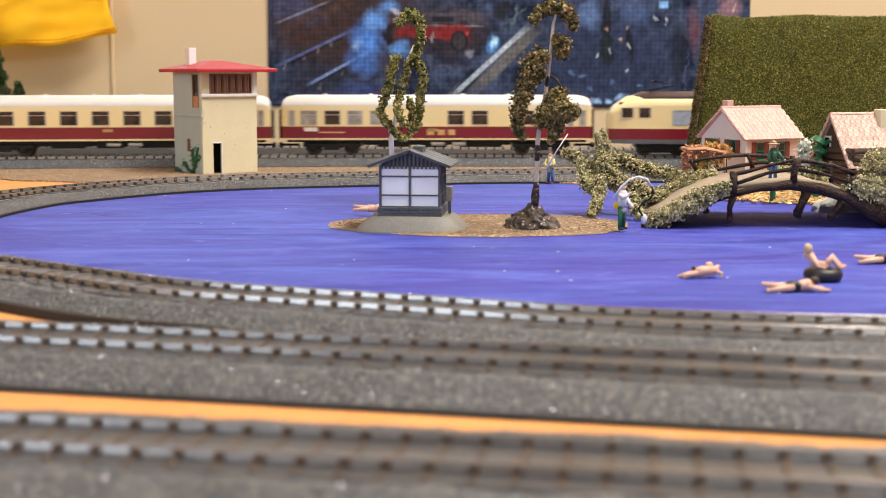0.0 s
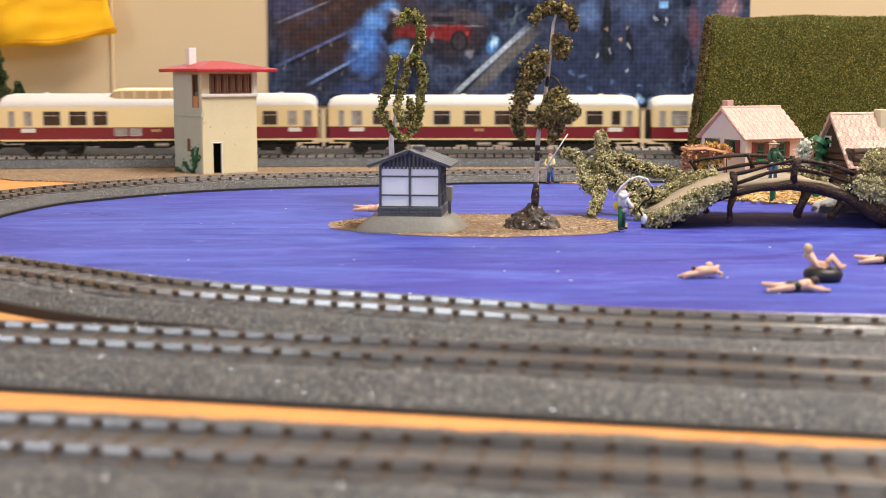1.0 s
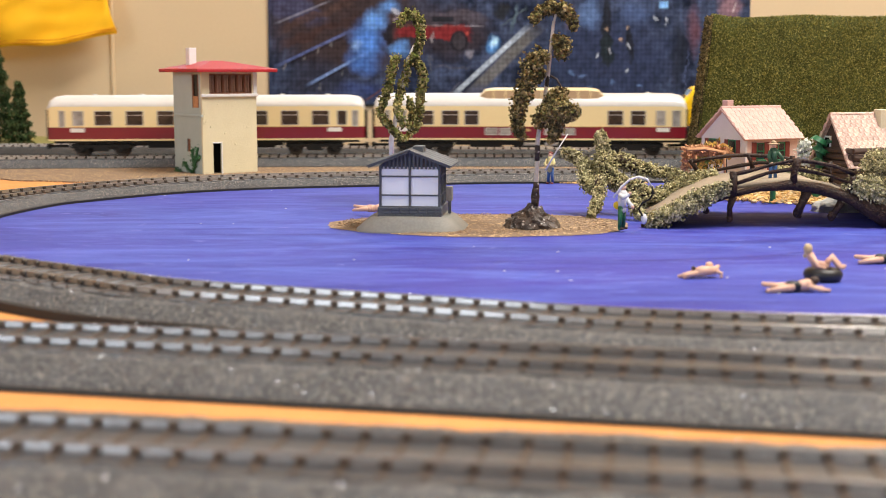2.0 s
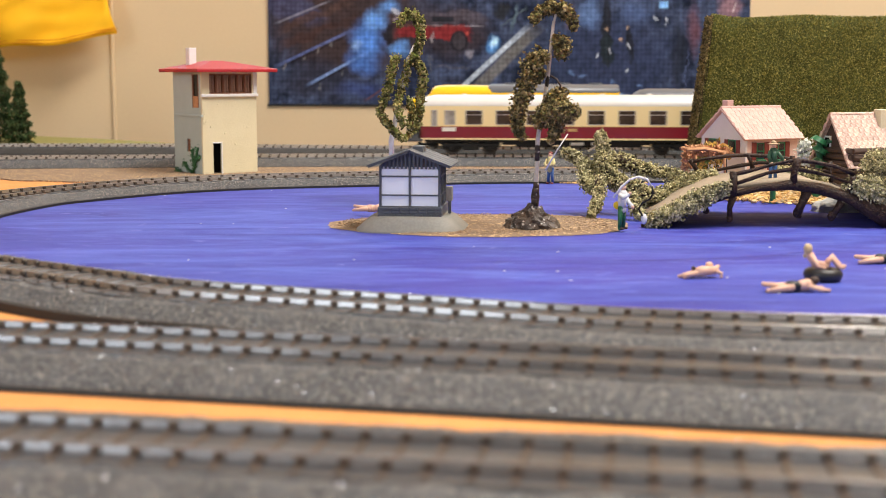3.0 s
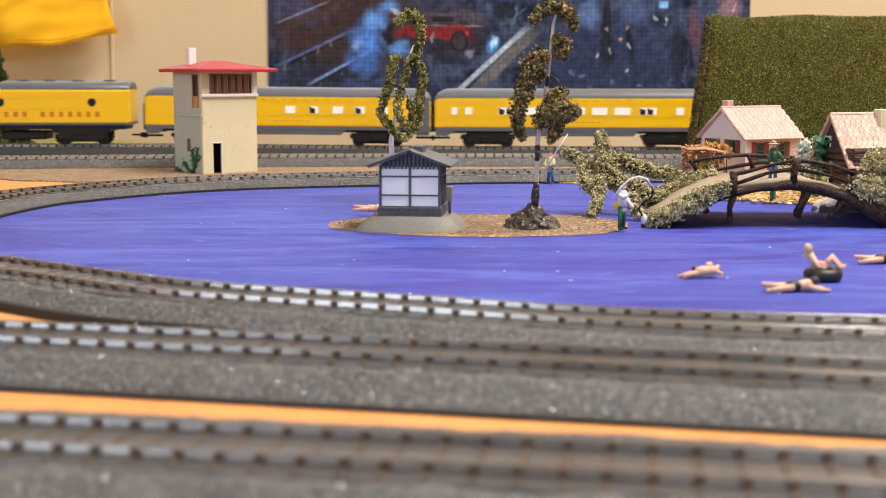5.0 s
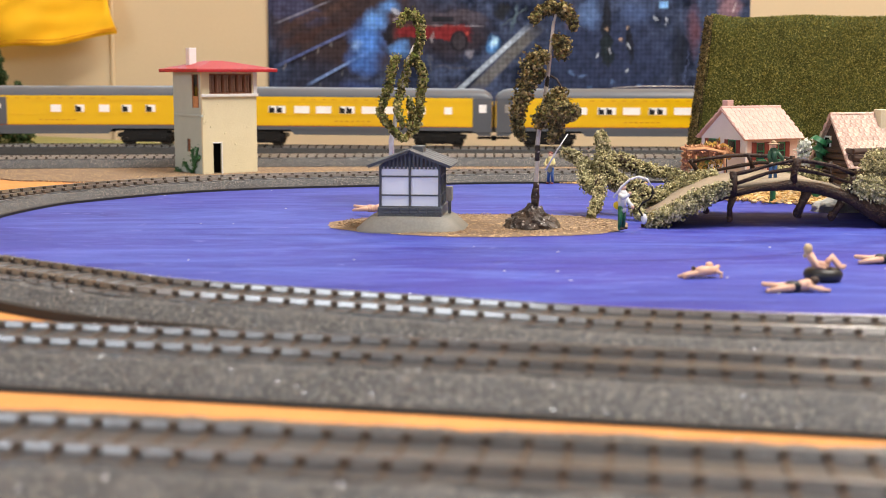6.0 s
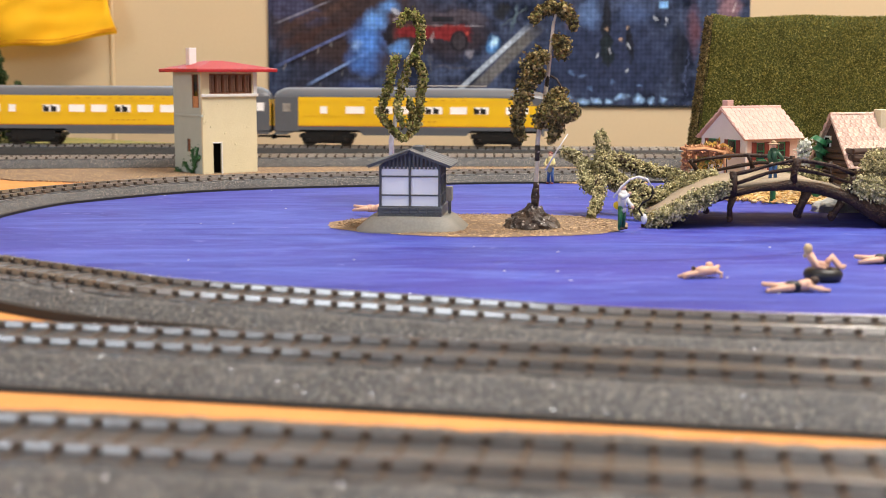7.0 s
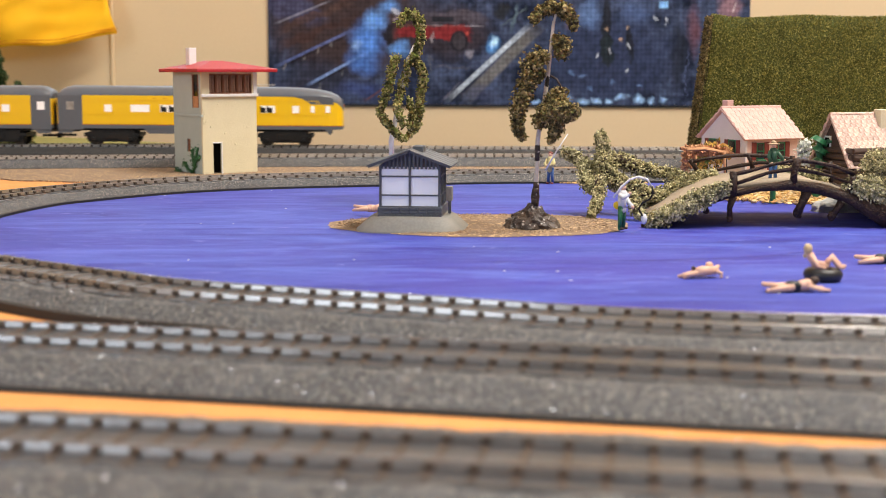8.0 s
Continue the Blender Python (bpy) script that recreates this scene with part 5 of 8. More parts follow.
# pond hut
def pond_hut():
    t = thing("pond_hut", pose(-0.0150, 0.562, 0.0016, 0, 0, -6) @ Matrix.Diagonal((0.93, 0.93, 0.86, 1)), "grey timber pond hut with white panels on stone base", "hut")
    bm = bmesh.new()
    lev = [(0.0272, 0.0230, -0.0016), (0.0265, 0.0225, 0.0010), (0.0205, 0.0185, 0.0066), (0.0185, 0.0172, 0.0080)]
    rings = []
    for a, b, z in lev:
        ring = []
        for i in range(32):
            w = 2 * math.pi * i / 32
            c, s = math.cos(w), math.sin(w)
            ring.append(bm.verts.new((a * abs(c) ** 0.55 * (1 if c > 0 else -1), 0.018 + b * abs(s) ** 0.55 * (1 if s > 0 else -1), z)))
        rings.append(ring)
    for r0, r1 in zip(rings, rings[1:]):
        for i in range(32):
            bm.faces.new((r0[i], r0[(i + 1) % 32], r1[(i + 1) % 32], r1[i])).smooth = True
    bm.faces.new(rings[-1]), bm.faces.new(rings[0][::-1])
    part("base_mound", bm, M_HUTBASE, t, "sloping grey stone base")
    plinth = part("plinth", boxm(-0.0152, 0.0152, 0.0035, 0.0335, 0.0070, 0.0126, 0.0003), M_HUT, t)
    for r in range(3):
        for i in range(7):
            x = -0.0152 + i * 0.00434 + (0.002 if r else 0)
            part("stone", boxm(x + 0.0001, min(x + 0.0041, 0.0152), 0.0031, 0.0040, 0.0076 + r * 0.0017, 0.0091 + r * 0.0017, 0.0002), M_HUT, plinth)
    part("inside_wall", boxm(-0.0135, 0.0135, 0.0056, 0.0305, 0.0126, 0.0330), M_WHITE, t)
    # panels and timber on the front
    xs, zs = [-0.0140, 0.0, 0.0140], [0.0128, 0.0186, 0.0282, 0.0318]
    for i in range(2):
        for j in range(3):
            part("panel", boxm(xs[i], xs[i + 1], 0.0052, 0.0057, zs[j], zs[j + 1]), M_PANEL, t, "bright white paper panel")
    for x in xs:
        part("post", boxm(x - 0.0005, x + 0.0005, 0.0044, 0.0058, 0.0124, 0.0335, 0.0001), M_HUT, t)
    for z in (0.0127, 0.0186, 0.0282):
        part("beam", boxm(-0.0147, 0.0147, 0.0046, 0.0058, z - 0.0004, z + 0.0004, 0.0001), M_HUT, t)
    for y in (0.0052, 0.0115, 0.0178, 0.0241, 0.0305):
        for s in (-1, 1):
            part("post", boxm(s * 0.0140 - 0.0006, s * 0.0140 + 0.0006, y - 0.0006, y + 0.0006, 0.0124, 0.0335, 0.0001), M_HUT, t)
    for z in (0.0127, 0.0186, 0.0282, 0.0332):
        for s in (-1, 1):
            part("beam", boxm(s * 0.0139 - 0.0005, s * 0.0139 + 0.0005, 0.0050, 0.0307, z - 0.0004, z + 0.0004), M_HUT, t)
    for s in (-1, 1):
        for y0, y1 in ((0.0058, 0.0109), (0.0121, 0.0172), (0.0184, 0.0235), (0.0247, 0.0299)):
            part("panel", boxm(s * 0.0136, s * 0.0140, y0, y1, 0.0131, 0.0328), M_PANEL, t)
    # gable of upright slats
    part("gable_back", boxm(-0.0138, 0.0138, 0.0062, 0.0066, 0.0318, 0.0345), M_DARK, t)
    for i in range(15):
        x = -0.0133 + i * 0.0019
        part("slat", boxm(x - 0.0005, x + 0.0005, 0.0046, 0.0056, 0.0320, 0.0402 - abs(x) * 0.42, 0.0001), M_HUT, t)
    bm = bmesh.new()
    f = bm.faces.new([bm.verts.new(v) for v in ((-0.0138, 0.0058, 0.0318), (0.0138, 0.0058, 0.0318), (0.0138, 0.0058, 0.0345), (0, 0.0058, 0.0405), (-0.0138, 0.0058, 0.0345))])
    e = bmesh.ops.extrude_face_region(bm, geom=[f])
    bmesh.ops.translate(bm, vec=(0, 0.0243, 0), verts=[v for v in e["geom"] if isinstance(v, bmesh.types.BMVert)])
    bmesh.ops.recalc_face_normals(bm, faces=bm.faces)
    part("gable", bm, M_HUT, t)
    for s in (-1, 1):
        slope = part("roof_side", boxm(-0.0004, 0.0210, 0.0018, 0.0364, -0.0008, 0.0), M_HUT, t, "grey plank roof slope",
             m=(Matrix.Translation((0, 0, 0.0412)) @ Matrix.Rotation(radians(22), 4, "Y") if s > 0 else
                Matrix.Translation((0, 0, 0.0412)) @ Matrix.Scale(-1, 4, (1, 0, 0)) @ Matrix.Rotation(radians(22), 4, "Y")))
        for i in range(8):
            y = 0.0015 + 0.0044 * i
            part("roof_plank", boxm(-0.0008, 0.0215, y + 0.0001, y + 0.0043, 0.0001, 0.0008 + 0.0002 * (i % 2), 0.0002), M_HUT, slope)
    part("ridge_vent", boxm(0.0005, 0.0055, 0.012, 0.022, 0.0395, 0.0432, 0.0003), M_HUT, t)
    bx = part("side_box", boxm(0.0165, 0.0192, 0.012, 0.018, 0.0150, 0.0225, 0.0002), M_HUTBASE, t, "small grey box on a post")
    part("box_post", boxm(0.0172, 0.0186, 0.014, 0.016, 0.0085, 0.0150), M_HUT, bx)


pond_hut()


def patch(name, cx, cy, rx, ry, z, material, label, category, seed, lift=0.0012, power=1.0):
    bm = bmesh.new()
    c = bm.verts.new((cx, cy, z + lift))
    rings = []
    for q, zz in ((0.5, lift * 0.95), (0.85, lift * 0.7), (1.0, 0.0002)):
        ring = []
        for i in range(96):
            w = 2 * math.pi * i / 96
            k = q * (1 + 0.10 * noise.noise(Vector((math.cos(w) * 1.6, math.sin(w) * 1.6, seed))) + 0.03 * noise.noise(Vector((math.cos(w) * 9, math.sin(w) * 9, seed))))
            ring.append(bm.verts.new((cx + rx * k * math.cos(w), cy + ry * k * math.sin(w), z + zz)))
        rings.append(ring)
    for i in range(96):
        j = (i + 1) % 96
        bm.faces.new((c, rings[0][i], rings[0][j]))
        for r0, r1 in zip(rings, rings[1:]):
            bm.faces.new((r0[i], r1[i], r1[j], r0[j]))
    bmesh.ops.recalc_face_normals(bm, faces=bm.faces)
    return tagged(part(name, bm, material, smooth=True), label, category, kind="structure")


patch("island", 0.017, 0.592, 0.070, 0.045, 0.0016, M_BROWN, "flat brown sandy island in the pond", "island", 1.3)
patch("gravel_shore", 0.385, 0.752, 0.270, 0.099, 0.0016, M_GRAVEL, "golden-brown gravel shore behind the bridge", "shore", 4.1, 0.0015)


def grains(name, count, cx, cy, rx, ry, z, size, material, label, category):
    bm = bmesh.new()
    for i in range(count):
        a, q = random.uniform(0, 2 * math.pi), math.sqrt(random.random())
        ball(bm, (cx + rx * q * math.cos(a), cy + ry * q * math.sin(a), z), size * random.uniform(0.5, 1.4), None, size * random.uniform(0.4, 0.9), 1, 0, 0.6)
    return tagged(part(name, bm, material), label, category, kind="stuff")


M_GRAINS = islands_mat("gravel_grains", [(0.40, 0.23, 0.07), (0.66, 0.44, 0.17), (0.52, 0.29, 0.10), (0.74, 0.57, 0.32), (0.18, 0.10, 0.05)])
grains("gravel", 2200, 0.275, 0.712, 0.125, 0.054, 0.0030, 0.0013, M_GRAINS, "loose golden gravel along the shore", "gravel")
grains("gravel", 260, 0.100, 0.818, 0.028, 0.008, 0.0020, 0.0011, M_GRAINS, "loose golden gravel under the mossy root", "gravel")
M_SANDGRAINS = islands_mat("sand_grains", [(0.17, 0.11, 0.065), (0.29, 0.195, 0.12), (0.42, 0.31, 0.20), (0.11, 0.075, 0.05)])
grains("coarse_sand", 2600, 0.017, 0.592, 0.066, 0.041, 0.0027, 0.00032, M_SANDGRAINS, "coarse brown sand on the island", "sand")


# hedge hill in front of the far tracks
def hedge():
    t = thing("grass_hill", pose(0, 0, 0), "steep green grass-covered hill hiding the far tracks", "hill")
    X0, X1, Y0, Y1, Z = 0.1712, 0.95, 0.893, 0.919, 0.1085
    bm = bmesh.new()
    nx, nz = 60, 16
    grid = []
    for j in range(nz + 4):
        row = []
        for i in range(nx + 1):
            u, v = i / nx, min(j / nz, 1.0)
            x = X0 + (X1 - X0) * u + 0.0128 * v * (1 - u)
            y = Y0 + 0.010 * v ** 3 + (0.006 * (j - nz) if j > nz else 0)
            z = Z * v - (0.002 * (j - nz) if j > nz else 0)
            z += 0.0022 * noise.noise(Vector((x * 22, 0, 3))) * v + (0.0018 * max(0, 1 - (x - X0 - 0.0128) / 0.02) * v if v > 0.9 else 0)
            row.append(bm.verts.new((x, y + 0.0015 * noise.noise(Vector((x * 60, z * 60, 1))), z)))
        grid.append(row)
    for a, b in zip(grid, grid[1:]):
        for i in range(nx):
            bm.faces.new((a[i], a[i + 1], b[i + 1], b[i]))
    bmesh.ops.recalc_face_normals(bm, faces=bm.faces)
    fr = [[v.co.copy() for v in row] for row in grid]
    part("turf_sheet", bm, M_TURF, t, "green grass mat", smooth=True)
    bm = bmesh.new()
    nz2 = 14
    rows = []
    for j in range(nz2 + 1):
        v = j / nz2
        x = X0 + 0.0128 * v
        rows.append([bm.verts.new((x + dx + 0.0007 * noise.noise(Vector((dx * 900, y * 90, v * 9))), y, Z * v + 0.001)) for dx, y in ((0.001, Y0 + 0.010 * v ** 3 - 0.001), (-0.0010, Y0 + 0.009), (-0.0010, Y1), (0.004, Y1))])
    for a, b in zip(rows, rows[1:]):
        for i in range(3):
            bm.faces.new((a[i], a[i + 1], b[i + 1], b[i]))
    bm.faces.new(rows[-1])
    bmesh.ops.recalc_face_normals(bm, faces=bm.faces)
    part("cut_edge", bm, M_EDGE, t, "dark rough edge of the hill")
    part("backing_board", boxm(X0 + 0.016, X1, Y1 - 0.004, Y1, 0, Z - 0.006), M_EDGE, t)
    bm = bmesh.new()
    for n in range(90000):
        u = random.random() * (0.26 if n % 8 else 1.0)
        v = random.random()
        i, j = min(int(u * nx), nx - 1), min(int(v * (nz + 2)), nz + 1)
        a, b = u * nx - i, v * (nz + 2) - j
        p = fr[j][i].lerp(fr[j][i + 1], a).lerp(fr[j + 1][i].lerp(fr[j + 1][i + 1], a), b)
        out = Vector((0, -1, 0.25)) if j < nz - 1 else Vector((0, -0.4, 1))
        d = (out.normalized() + rand_dir() * 0.95).normalized()
        blade(bm, p, d, rand_dir(), random.uniform(0.0008, 0.0016))
    for n in range(4200):
        v = random.random()
        p = Vector((X0 + 0.0128 * v - 0.001, random.uniform(Y0, Y1), Z * v))
        blade(bm, p, (Vector((-0.7, -0.5, 0.2)) + rand_dir()).normalized(), rand_dir(), random.uniform(0.001, 0.002), 1)
    tagged(part("grass", bm, [M_GRASS, M_LEAF_B], t), kind="stuff")


hedge()


# birches with hanging lichen
def birch(label, trunk, radii, bark, knots):
    t = thing("birch_tree", pose(0, 0, 0), label, "tree", "birches by the pond")
    bm = bmesh.new()
    tube(bm, trunk, radii, 9, 0, 0.3)
    part("trunk", bm, bark, t)
    if knots:
        bm = bmesh.new()
        for i, z in knots:
            p, q = Vector(trunk[i]), Vector(trunk[i + 1])
            a = p.lerp(q, z)
            tube(bm, [a, a + (q - p).normalized() * 0.0022, a + (q - p).normalized() * 0.004], [radii[i] * 1.06, radii[i] * 1.12, radii[i] * 1.02], 9, 0, 0.3)
        part("dark_bark", bm, M_ROCK, t)
    crown = bmesh.new()
    return t, crown


def strand(bm, path, r, n):
    tube(bm, path, [0.0005] * len(path), 5, 1)
    r = [q * 0.95 for q in r]
    clumps(bm, path, r, int(n * 0.6), 0.0012)
    clumps(bm, path, r, int(n * 1.6), 0.0006, 0, 0.6, 1.15)
    fronds(bm, path, r, int(n * 1.0), 0.0016, 0.0005, 0.55)


tree, crown = birch("thin white birch with olive hanging lichen leaves",
      [(-0.0262, 0.6900, 0.0063), (-0.0267, 0.6900, 0.0198), (-0.0275, 0.6900, 0.0348), (-0.0251, 0.6900, 0.0467), (-0.0233, 0.6900, 0.0542), (-0.0208, 0.6900, 0.0675), (-0.0184, 0.6900, 0.0778), (-0.0151, 0.6900, 0.0851)], [0.0016, 0.0015, 0.0014, 0.0013, 0.0012, 0.0010, 0.0008, 0.0006], M_WHITEBARK, [])
strand(crown, [(-0.0229, 0.6850, 0.0954), (-0.0201, 0.6900, 0.1003), (-0.0154, 0.6900, 0.1014), (-0.0118, 0.6900, 0.0968), (-0.0113, 0.6900, 0.0886), (-0.0142, 0.6900, 0.0807), (-0.0166, 0.6900, 0.0757)], [0.00210, 0.00270, 0.00300, 0.00300, 0.00270, 0.00270, 0.00300], 330)
strand(crown, [(-0.0242, 0.6850, 0.0792), (-0.0269, 0.6850, 0.0710), (-0.0278, 0.6850, 0.0646), (-0.0308, 0.6850, 0.0572), (-0.0332, 0.6850, 0.0499), (-0.0291, 0.6850, 0.0439), (-0.0232, 0.6850, 0.0380), (-0.0196, 0.6850, 0.0357)], [0.00240, 0.00270, 0.00270, 0.00270, 0.00210, 0.00210, 0.00210, 0.00120], 420)
strand(crown, [(-0.0161, 0.6950, 0.0778), (-0.0114, 0.6950, 0.0728), (-0.0102, 0.6950, 0.0674), (-0.0117, 0.6950, 0.0591), (-0.0126, 0.6950, 0.0495), (-0.0138, 0.6950, 0.0430), (-0.0186, 0.6900, 0.0372)], [0.00240, 0.00270, 0.00270, 0.00240, 0.00240, 0.00240, 0.00150], 400)
strand(crown, [(-0.0184, 0.6900, 0.0757), (-0.0196, 0.6900, 0.0689), (-0.0226, 0.6900, 0.0601), (-0.0241, 0.6800, 0.0529), (-0.0212, 0.6800, 0.0436)], [0.00240, 0.00240, 0.00270, 0.00240, 0.00210], 200)
strand(crown, [(-0.0179, 0.6900, 0.0571), (-0.0161, 0.6900, 0.0497), (-0.0173, 0.6900, 0.0414)], [0.00180, 0.00240, 0.00210], 110)
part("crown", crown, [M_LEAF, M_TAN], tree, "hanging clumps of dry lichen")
tree, crown = birch("thin black and white birch with brown hanging lichen on rock",
      [(0.0407, 0.5750, 0.0113), (0.0411, 0.5750, 0.0183), (0.0415, 0.5750, 0.0284), (0.0419, 0.5750, 0.0408), (0.0428, 0.5750, 0.0495), (0.0447, 0.5750, 0.0594), (0.0461, 0.5750, 0.0705), (0.0472, 0.5750, 0.0815), (0.0481, 0.5750, 0.0913), (0.0492, 0.5750, 0.0961)],
      [0.0016, 0.0013, 0.0011, 0.0011, 0.0010, 0.0009, 0.0009, 0.0008, 0.0007, 0.0005], M_BIRCH, [(0, 0.1), (0, 0.4), (0, 0.7), (1, 0.05), (2, 0.3), (2, 0.42), (2, 0.54)])
strand(crown, [(0.0393, 0.5700, 0.0933), (0.0423, 0.5750, 0.0973), (0.0470, 0.5750, 0.0993), (0.0522, 0.5750, 0.0983), (0.0557, 0.5750, 0.0954), (0.0572, 0.5750, 0.0896)], [0.00223, 0.00297, 0.00322, 0.00347, 0.00322, 0.00149], 420)
strand(crown, [(0.0496, 0.5750, 0.0852), (0.0529, 0.5750, 0.0823), (0.0514, 0.5750, 0.0783)], [0.00273, 0.00421, 0.00273], 230)
strand(crown, [(0.0436, 0.5700, 0.0778), (0.0395, 0.5700, 0.0759), (0.0368, 0.5700, 0.0693), (0.0350, 0.5700, 0.0608), (0.0326, 0.5700, 0.0534), (0.0326, 0.5700, 0.0465), (0.0349, 0.5700, 0.0421)], [0.00347, 0.00496, 0.00421, 0.00446, 0.00372, 0.00273, 0.00124], 700)
strand(crown, [(0.0427, 0.5700, 0.0717), (0.0403, 0.5700, 0.0669)], [0.00297, 0.00198], 80)
strand(crown, [(0.0507, 0.5700, 0.0620), (0.0495, 0.5700, 0.0571), (0.0454, 0.5700, 0.0522), (0.0415, 0.5700, 0.0497)], [0.00347, 0.00595, 0.00496, 0.00347], 480)
strand(crown, [(0.0491, 0.5650, 0.0548), (0.0538, 0.5650, 0.0536), (0.0567, 0.5650, 0.0536)], [0.00545, 0.00446, 0.00297], 420)
strand(crown, [(0.0503, 0.5700, 0.0497), (0.0489, 0.5700, 0.0448), (0.0470, 0.5700, 0.0406)], [0.00421, 0.00273, 0.00099], 200)
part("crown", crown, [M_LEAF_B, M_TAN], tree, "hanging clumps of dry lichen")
bm = bmesh.new()
tube(bm, [(0.0469, 0.5700, 0.0693), (0.0492, 0.5680, 0.0681), (0.0510, 0.5680, 0.0652), (0.0507, 0.5700, 0.0620)], [0.0005] * 4, 6)
tagged(part("bare_twig", bm, M_ROCK, tree), "dark bent wire twig")


def rock():
    bm = bmesh.new()
    ball(bm, (0, 0, 0), 1, 1, 1, 4)
    for v in bm.verts:
        n = noise.noise(v.co * 2.2) * 0.2 - abs(noise.noise(v.co * 5)) * 0.28 + 0.06
        z = max(v.co.z, -0.05)
        taper = 1 - 0.42 * max(z, 0)
        v.co = Vector((v.co.x * 0.0122 * taper * (1 + n), v.co.y * 0.0115 * taper * (1 + n), z * 0.0094 * (1 + n) + 0.0008))
    ob = part("rock_mound", bm, M_ROCK, m=pose(0.0394, 0.5755, 0.0022), smooth=False)
    tagged(ob, "dark brown craggy rock at the birch foot", "rock")


rock()


# ---- bridge, cottages and planting ----
def root_bridge():
    t = thing("root_bridge", pose(0, 0, 0), "rustic arched root bridge with mossy ramps and twig railings", "bridge")
    d0, d1 = 0.585, 0.640
    top = [(0.0945, 0.5900, 0.0019), (0.1034, 0.5900, 0.0081), (0.1148, 0.5900, 0.0149), (0.1288, 0.5900, 0.0205), (0.1442, 0.5900, 0.0224), (0.1596, 0.5900, 0.0234), (0.1738, 0.5900, 0.0216), (0.1895, 0.5900, 0.0156), (0.2053, 0.5900, 0.0071), (0.2159, 0.5900, 0.0014)]
    bm = bmesh.new()
    rings = []
    for x, y, z in top:
        z = max(z, 0.0036)
        rings.append([bm.verts.new(p) for p in ((x, d0 - 0.001, z - 0.002), (x, d0, z), (x, (d0 + d1) / 2, z - 0.0008), (x, d1, z), (x, d1, max(z - 0.0022, 0.0006)), (x, d0, max(z - 0.0022, 0.0006)))])
    for a, b in zip(rings, rings[1:]):
        for k in range(6):
            bm.faces.new((a[k], a[(k + 1) % 6], b[(k + 1) % 6], b[k])).smooth = True
    bm.faces.new(rings[0]), bm.faces.new(rings[-1])
    bmesh.ops.recalc_face_normals(bm, faces=bm.faces)
    part("deck", bm, M_PATH, t, "sandy path over the bridge")
    ARCH = [(0.0896, 0.5830, 0.0017), (0.1010, 0.5830, 0.0038), (0.1149, 0.5830, 0.0107), (0.1275, 0.5830, 0.0158), (0.1411, 0.5820, 0.0192), (0.1563, 0.5820, 0.0210), (0.1690, 0.5820, 0.0192), (0.1819, 0.5820, 0.0151), (0.1936, 0.5820, 0.0095), (0.2053, 0.5820, 0.0036)]
    ARCH_R = [0.0014, 0.0014, 0.0013, 0.0015, 0.0013, 0.0018, 0.0021, 0.0028, 0.0044, 0.0055]
    bm = bmesh.new()
    tube(bm, ARCH, ARCH_R, 12, 0, 0.7)
    clumps(bm, ARCH, ARCH_R, 90, 0.0011)
    part("arch_root", bm, M_WOOD, t, "thick dark root under the deck")
    bm = bmesh.new()
    tube(bm, [(0.1055, 0.6420, 0.0023), (0.1249, 0.6420, 0.0108), (0.1402, 0.6420, 0.0150), (0.1569, 0.6420, 0.0172), (0.1737, 0.6420, 0.0178), (0.1920, 0.6420, 0.0150), (0.2091, 0.6420, 0.0080), (0.2234, 0.6420, 0.0009)], [0.0016, 0.0016, 0.0017, 0.0017, 0.0018, 0.002, 0.003, 0.004], 10, 0, 0.5)
    part("arch_root", bm, M_WOOD, t)
    for pts, r in (([(0.1305, 0.5830, 0.0155), (0.1294, 0.5830, 0.0104), (0.1293, 0.5830, 0.0053)], [0.0019, 0.0013, 0.0013]), ([(0.1637, 0.5830, 0.0181), (0.1617, 0.5830, 0.0120), (0.1598, 0.5830, 0.0079)], [0.0023, 0.0016, 0.0018]),
                   ([(0.1797, 0.5830, 0.0130), (0.1773, 0.5830, 0.0094), (0.1754, 0.5830, 0.0068)], [0.0020, 0.0016, 0.0018]), ([(0.1176, 0.5830, 0.0120), (0.1184, 0.5830, 0.0104), (0.1187, 0.5830, 0.0089)], [0.0014, 0.0013, 0.0012])):
        bm = bmesh.new()
        tube(bm, pts, r, 9, 0, 0.5)
        ball(bm, pts[-1], r[-1] * 1.15, None, None, 2, 0, 0.4)
        part("root_stub", bm, M_WOOD, t)
    rails = [([(0.1287, 0.5820, 0.0250), (0.1353, 0.5820, 0.0268), (0.1408, 0.5820, 0.0281), (0.1496, 0.5820, 0.0304), (0.1576, 0.5820, 0.0319), (0.1660, 0.5820, 0.0311), (0.1749, 0.5820, 0.0294), (0.1845, 0.5820, 0.0258)], 0.0012),
             ([(0.1316, 0.5820, 0.0215), (0.1384, 0.5820, 0.0238), (0.1459, 0.5820, 0.0263), (0.1578, 0.5820, 0.0281), (0.1662, 0.5820, 0.0266), (0.1739, 0.5820, 0.0248), (0.1824, 0.5820, 0.0217)], 0.0011),
             ([(0.1234, 0.6420, 0.0273), (0.1300, 0.6420, 0.0287), (0.1412, 0.6420, 0.0301), (0.1512, 0.6420, 0.0304), (0.1635, 0.6420, 0.0298), (0.1733, 0.6420, 0.0281), (0.1916, 0.6420, 0.0256), (0.2029, 0.6420, 0.0217)], 0.0011),
             ([(0.1280, 0.6420, 0.0217), (0.1372, 0.6420, 0.0234), (0.1469, 0.6420, 0.0253), (0.1566, 0.6420, 0.0267), (0.1720, 0.6420, 0.0256), (0.1917, 0.6420, 0.0220)], 0.0010)]
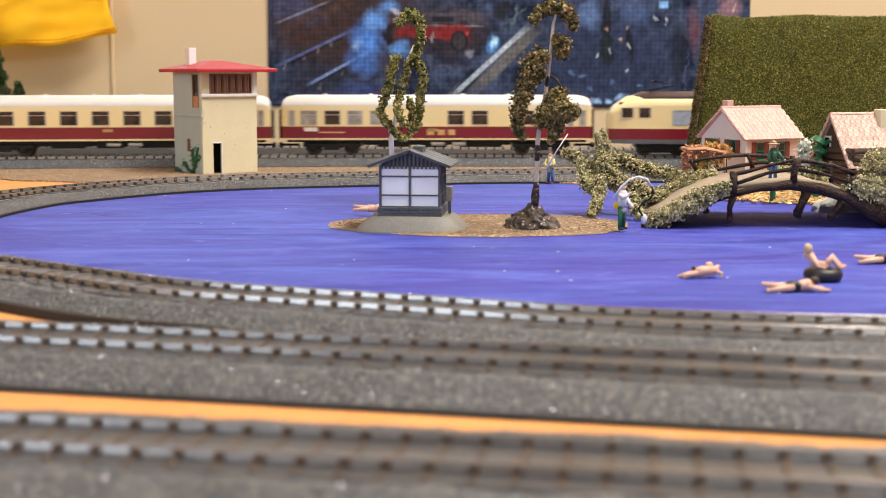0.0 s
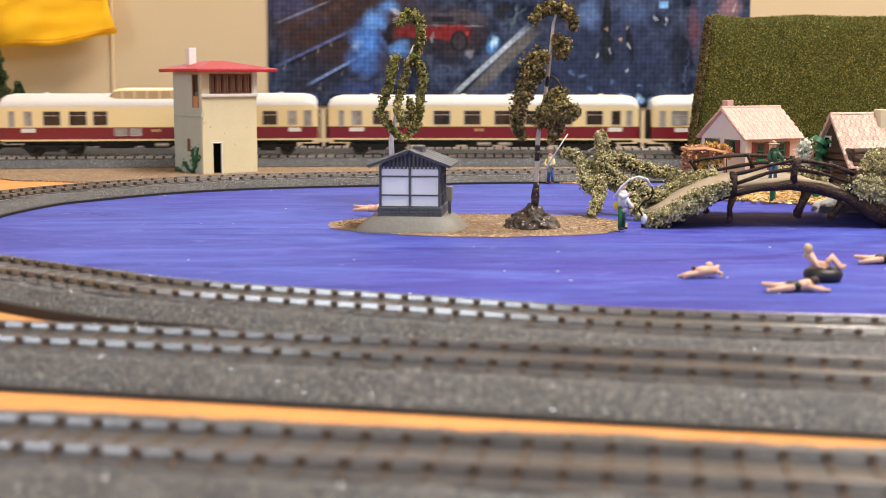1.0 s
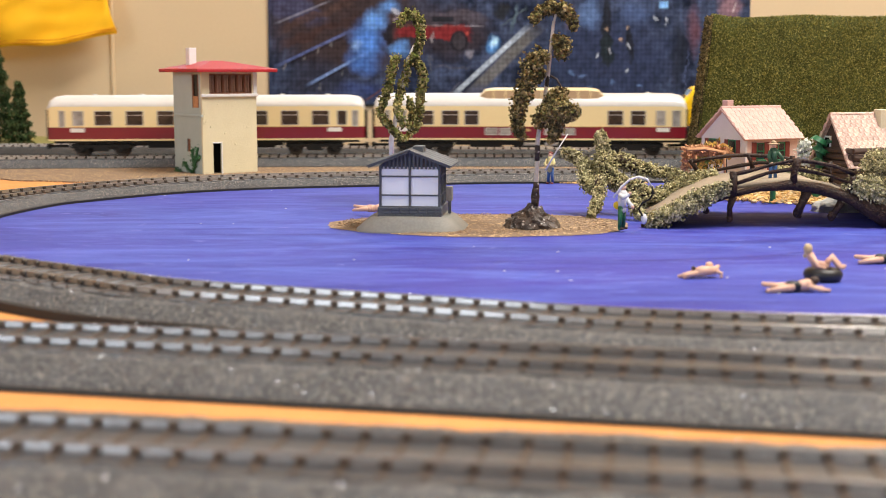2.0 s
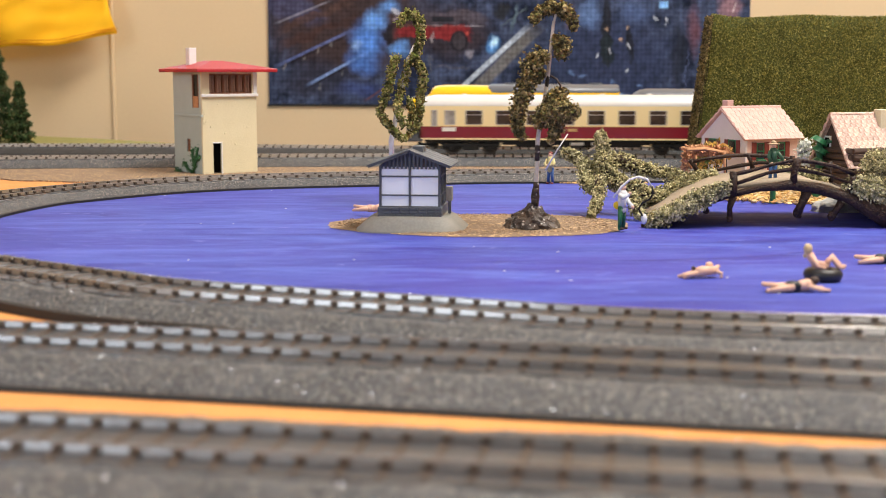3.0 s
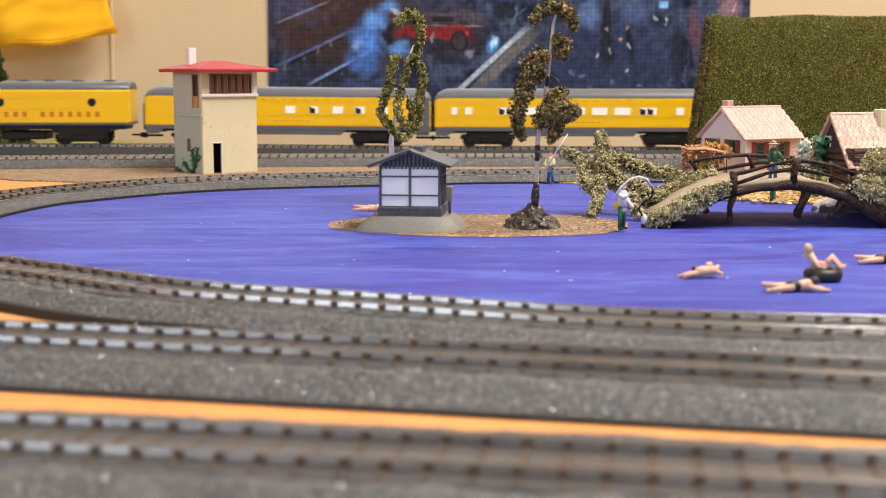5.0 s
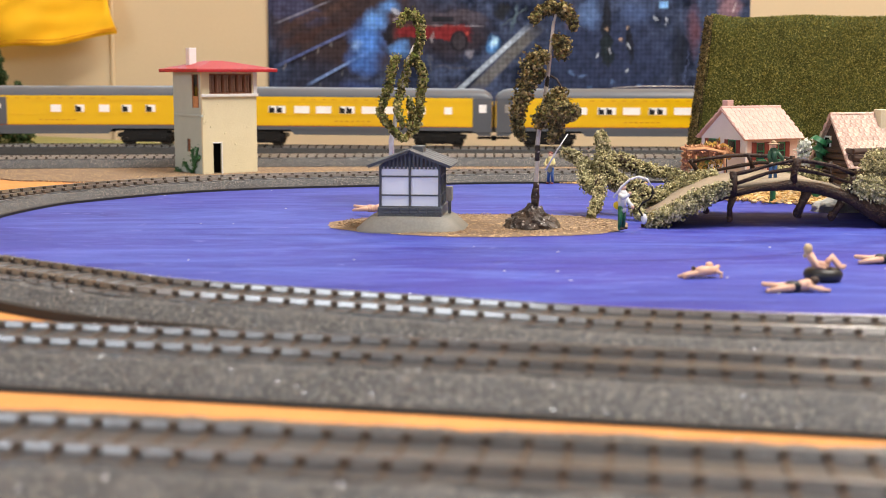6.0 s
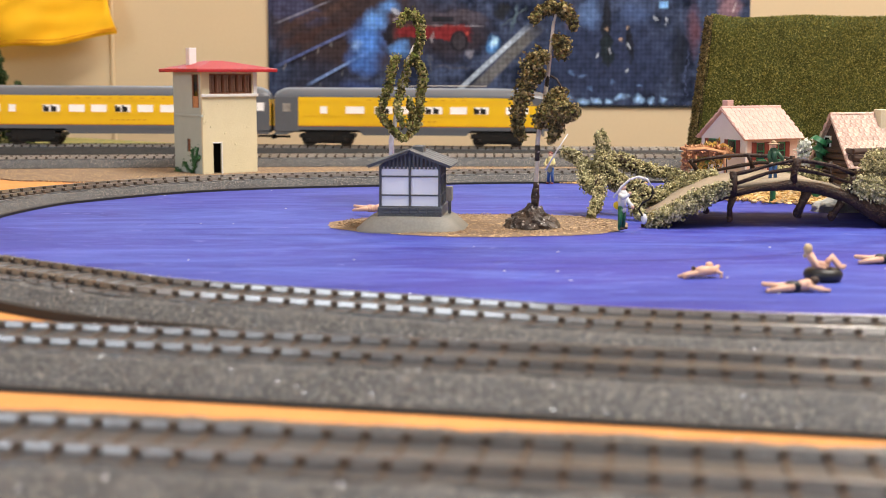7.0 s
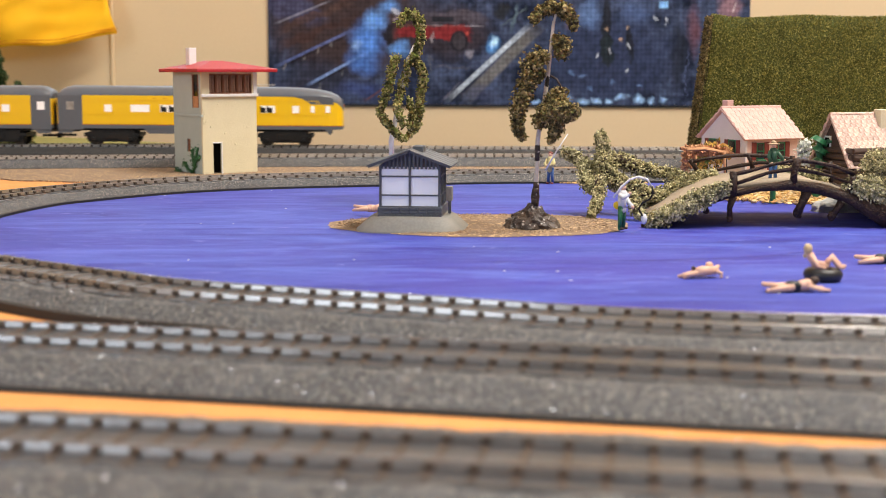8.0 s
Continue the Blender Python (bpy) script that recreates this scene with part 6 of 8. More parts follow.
    for pts, r in rails:
        bm = bmesh.new()
        tube(bm, pts, [r * random.uniform(0.62, 0.95) for _ in pts], 8, 0, 0.5)
        part("rail", bm, M_WOOD, t)
    posts = [([(0.1298, 0.5820, 0.0161), (0.1304, 0.5820, 0.0207), (0.1307, 0.5820, 0.0268)], 0.0022), ([(0.1570, 0.5820, 0.0215), (0.1576, 0.5820, 0.0266), (0.1586, 0.5820, 0.0324)], 0.0024), ([(0.1818, 0.5820, 0.0156), (0.1832, 0.5820, 0.0202), (0.1840, 0.5820, 0.0248)], 0.0018),
             ([(0.1222, 0.6420, 0.0281), (0.1246, 0.6420, 0.0245), (0.1275, 0.6420, 0.0200)], 0.0015), ([(0.1503, 0.6420, 0.0309), (0.1518, 0.6420, 0.0279), (0.1534, 0.6420, 0.0234)], 0.0015), ([(0.1724, 0.6420, 0.0301), (0.1726, 0.6420, 0.0245), (0.1726, 0.6420, 0.0183)], 0.0014),
             ([(0.1915, 0.6420, 0.0273), (0.1917, 0.6420, 0.0217), (0.1923, 0.6420, 0.0150)], 0.0014)]
    for pts, r in posts:
        bm = bmesh.new()
        tube(bm, pts, [r * 0.8, r * 0.7, r * 0.85], 8, 0, 0.6)
        part("post", bm, M_WOOD, t)
    bm = bmesh.new()
    for pts, r, n in (([(0.0929, 0.5800, 0.0041), (0.1029, 0.5800, 0.0087), (0.1142, 0.5800, 0.0148), (0.1267, 0.5800, 0.0199)], [0.0035, 0.0045, 0.0045, 0.0032], 1700),
                      ([(0.0965, 0.5790, 0.0057), (0.1078, 0.5790, 0.0103), (0.1203, 0.5790, 0.0159)], [0.0030, 0.0042, 0.0032], 700),
                      ([(0.1102, 0.6450, 0.0034), (0.1213, 0.6450, 0.0105), (0.1338, 0.6450, 0.0161), (0.1450, 0.6450, 0.0181)], [0.004, 0.004, 0.004, 0.003], 900),
                      ([(0.0985, 0.6340, 0.0060), (0.1090, 0.6340, 0.0128), (0.1210, 0.6340, 0.0190), (0.1330, 0.6360, 0.0215)], [0.0035, 0.0045, 0.0040, 0.0025], 1100),
                      ([(0.1640, 0.6400, 0.0230), (0.1760, 0.6400, 0.0215), (0.1880, 0.6400, 0.0180)], [0.0025, 0.0035, 0.0040], 600),
                      ([(0.1836, 0.5840, 0.0200), (0.1912, 0.5840, 0.0188), (0.2016, 0.5840, 0.0162)], [0.0040, 0.0064, 0.0078], 1300), ([(0.2105, 0.6400, 0.0249), (0.2188, 0.6400, 0.0263)], [0.006, 0.009], 700)):
        clumps(bm, pts, r, n // 3, 0.0009)
        clumps(bm, pts, r, int(n * 1.6), 0.00048, 0, 0.6, 1.1)
        fronds(bm, pts, r, int(n * 0.5), 0.0011, 0.0004, 0.6)
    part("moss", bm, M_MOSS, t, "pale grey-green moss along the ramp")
    return t


root_bridge()


def mossy_root():
    t = thing("mossy_root", pose(0, 0, 0), "gnarled root overgrown with grey-green moss beside the bridge", "root")
    def arm_of(pts, r, n):
        bm = bmesh.new()
        r = [q * 0.85 for q in r]
        tube(bm, pts, [q * 0.75 for q in r], 9, 0, 0.5)
        arm = part("root_arm", bm, M_WOOD, t)
        bm = bmesh.new()
        clumps(bm, pts, r, n // 3, 0.0010)
        clumps(bm, pts, r, int(n * 1.6), 0.00052, 0, 0.6, 1.15)
        fronds(bm, pts, r, int(n * 0.6), 0.0012, 0.00042, 0.6)
        part("moss", bm, M_MOSS, arm, "dry grey-green moss")

    arm_of([(0.0771, 0.6400, 0.0408), (0.0784, 0.6400, 0.0341), (0.0788, 0.6380, 0.0265), (0.0805, 0.6350, 0.0189)], [0.00306, 0.00417, 0.00529, 0.00557], 1300)
    arm_of([(0.0605, 0.6450, 0.0316), (0.0673, 0.6420, 0.0284), (0.0727, 0.6400, 0.0235), (0.0781, 0.6380, 0.0203)], [0.00306, 0.00390, 0.00390, 0.00390], 900)
    arm_of([(0.0757, 0.6250, 0.0203), (0.0749, 0.6180, 0.0144), (0.0727, 0.6140, 0.0088), (0.0701, 0.6120, 0.0034)], [0.00297, 0.00350, 0.00323, 0.00216], 800)
    arm_of([(0.0798, 0.6420, 0.0276), (0.0886, 0.6450, 0.0274), (0.0976, 0.6480, 0.0235), (0.1078, 0.6500, 0.0217), (0.1178, 0.6500, 0.0194), (0.1291, 0.6500, 0.0171)], [0.00390, 0.00557, 0.00445, 0.00390, 0.00334, 0.00334], 1500)
    arm_of([(0.0833, 0.6350, 0.0184), (0.0898, 0.6320, 0.0159), (0.0978, 0.6300, 0.0133), (0.1075, 0.6300, 0.0105)], [0.00548, 0.00548, 0.00466, 0.00383], 1200)
    arm_of([(0.0699, 0.6400, 0.0235), (0.0702, 0.6340, 0.0179), (0.0731, 0.6300, 0.0138)], [0.00383, 0.00493, 0.00329], 600)
    arm_of([(0.0902, 0.6150, 0.0120), (0.0909, 0.6100, 0.0065), (0.0944, 0.6060, 0.0035)], [0.00371, 0.00318, 0.00265], 500)
    bm = bmesh.new()
    tube(bm, [(0.0712, 0.6400, 0.0324), (0.0745, 0.6400, 0.0341), (0.0761, 0.6400, 0.0358)], [0.0006] * 3, 6)
    part("cut_twig", bm, M_BIRCH, t)


mossy_root()


def cottage(m, W, S, eave, ridge, label, wall_m, gable_m, roof_m, chimney, over=0.0030, detail=True, rows=11, cols=13):
    """Gable on the side x = 0, the long front along x at y = 0, ridge along x."""
    t = thing("cottage", m, label, "cottage", "cottages behind the bridge")
    for y in (0, S - 0.0014):
        part("wall", boxm(0.0014, W - 0.0014, y, y + 0.0014, 0, eave), wall_m, t)
    for x in (0, W - 0.0014):
        bm = bmesh.new()
        f = bm.faces.new([bm.verts.new((x, y, z)) for y, z in ((0, 0), (S, 0), (S, eave), (S / 2, ridge - 0.0008), (0, eave))])
        e = bmesh.ops.extrude_face_region(bm, geom=[f])
        bmesh.ops.translate(bm, vec=(0.0014, 0, 0), verts=[v for v in e["geom"] if isinstance(v, bmesh.types.BMVert)])
        bmesh.ops.recalc_face_normals(bm, faces=bm.faces)
        part("gable_wall", bm, gable_m, t)
    slope = math.hypot(S / 2, ridge - eave)
    ang = math.atan2(ridge - eave, S / 2)
    length = slope + over
    tw, th = (W + 2 * over) / cols, length / rows
    bm = bmesh.new()
    box(bm, 0, tw * 0.98, 0, th * 1.2, 0, 0.0005, 0.00014)
    tile = mesh_of(bm, roof_m, "tile")
    for side in (0, 1):
        base = (Matrix.Translation((-over, S / 2, ridge)) @ Matrix.Rotation(-ang if side else math.pi + ang, 4, "X"))
        if not side:
            base = Matrix.Translation((-over, S / 2, ridge)) @ Matrix.Scale(-1, 4, (0, 1, 0)) @ Matrix.Rotation(-ang, 4, "X")
        r = part("roof_slope", boxm(0, W + 2 * over, 0, length, -0.0008, 0.0004), roof_m, t, m=base)
        for j in range(rows):
            for i in range(cols):
                part("tile", tile, None, r, m=Matrix.Translation((i * tw + (tw * 0.25 if j % 2 else 0) - tw * 0.1, j * th, 0.0003 + random.uniform(0, 0.00012))) @ Matrix.Rotation(-0.03 + random.uniform(-0.02, 0.02), 4, "X") @ Matrix.Rotation(random.uniform(-0.05, 0.05), 4, "Z"))
    bm = bmesh.new()
    for i in range(cols):
        cyl(bm, (-over + i * tw, S / 2, ridge + 0.0003), (-over + (i + 1) * tw * 0.995, S / 2, ridge + 0.0005), 0.0010, 0.0011, 8)
    part("ridge_tiles", bm, roof_m, t)
    cx, cy, cz0, cz1, cw = chimney
    part("chimney", boxm(cx, cx + cw, cy, cy + cw, cz0, cz1, 0.0003), M_STUCCO if not detail else M_PINKROOF, t)
    if detail:
        bm = bmesh.new()
        for s in (0, 1):
            y0, y1 = (0 - over * 0.6, S / 2) if s == 0 else (S + over * 0.6, S / 2)
            tube(bm, [(-over, y0, eave - over * 0.5), (-over, y1, ridge - 0.0004)], [0.0006, 0.0006], 6)
        part("barge_board", bm, M_PINKROOF, t)
        for x in (0.008, 0.0235, 0.034):
            if x < W - 0.006:
                w = part("window", boxm(x, x + 0.0055, -0.0004, 0.0006, 0.0190, 0.0285), M_GREENFRAME, t)
                part("pane", boxm(x + 0.0008, x + 0.0047, -0.0006, 0.0002, 0.0198, 0.0277), M_BLACKGLASS, w)
                part("window_bar", boxm(x, x + 0.0055, -0.0008, 0.0002, 0.0234, 0.0240), M_GREENFRAME, w)
                for s in (-1, 1):
                    c = x + 0.00275 + s * 0.0046
                    part("shutter", boxm(c - 0.0016, c + 0.0016, -0.0007, 0.0004, 0.0186, 0.0288, 0.0002), M_SHUTTER, w)
                part("flower_box", boxm(x - 0.0005, x + 0.006, -0.0022, -0.0004, 0.0170, 0.0188, 0.0003), M_GREENFRAME, w)
        for y in (0.008, 0.026):
            w = part("window", boxm(-0.0004, 0.0006, y, y + 0.007, 0.0205, 0.0300), M_GREENFRAME, t)
            part("pane", boxm(-0.0006, 0.0002, y + 0.001, y + 0.006, 0.0213, 0.0292), M_BLACKGLASS, w)
            for s in (-1, 1):
                c = y + 0.0035 + s * 0.0052
                part("shutter", boxm(-0.0007, 0.0004, c - 0.0016, c + 0.0016, 0.0205, 0.0300, 0.0002), M_SHUTTER, w)
        part("door", boxm(0.0165, 0.0215, -0.0006, 0.0004, 0, 0.0195, 0.0002), M_SHUTTER, t)
    else:
        w = part("window", boxm(-0.0006, 0.0004, S * 0.55, S * 0.72, 0.0265, 0.0340), M_WHITE, t)
        part("pane", boxm(-0.0008, 0.0, S * 0.58, S * 0.69, 0.0275, 0.0330), M_BLACKGLASS, w)
        for z in [0.002 + 0.0035 * i for i in range(8)]:
            bm = bmesh.new()
            cyl(bm, (-0.0004, 0.0, z), (-0.0004, S, z), 0.0017, None, 8)
            cyl(bm, (0.0, -0.0004, z), (W, -0.0004, z), 0.0017, None, 8)
            part("log", bm, M_LOGWALL, t)
    return t


C1 = (0.1732, 0.7450, 0.0125)
cottage(pose(C1[0], C1[1], 0.0022, 0, 0, 27), 0.0400, 0.0400, 0.0318, 0.0478, "white cottage with pink tiled roof and red shutters", M_PINKWALL, M_HOUSEWALL, M_PINKROOF, (0.0035, 0.0215, 0.0435, 0.0525, 0.0048), over=0.0022)
C2 = (0.2204, 0.7000, 0.0160)
cottage(pose(C2[0], C2[1], 0.0022, 0, 0, 20), 0.0520, 0.0340, 0.0200, 0.0455, "dark log cottage with mottled pink tiled roof", M_LOGWALL, M_LOGWALL, M_PINKROOF_OLD, (0.0260, 0.0110, 0.0300, 0.0485, 0.0060), detail=False, rows=12, cols=16)


def shrub(name, label, pts, radii, n, leaves, size, twigs=True):
    t = thing(name, pose(0, 0, 0), label, "shrub")
    bm = bmesh.new()
    for p in pts:
        p = Vector(p)
        tube(bm, [(p.x, p.y, 0.0020), (p.x + 0.0006, p.y, p.z * 0.5), p], [0.0007, 0.0005, 0.0004], 6)
    part("stems", bm, M_WOOD, t)
    bm = bmesh.new()
    clumps(bm, pts, radii, n // 8, size * 0.8)
    moss(bm, pts, radii, n, size, 0.2)
    part("foliage", bm, leaves, t)
    return t


shrub("autumn_shrub", "yellow and orange autumn shrub beside the white cottage", [(0.1458, 0.7350, 0.0165), (0.1494, 0.7350, 0.0267), (0.1545, 0.7350, 0.0286), (0.1589, 0.7300, 0.0270), (0.1527, 0.7300, 0.0200)], [0.004, 0.0045, 0.0045, 0.004, 0.0045], 700, M_AUTUMN, 0.0022)
shrub("blossom_shrub", "pale white blossom shrub between the cottages", [(0.1940, 0.7000, 0.0191), (0.1939, 0.7000, 0.0306), (0.1957, 0.7000, 0.0319)], [0.003, 0.0042, 0.0038], 420, M_PALE, 0.0018)


def arbour():
    t = thing("garden_arbour", pose(0, 0, 0), "rusty orange twig arbour beside the white cottage", "arbour")
    for a, b in (((0.1313, 0.7000, 0.0288), (0.1308, 0.7000, 0.0130)), ((0.1401, 0.7200, 0.0282), (0.1399, 0.7200, 0.0113)), ((0.1514, 0.7000, 0.0288), (0.1522, 0.7000, 0.0130))):
        bm = bmesh.new()
        tube(bm, [b, a], [0.0008, 0.0007], 6, 0, 0.4)
        part("arbour_post", bm, M_RUST, t)
    bm = bmesh.new()
    for k in range(5):
        tube(bm, [(0.1307, 0.7000, 0.0294), (0.1421, 0.7100, 0.0298), (0.1526, 0.7000, 0.0285)], [0.0005] * 3, 5)
        for v in bm.verts[-15:]:
            v.co += Vector((0, k * 0.006 - 0.006, random.uniform(-0.0008, 0.0012)))
    moss(bm, [(0.1326, 0.7100, 0.0282), (0.1421, 0.7100, 0.0288), (0.1555, 0.7100, 0.0273)], [0.0022, 0.0022, 0.0022], 350, 0.0030, 0.2)
    moss(bm, [(0.1314, 0.7000, 0.0282), (0.1307, 0.7000, 0.0191)], [0.0020, 0.0012], 120, 0.0030, 0.2)
    part("arbour_roof", bm, M_RUST, t)


arbour()


def topiary():
    t = thing("green_pump", pose(0, 0, 0.0003) @ Matrix.Diagonal((1, 1, 0.80, 1)), "green plastic garden pump standing between the cottages", "pump")
    x, y, _ = (0.2084, 0.7200, 0.0239)
    bm = bmesh.new()
    cyl(bm, (x, y, 0.0022), (x, y, 0.040), 0.0022, 0.0018, 12)
    part("column", bm, M_GREENFRAME, t)
    for z, r in ((0.0415, 0.0055), (0.0350, 0.0048), (0.0270, 0.0042), (0.0150, 0.0046)):
        bm = bmesh.new()
        cyl(bm, (x - 0.001, y, z - 0.0014), (x + 0.001, y, z + 0.0014), r, r * 0.8, 14)
        ball(bm, (x + 0.005, y - 0.001, z - 0.0005), 0.0025, 0.002, 0.0017, 2)
        part("collar", bm, M_GREENFRAME, t)
    bm = bmesh.new()
    cyl(bm, (x, y, 0.0022), (x, y, 0.0060), 0.005, 0.0035, 14)
    part("foot", bm, M_GREENFRAME, t)


topiary()
P = (0.1757, 0.6900, 0.0108)
bm = bmesh.new()
cyl(bm, (P[0], 0.69, 0.0018), (P[0], 0.69, 0.0110), 0.0017, 0.0015, 12)
cyl(bm, (P[0], 0.69, 0.0018), (P[0], 0.69, 0.0028), 0.0023, 0.0019, 12)
tagged(part("mooring_post", bm, M_GREENFRAME), "short green post standing on the gravel shore", "post")
bm = bmesh.new()
ball(bm, (0, 0, 0), 0.0130, 0.0080, 0.0062, 4, 0, 0.25)
for v in bm.verts:
    v.co.z = max(v.co.z, -0.0015)
    v.co += Vector((noise.noise(v.co * 300), noise.noise(v.co * 310 + Vector((5, 5, 5))), noise.noise(v.co * 320))) * 0.0008
M_PALEROCK = mat("pale_rock", (0.50, 0.50, 0.49), (0.34, 0.35, 0.34), 0.8, 160, 900, bump=0.6)
tagged(part("pale_rock", bm, M_PALEROCK, m=pose(0.199, 0.650, 0.0026)), "pale grey stone on the gravel shore", "rock")


# fir trees on the mat by the wall
def fir(x, y, h, r, n):
    t = thing("fir_tree", pose(x, y, 0.004), "dark green model fir tree on the grass mat", "tree", "firs by the wall")
    bm = bmesh.new()
    cyl(bm, (0, 0, -0.001), (0, 0, h * 0.96), 0.0016, 0.0005, 8)
    part("trunk", bm, M_WOOD, t)
    bm = bmesh.new()
    for i in range(n):
        u = random.random() ** 0.7
        z = h * (0.07 + 0.93 * (1 - u))
        tier = 0.82 + 0.28 * math.sin(z / h * 40)
        rr = r * (0.06 + 0.94 * u) * tier
        a, q = random.uniform(0, 2 * math.pi), random.random() ** 0.5
        p = Vector((rr * q * math.cos(a), rr * q * math.sin(a), z - rr * q * 0.35))
        d = (Vector((math.cos(a), math.sin(a), -0.35)) + rand_dir() * 0.6).normalized()
        blade(bm, p, d, rand_dir(), random.uniform(0.0022, 0.0045))
    part("crown", bm, M_FIR, t)


fir(-0.402, 1.24, 0.0590, 0.0130, 3000)
fir(-0.4330, 1.27, 0.1000, 0.0240, 5200)

# flag on the wall
bm = bmesh.new()
nu, nv = 40, 26
gridv = []
for j in range(nv + 1):
    row = []
    for i in range(nu + 1):
        u, v = i / nu, j / nv
        x = -0.62 + 0.268 * u - 0.022 * v * u
        zb = 0.0755 + 0.0345 * u + 0.0025 * math.sin(u * 14)
        z = zb + (0.196 - zb) * v
        y = 1.412 + 0.014 * math.sin(u * 7 + v * 2.6) * (0.4 + 0.6 * (1 - v)) + 0.007 * math.sin(u * 19 - v * 7) * (1 - 0.6 * v) + 0.004 * noise.noise(Vector((u * 6, v * 6, 2)))
        y -= 0.012 * math.exp(-((u - 0.52 - 0.55 * (v - 0.35)) / 0.07) ** 2) * min(1, 2.5 * v) - 0.007 * math.exp(-((u - 0.72 - 0.2 * v) / 0.06) ** 2)
        row.append(bm.verts.new((x, y, z)))
    gridv.append(row)
for a, b in zip(gridv, gridv[1:]):
    for i in range(nu):
        bm.faces.new((a[i], a[i + 1], b[i + 1], b[i])).smooth = True
ext = bmesh.ops.extrude_face_region(bm, geom=bm.faces[:])
bmesh.ops.translate(bm, vec=(0, 0.0008, 0), verts=[v for v in ext["geom"] if isinstance(v, bmesh.types.BMVert)])
bmesh.ops.recalc_face_normals(bm, faces=bm.faces)
flag = tagged(part("flag", bm, M_FLAG), "wrinkled bright yellow cloth flag hanging on the wall", "flag")
bm = bmesh.new()
for k in (0.0032, 0.0060):
    hem = []
    for q in range(41):
        u = q / 40
        hem.append((-0.62 + 0.268 * u, 1.4114 + 0.014 * math.sin(u * 7) + 0.007 * math.sin(u * 19) + 0.004 * noise.noise(Vector((u * 6, 0, 2))), 0.0755 + 0.0345 * u + 0.0025 * math.sin(u * 14) + k))
    tube(bm, hem, [0.0006] * 41, 5)
part("hem", bm, mat("orange_hem", (0.72, 0.30, 0.004), None, 0.85), flag)
tagged(part("wall_seam", boxm(-0.3665, -0.3625, WALL_Y - 0.0025, WALL_Y + 0.001, -0.5, 1.69, 0.0008), M_WALL), "narrow cover strip on the cream wall", "trim", kind="structure")


# poster: a dim railway painting
def poster_material(left, right):
    """The painting between two distances along the poster; what lies outside is left away."""
    m = bpy.data.materials.new("railway_painting_print")
    m.use_nodes = True
    nd, ln = m.node_tree.nodes, m.node_tree.links
    b = nd["Principled BSDF"]
    tc = nd.new("ShaderNodeTexCoord")
    wob = nd.new("ShaderNodeTexNoise")
    wob.inputs["Scale"].default_value, wob.inputs["Detail"].default_value = 34, 9
    wob.inputs["Roughness"].default_value = 0.68
    ln.new(tc.outputs["Object"], wob.inputs["Vector"])
    sub = nd.new("ShaderNodeVectorMath")
    sub.operation = "MULTIPLY_ADD"
    sub.inputs[1].default_value = (0.03, 0.03, 0.03)
    ln.new(wob.outputs["Color"], sub.inputs[0])
    ln.new(tc.outputs["Object"], sub.inputs[2])
    shift = nd.new("ShaderNodeVectorMath")
    shift.inputs[1].default_value = (-0.015, -0.015, -0.015)
    ln.new(sub.outputs[0], shift.inputs[0])

    def soft(cx, cz, rx, rz, turn=0.0, wobble=True, edge=0.4):
        if not left - 0.02 < cx + max(rx, rz) or not cx - max(rx, rz) < right + 0.02:
            return None
        mp = nd.new("ShaderNodeMapping")
        mp.vector_type = "TEXTURE"
        mp.inputs["Location"].default_value = (cx, 0, cz)
        mp.inputs["Rotation"].default_value = (0, turn, 0)
        mp.inputs["Scale"].default_value = (rx, 1000, rz)
        ln.new((shift if wobble else tc).outputs[0 if wobble else "Object"], mp.inputs["Vector"])
        le = nd.new("ShaderNodeVectorMath")
        le.operation = "LENGTH"
        ln.new(mp.outputs[0], le.inputs[0])
        mr = nd.new("ShaderNodeMapRange")
        mr.interpolation_type = "SMOOTHSTEP"
        mr.inputs[1].default_value, mr.inputs[2].default_value, mr.inputs[3].default_value, mr.inputs[4].default_value = edge, 1.0, 1.0, 0.0
        ln.new(le.outputs["Value"], mr.inputs[0])
        return mr.outputs[0]

    def stripe(cx, cz, rx, rz, turn=0.0, wobble=False, edge=0.8):
        if not left - 0.02 < cx + max(rx, rz) or not cx - max(rx, rz) < right + 0.02:
            return None
        mp, sep = nd.new("ShaderNodeMapping"), nd.new("ShaderNodeSeparateXYZ")
        mp.vector_type = "TEXTURE"
        mp.inputs["Location"].default_value = (cx, 0, cz)
        mp.inputs["Rotation"].default_value = (0, turn, 0)
        mp.inputs["Scale"].default_value = (rx, 1000, rz)
        ln.new((shift if wobble else tc).outputs[0 if wobble else "Object"], mp.inputs["Vector"])
        ln.new(mp.outputs[0], sep.inputs[0])
        ends = []
        for k in (0, 2):
            a = nd.new("ShaderNodeMath")
            a.operation = "ABSOLUTE"
            ln.new(sep.outputs[k], a.inputs[0])
            ends.append(a.outputs[0])
        big = nd.new("ShaderNodeMath")
        big.operation = "MAXIMUM"
        ln.new(ends[0], big.inputs[0])
        ln.new(ends[1], big.inputs[1])
        mr = nd.new("ShaderNodeMapRange")
        mr.interpolation_type = "SMOOTHSTEP"
        mr.inputs[1].default_value, mr.inputs[2].default_value, mr.inputs[3].default_value, mr.inputs[4].default_value = edge, 1.0, 1.0, 0.0
        ln.new(big.outputs[0], mr.inputs[0])
        return mr.outputs[0]

    ramp = nd.new("ShaderNodeValToRGB")
    ramp.color_ramp.elements[0].position, ramp.color_ramp.elements[1].position = 0.40, 0.68
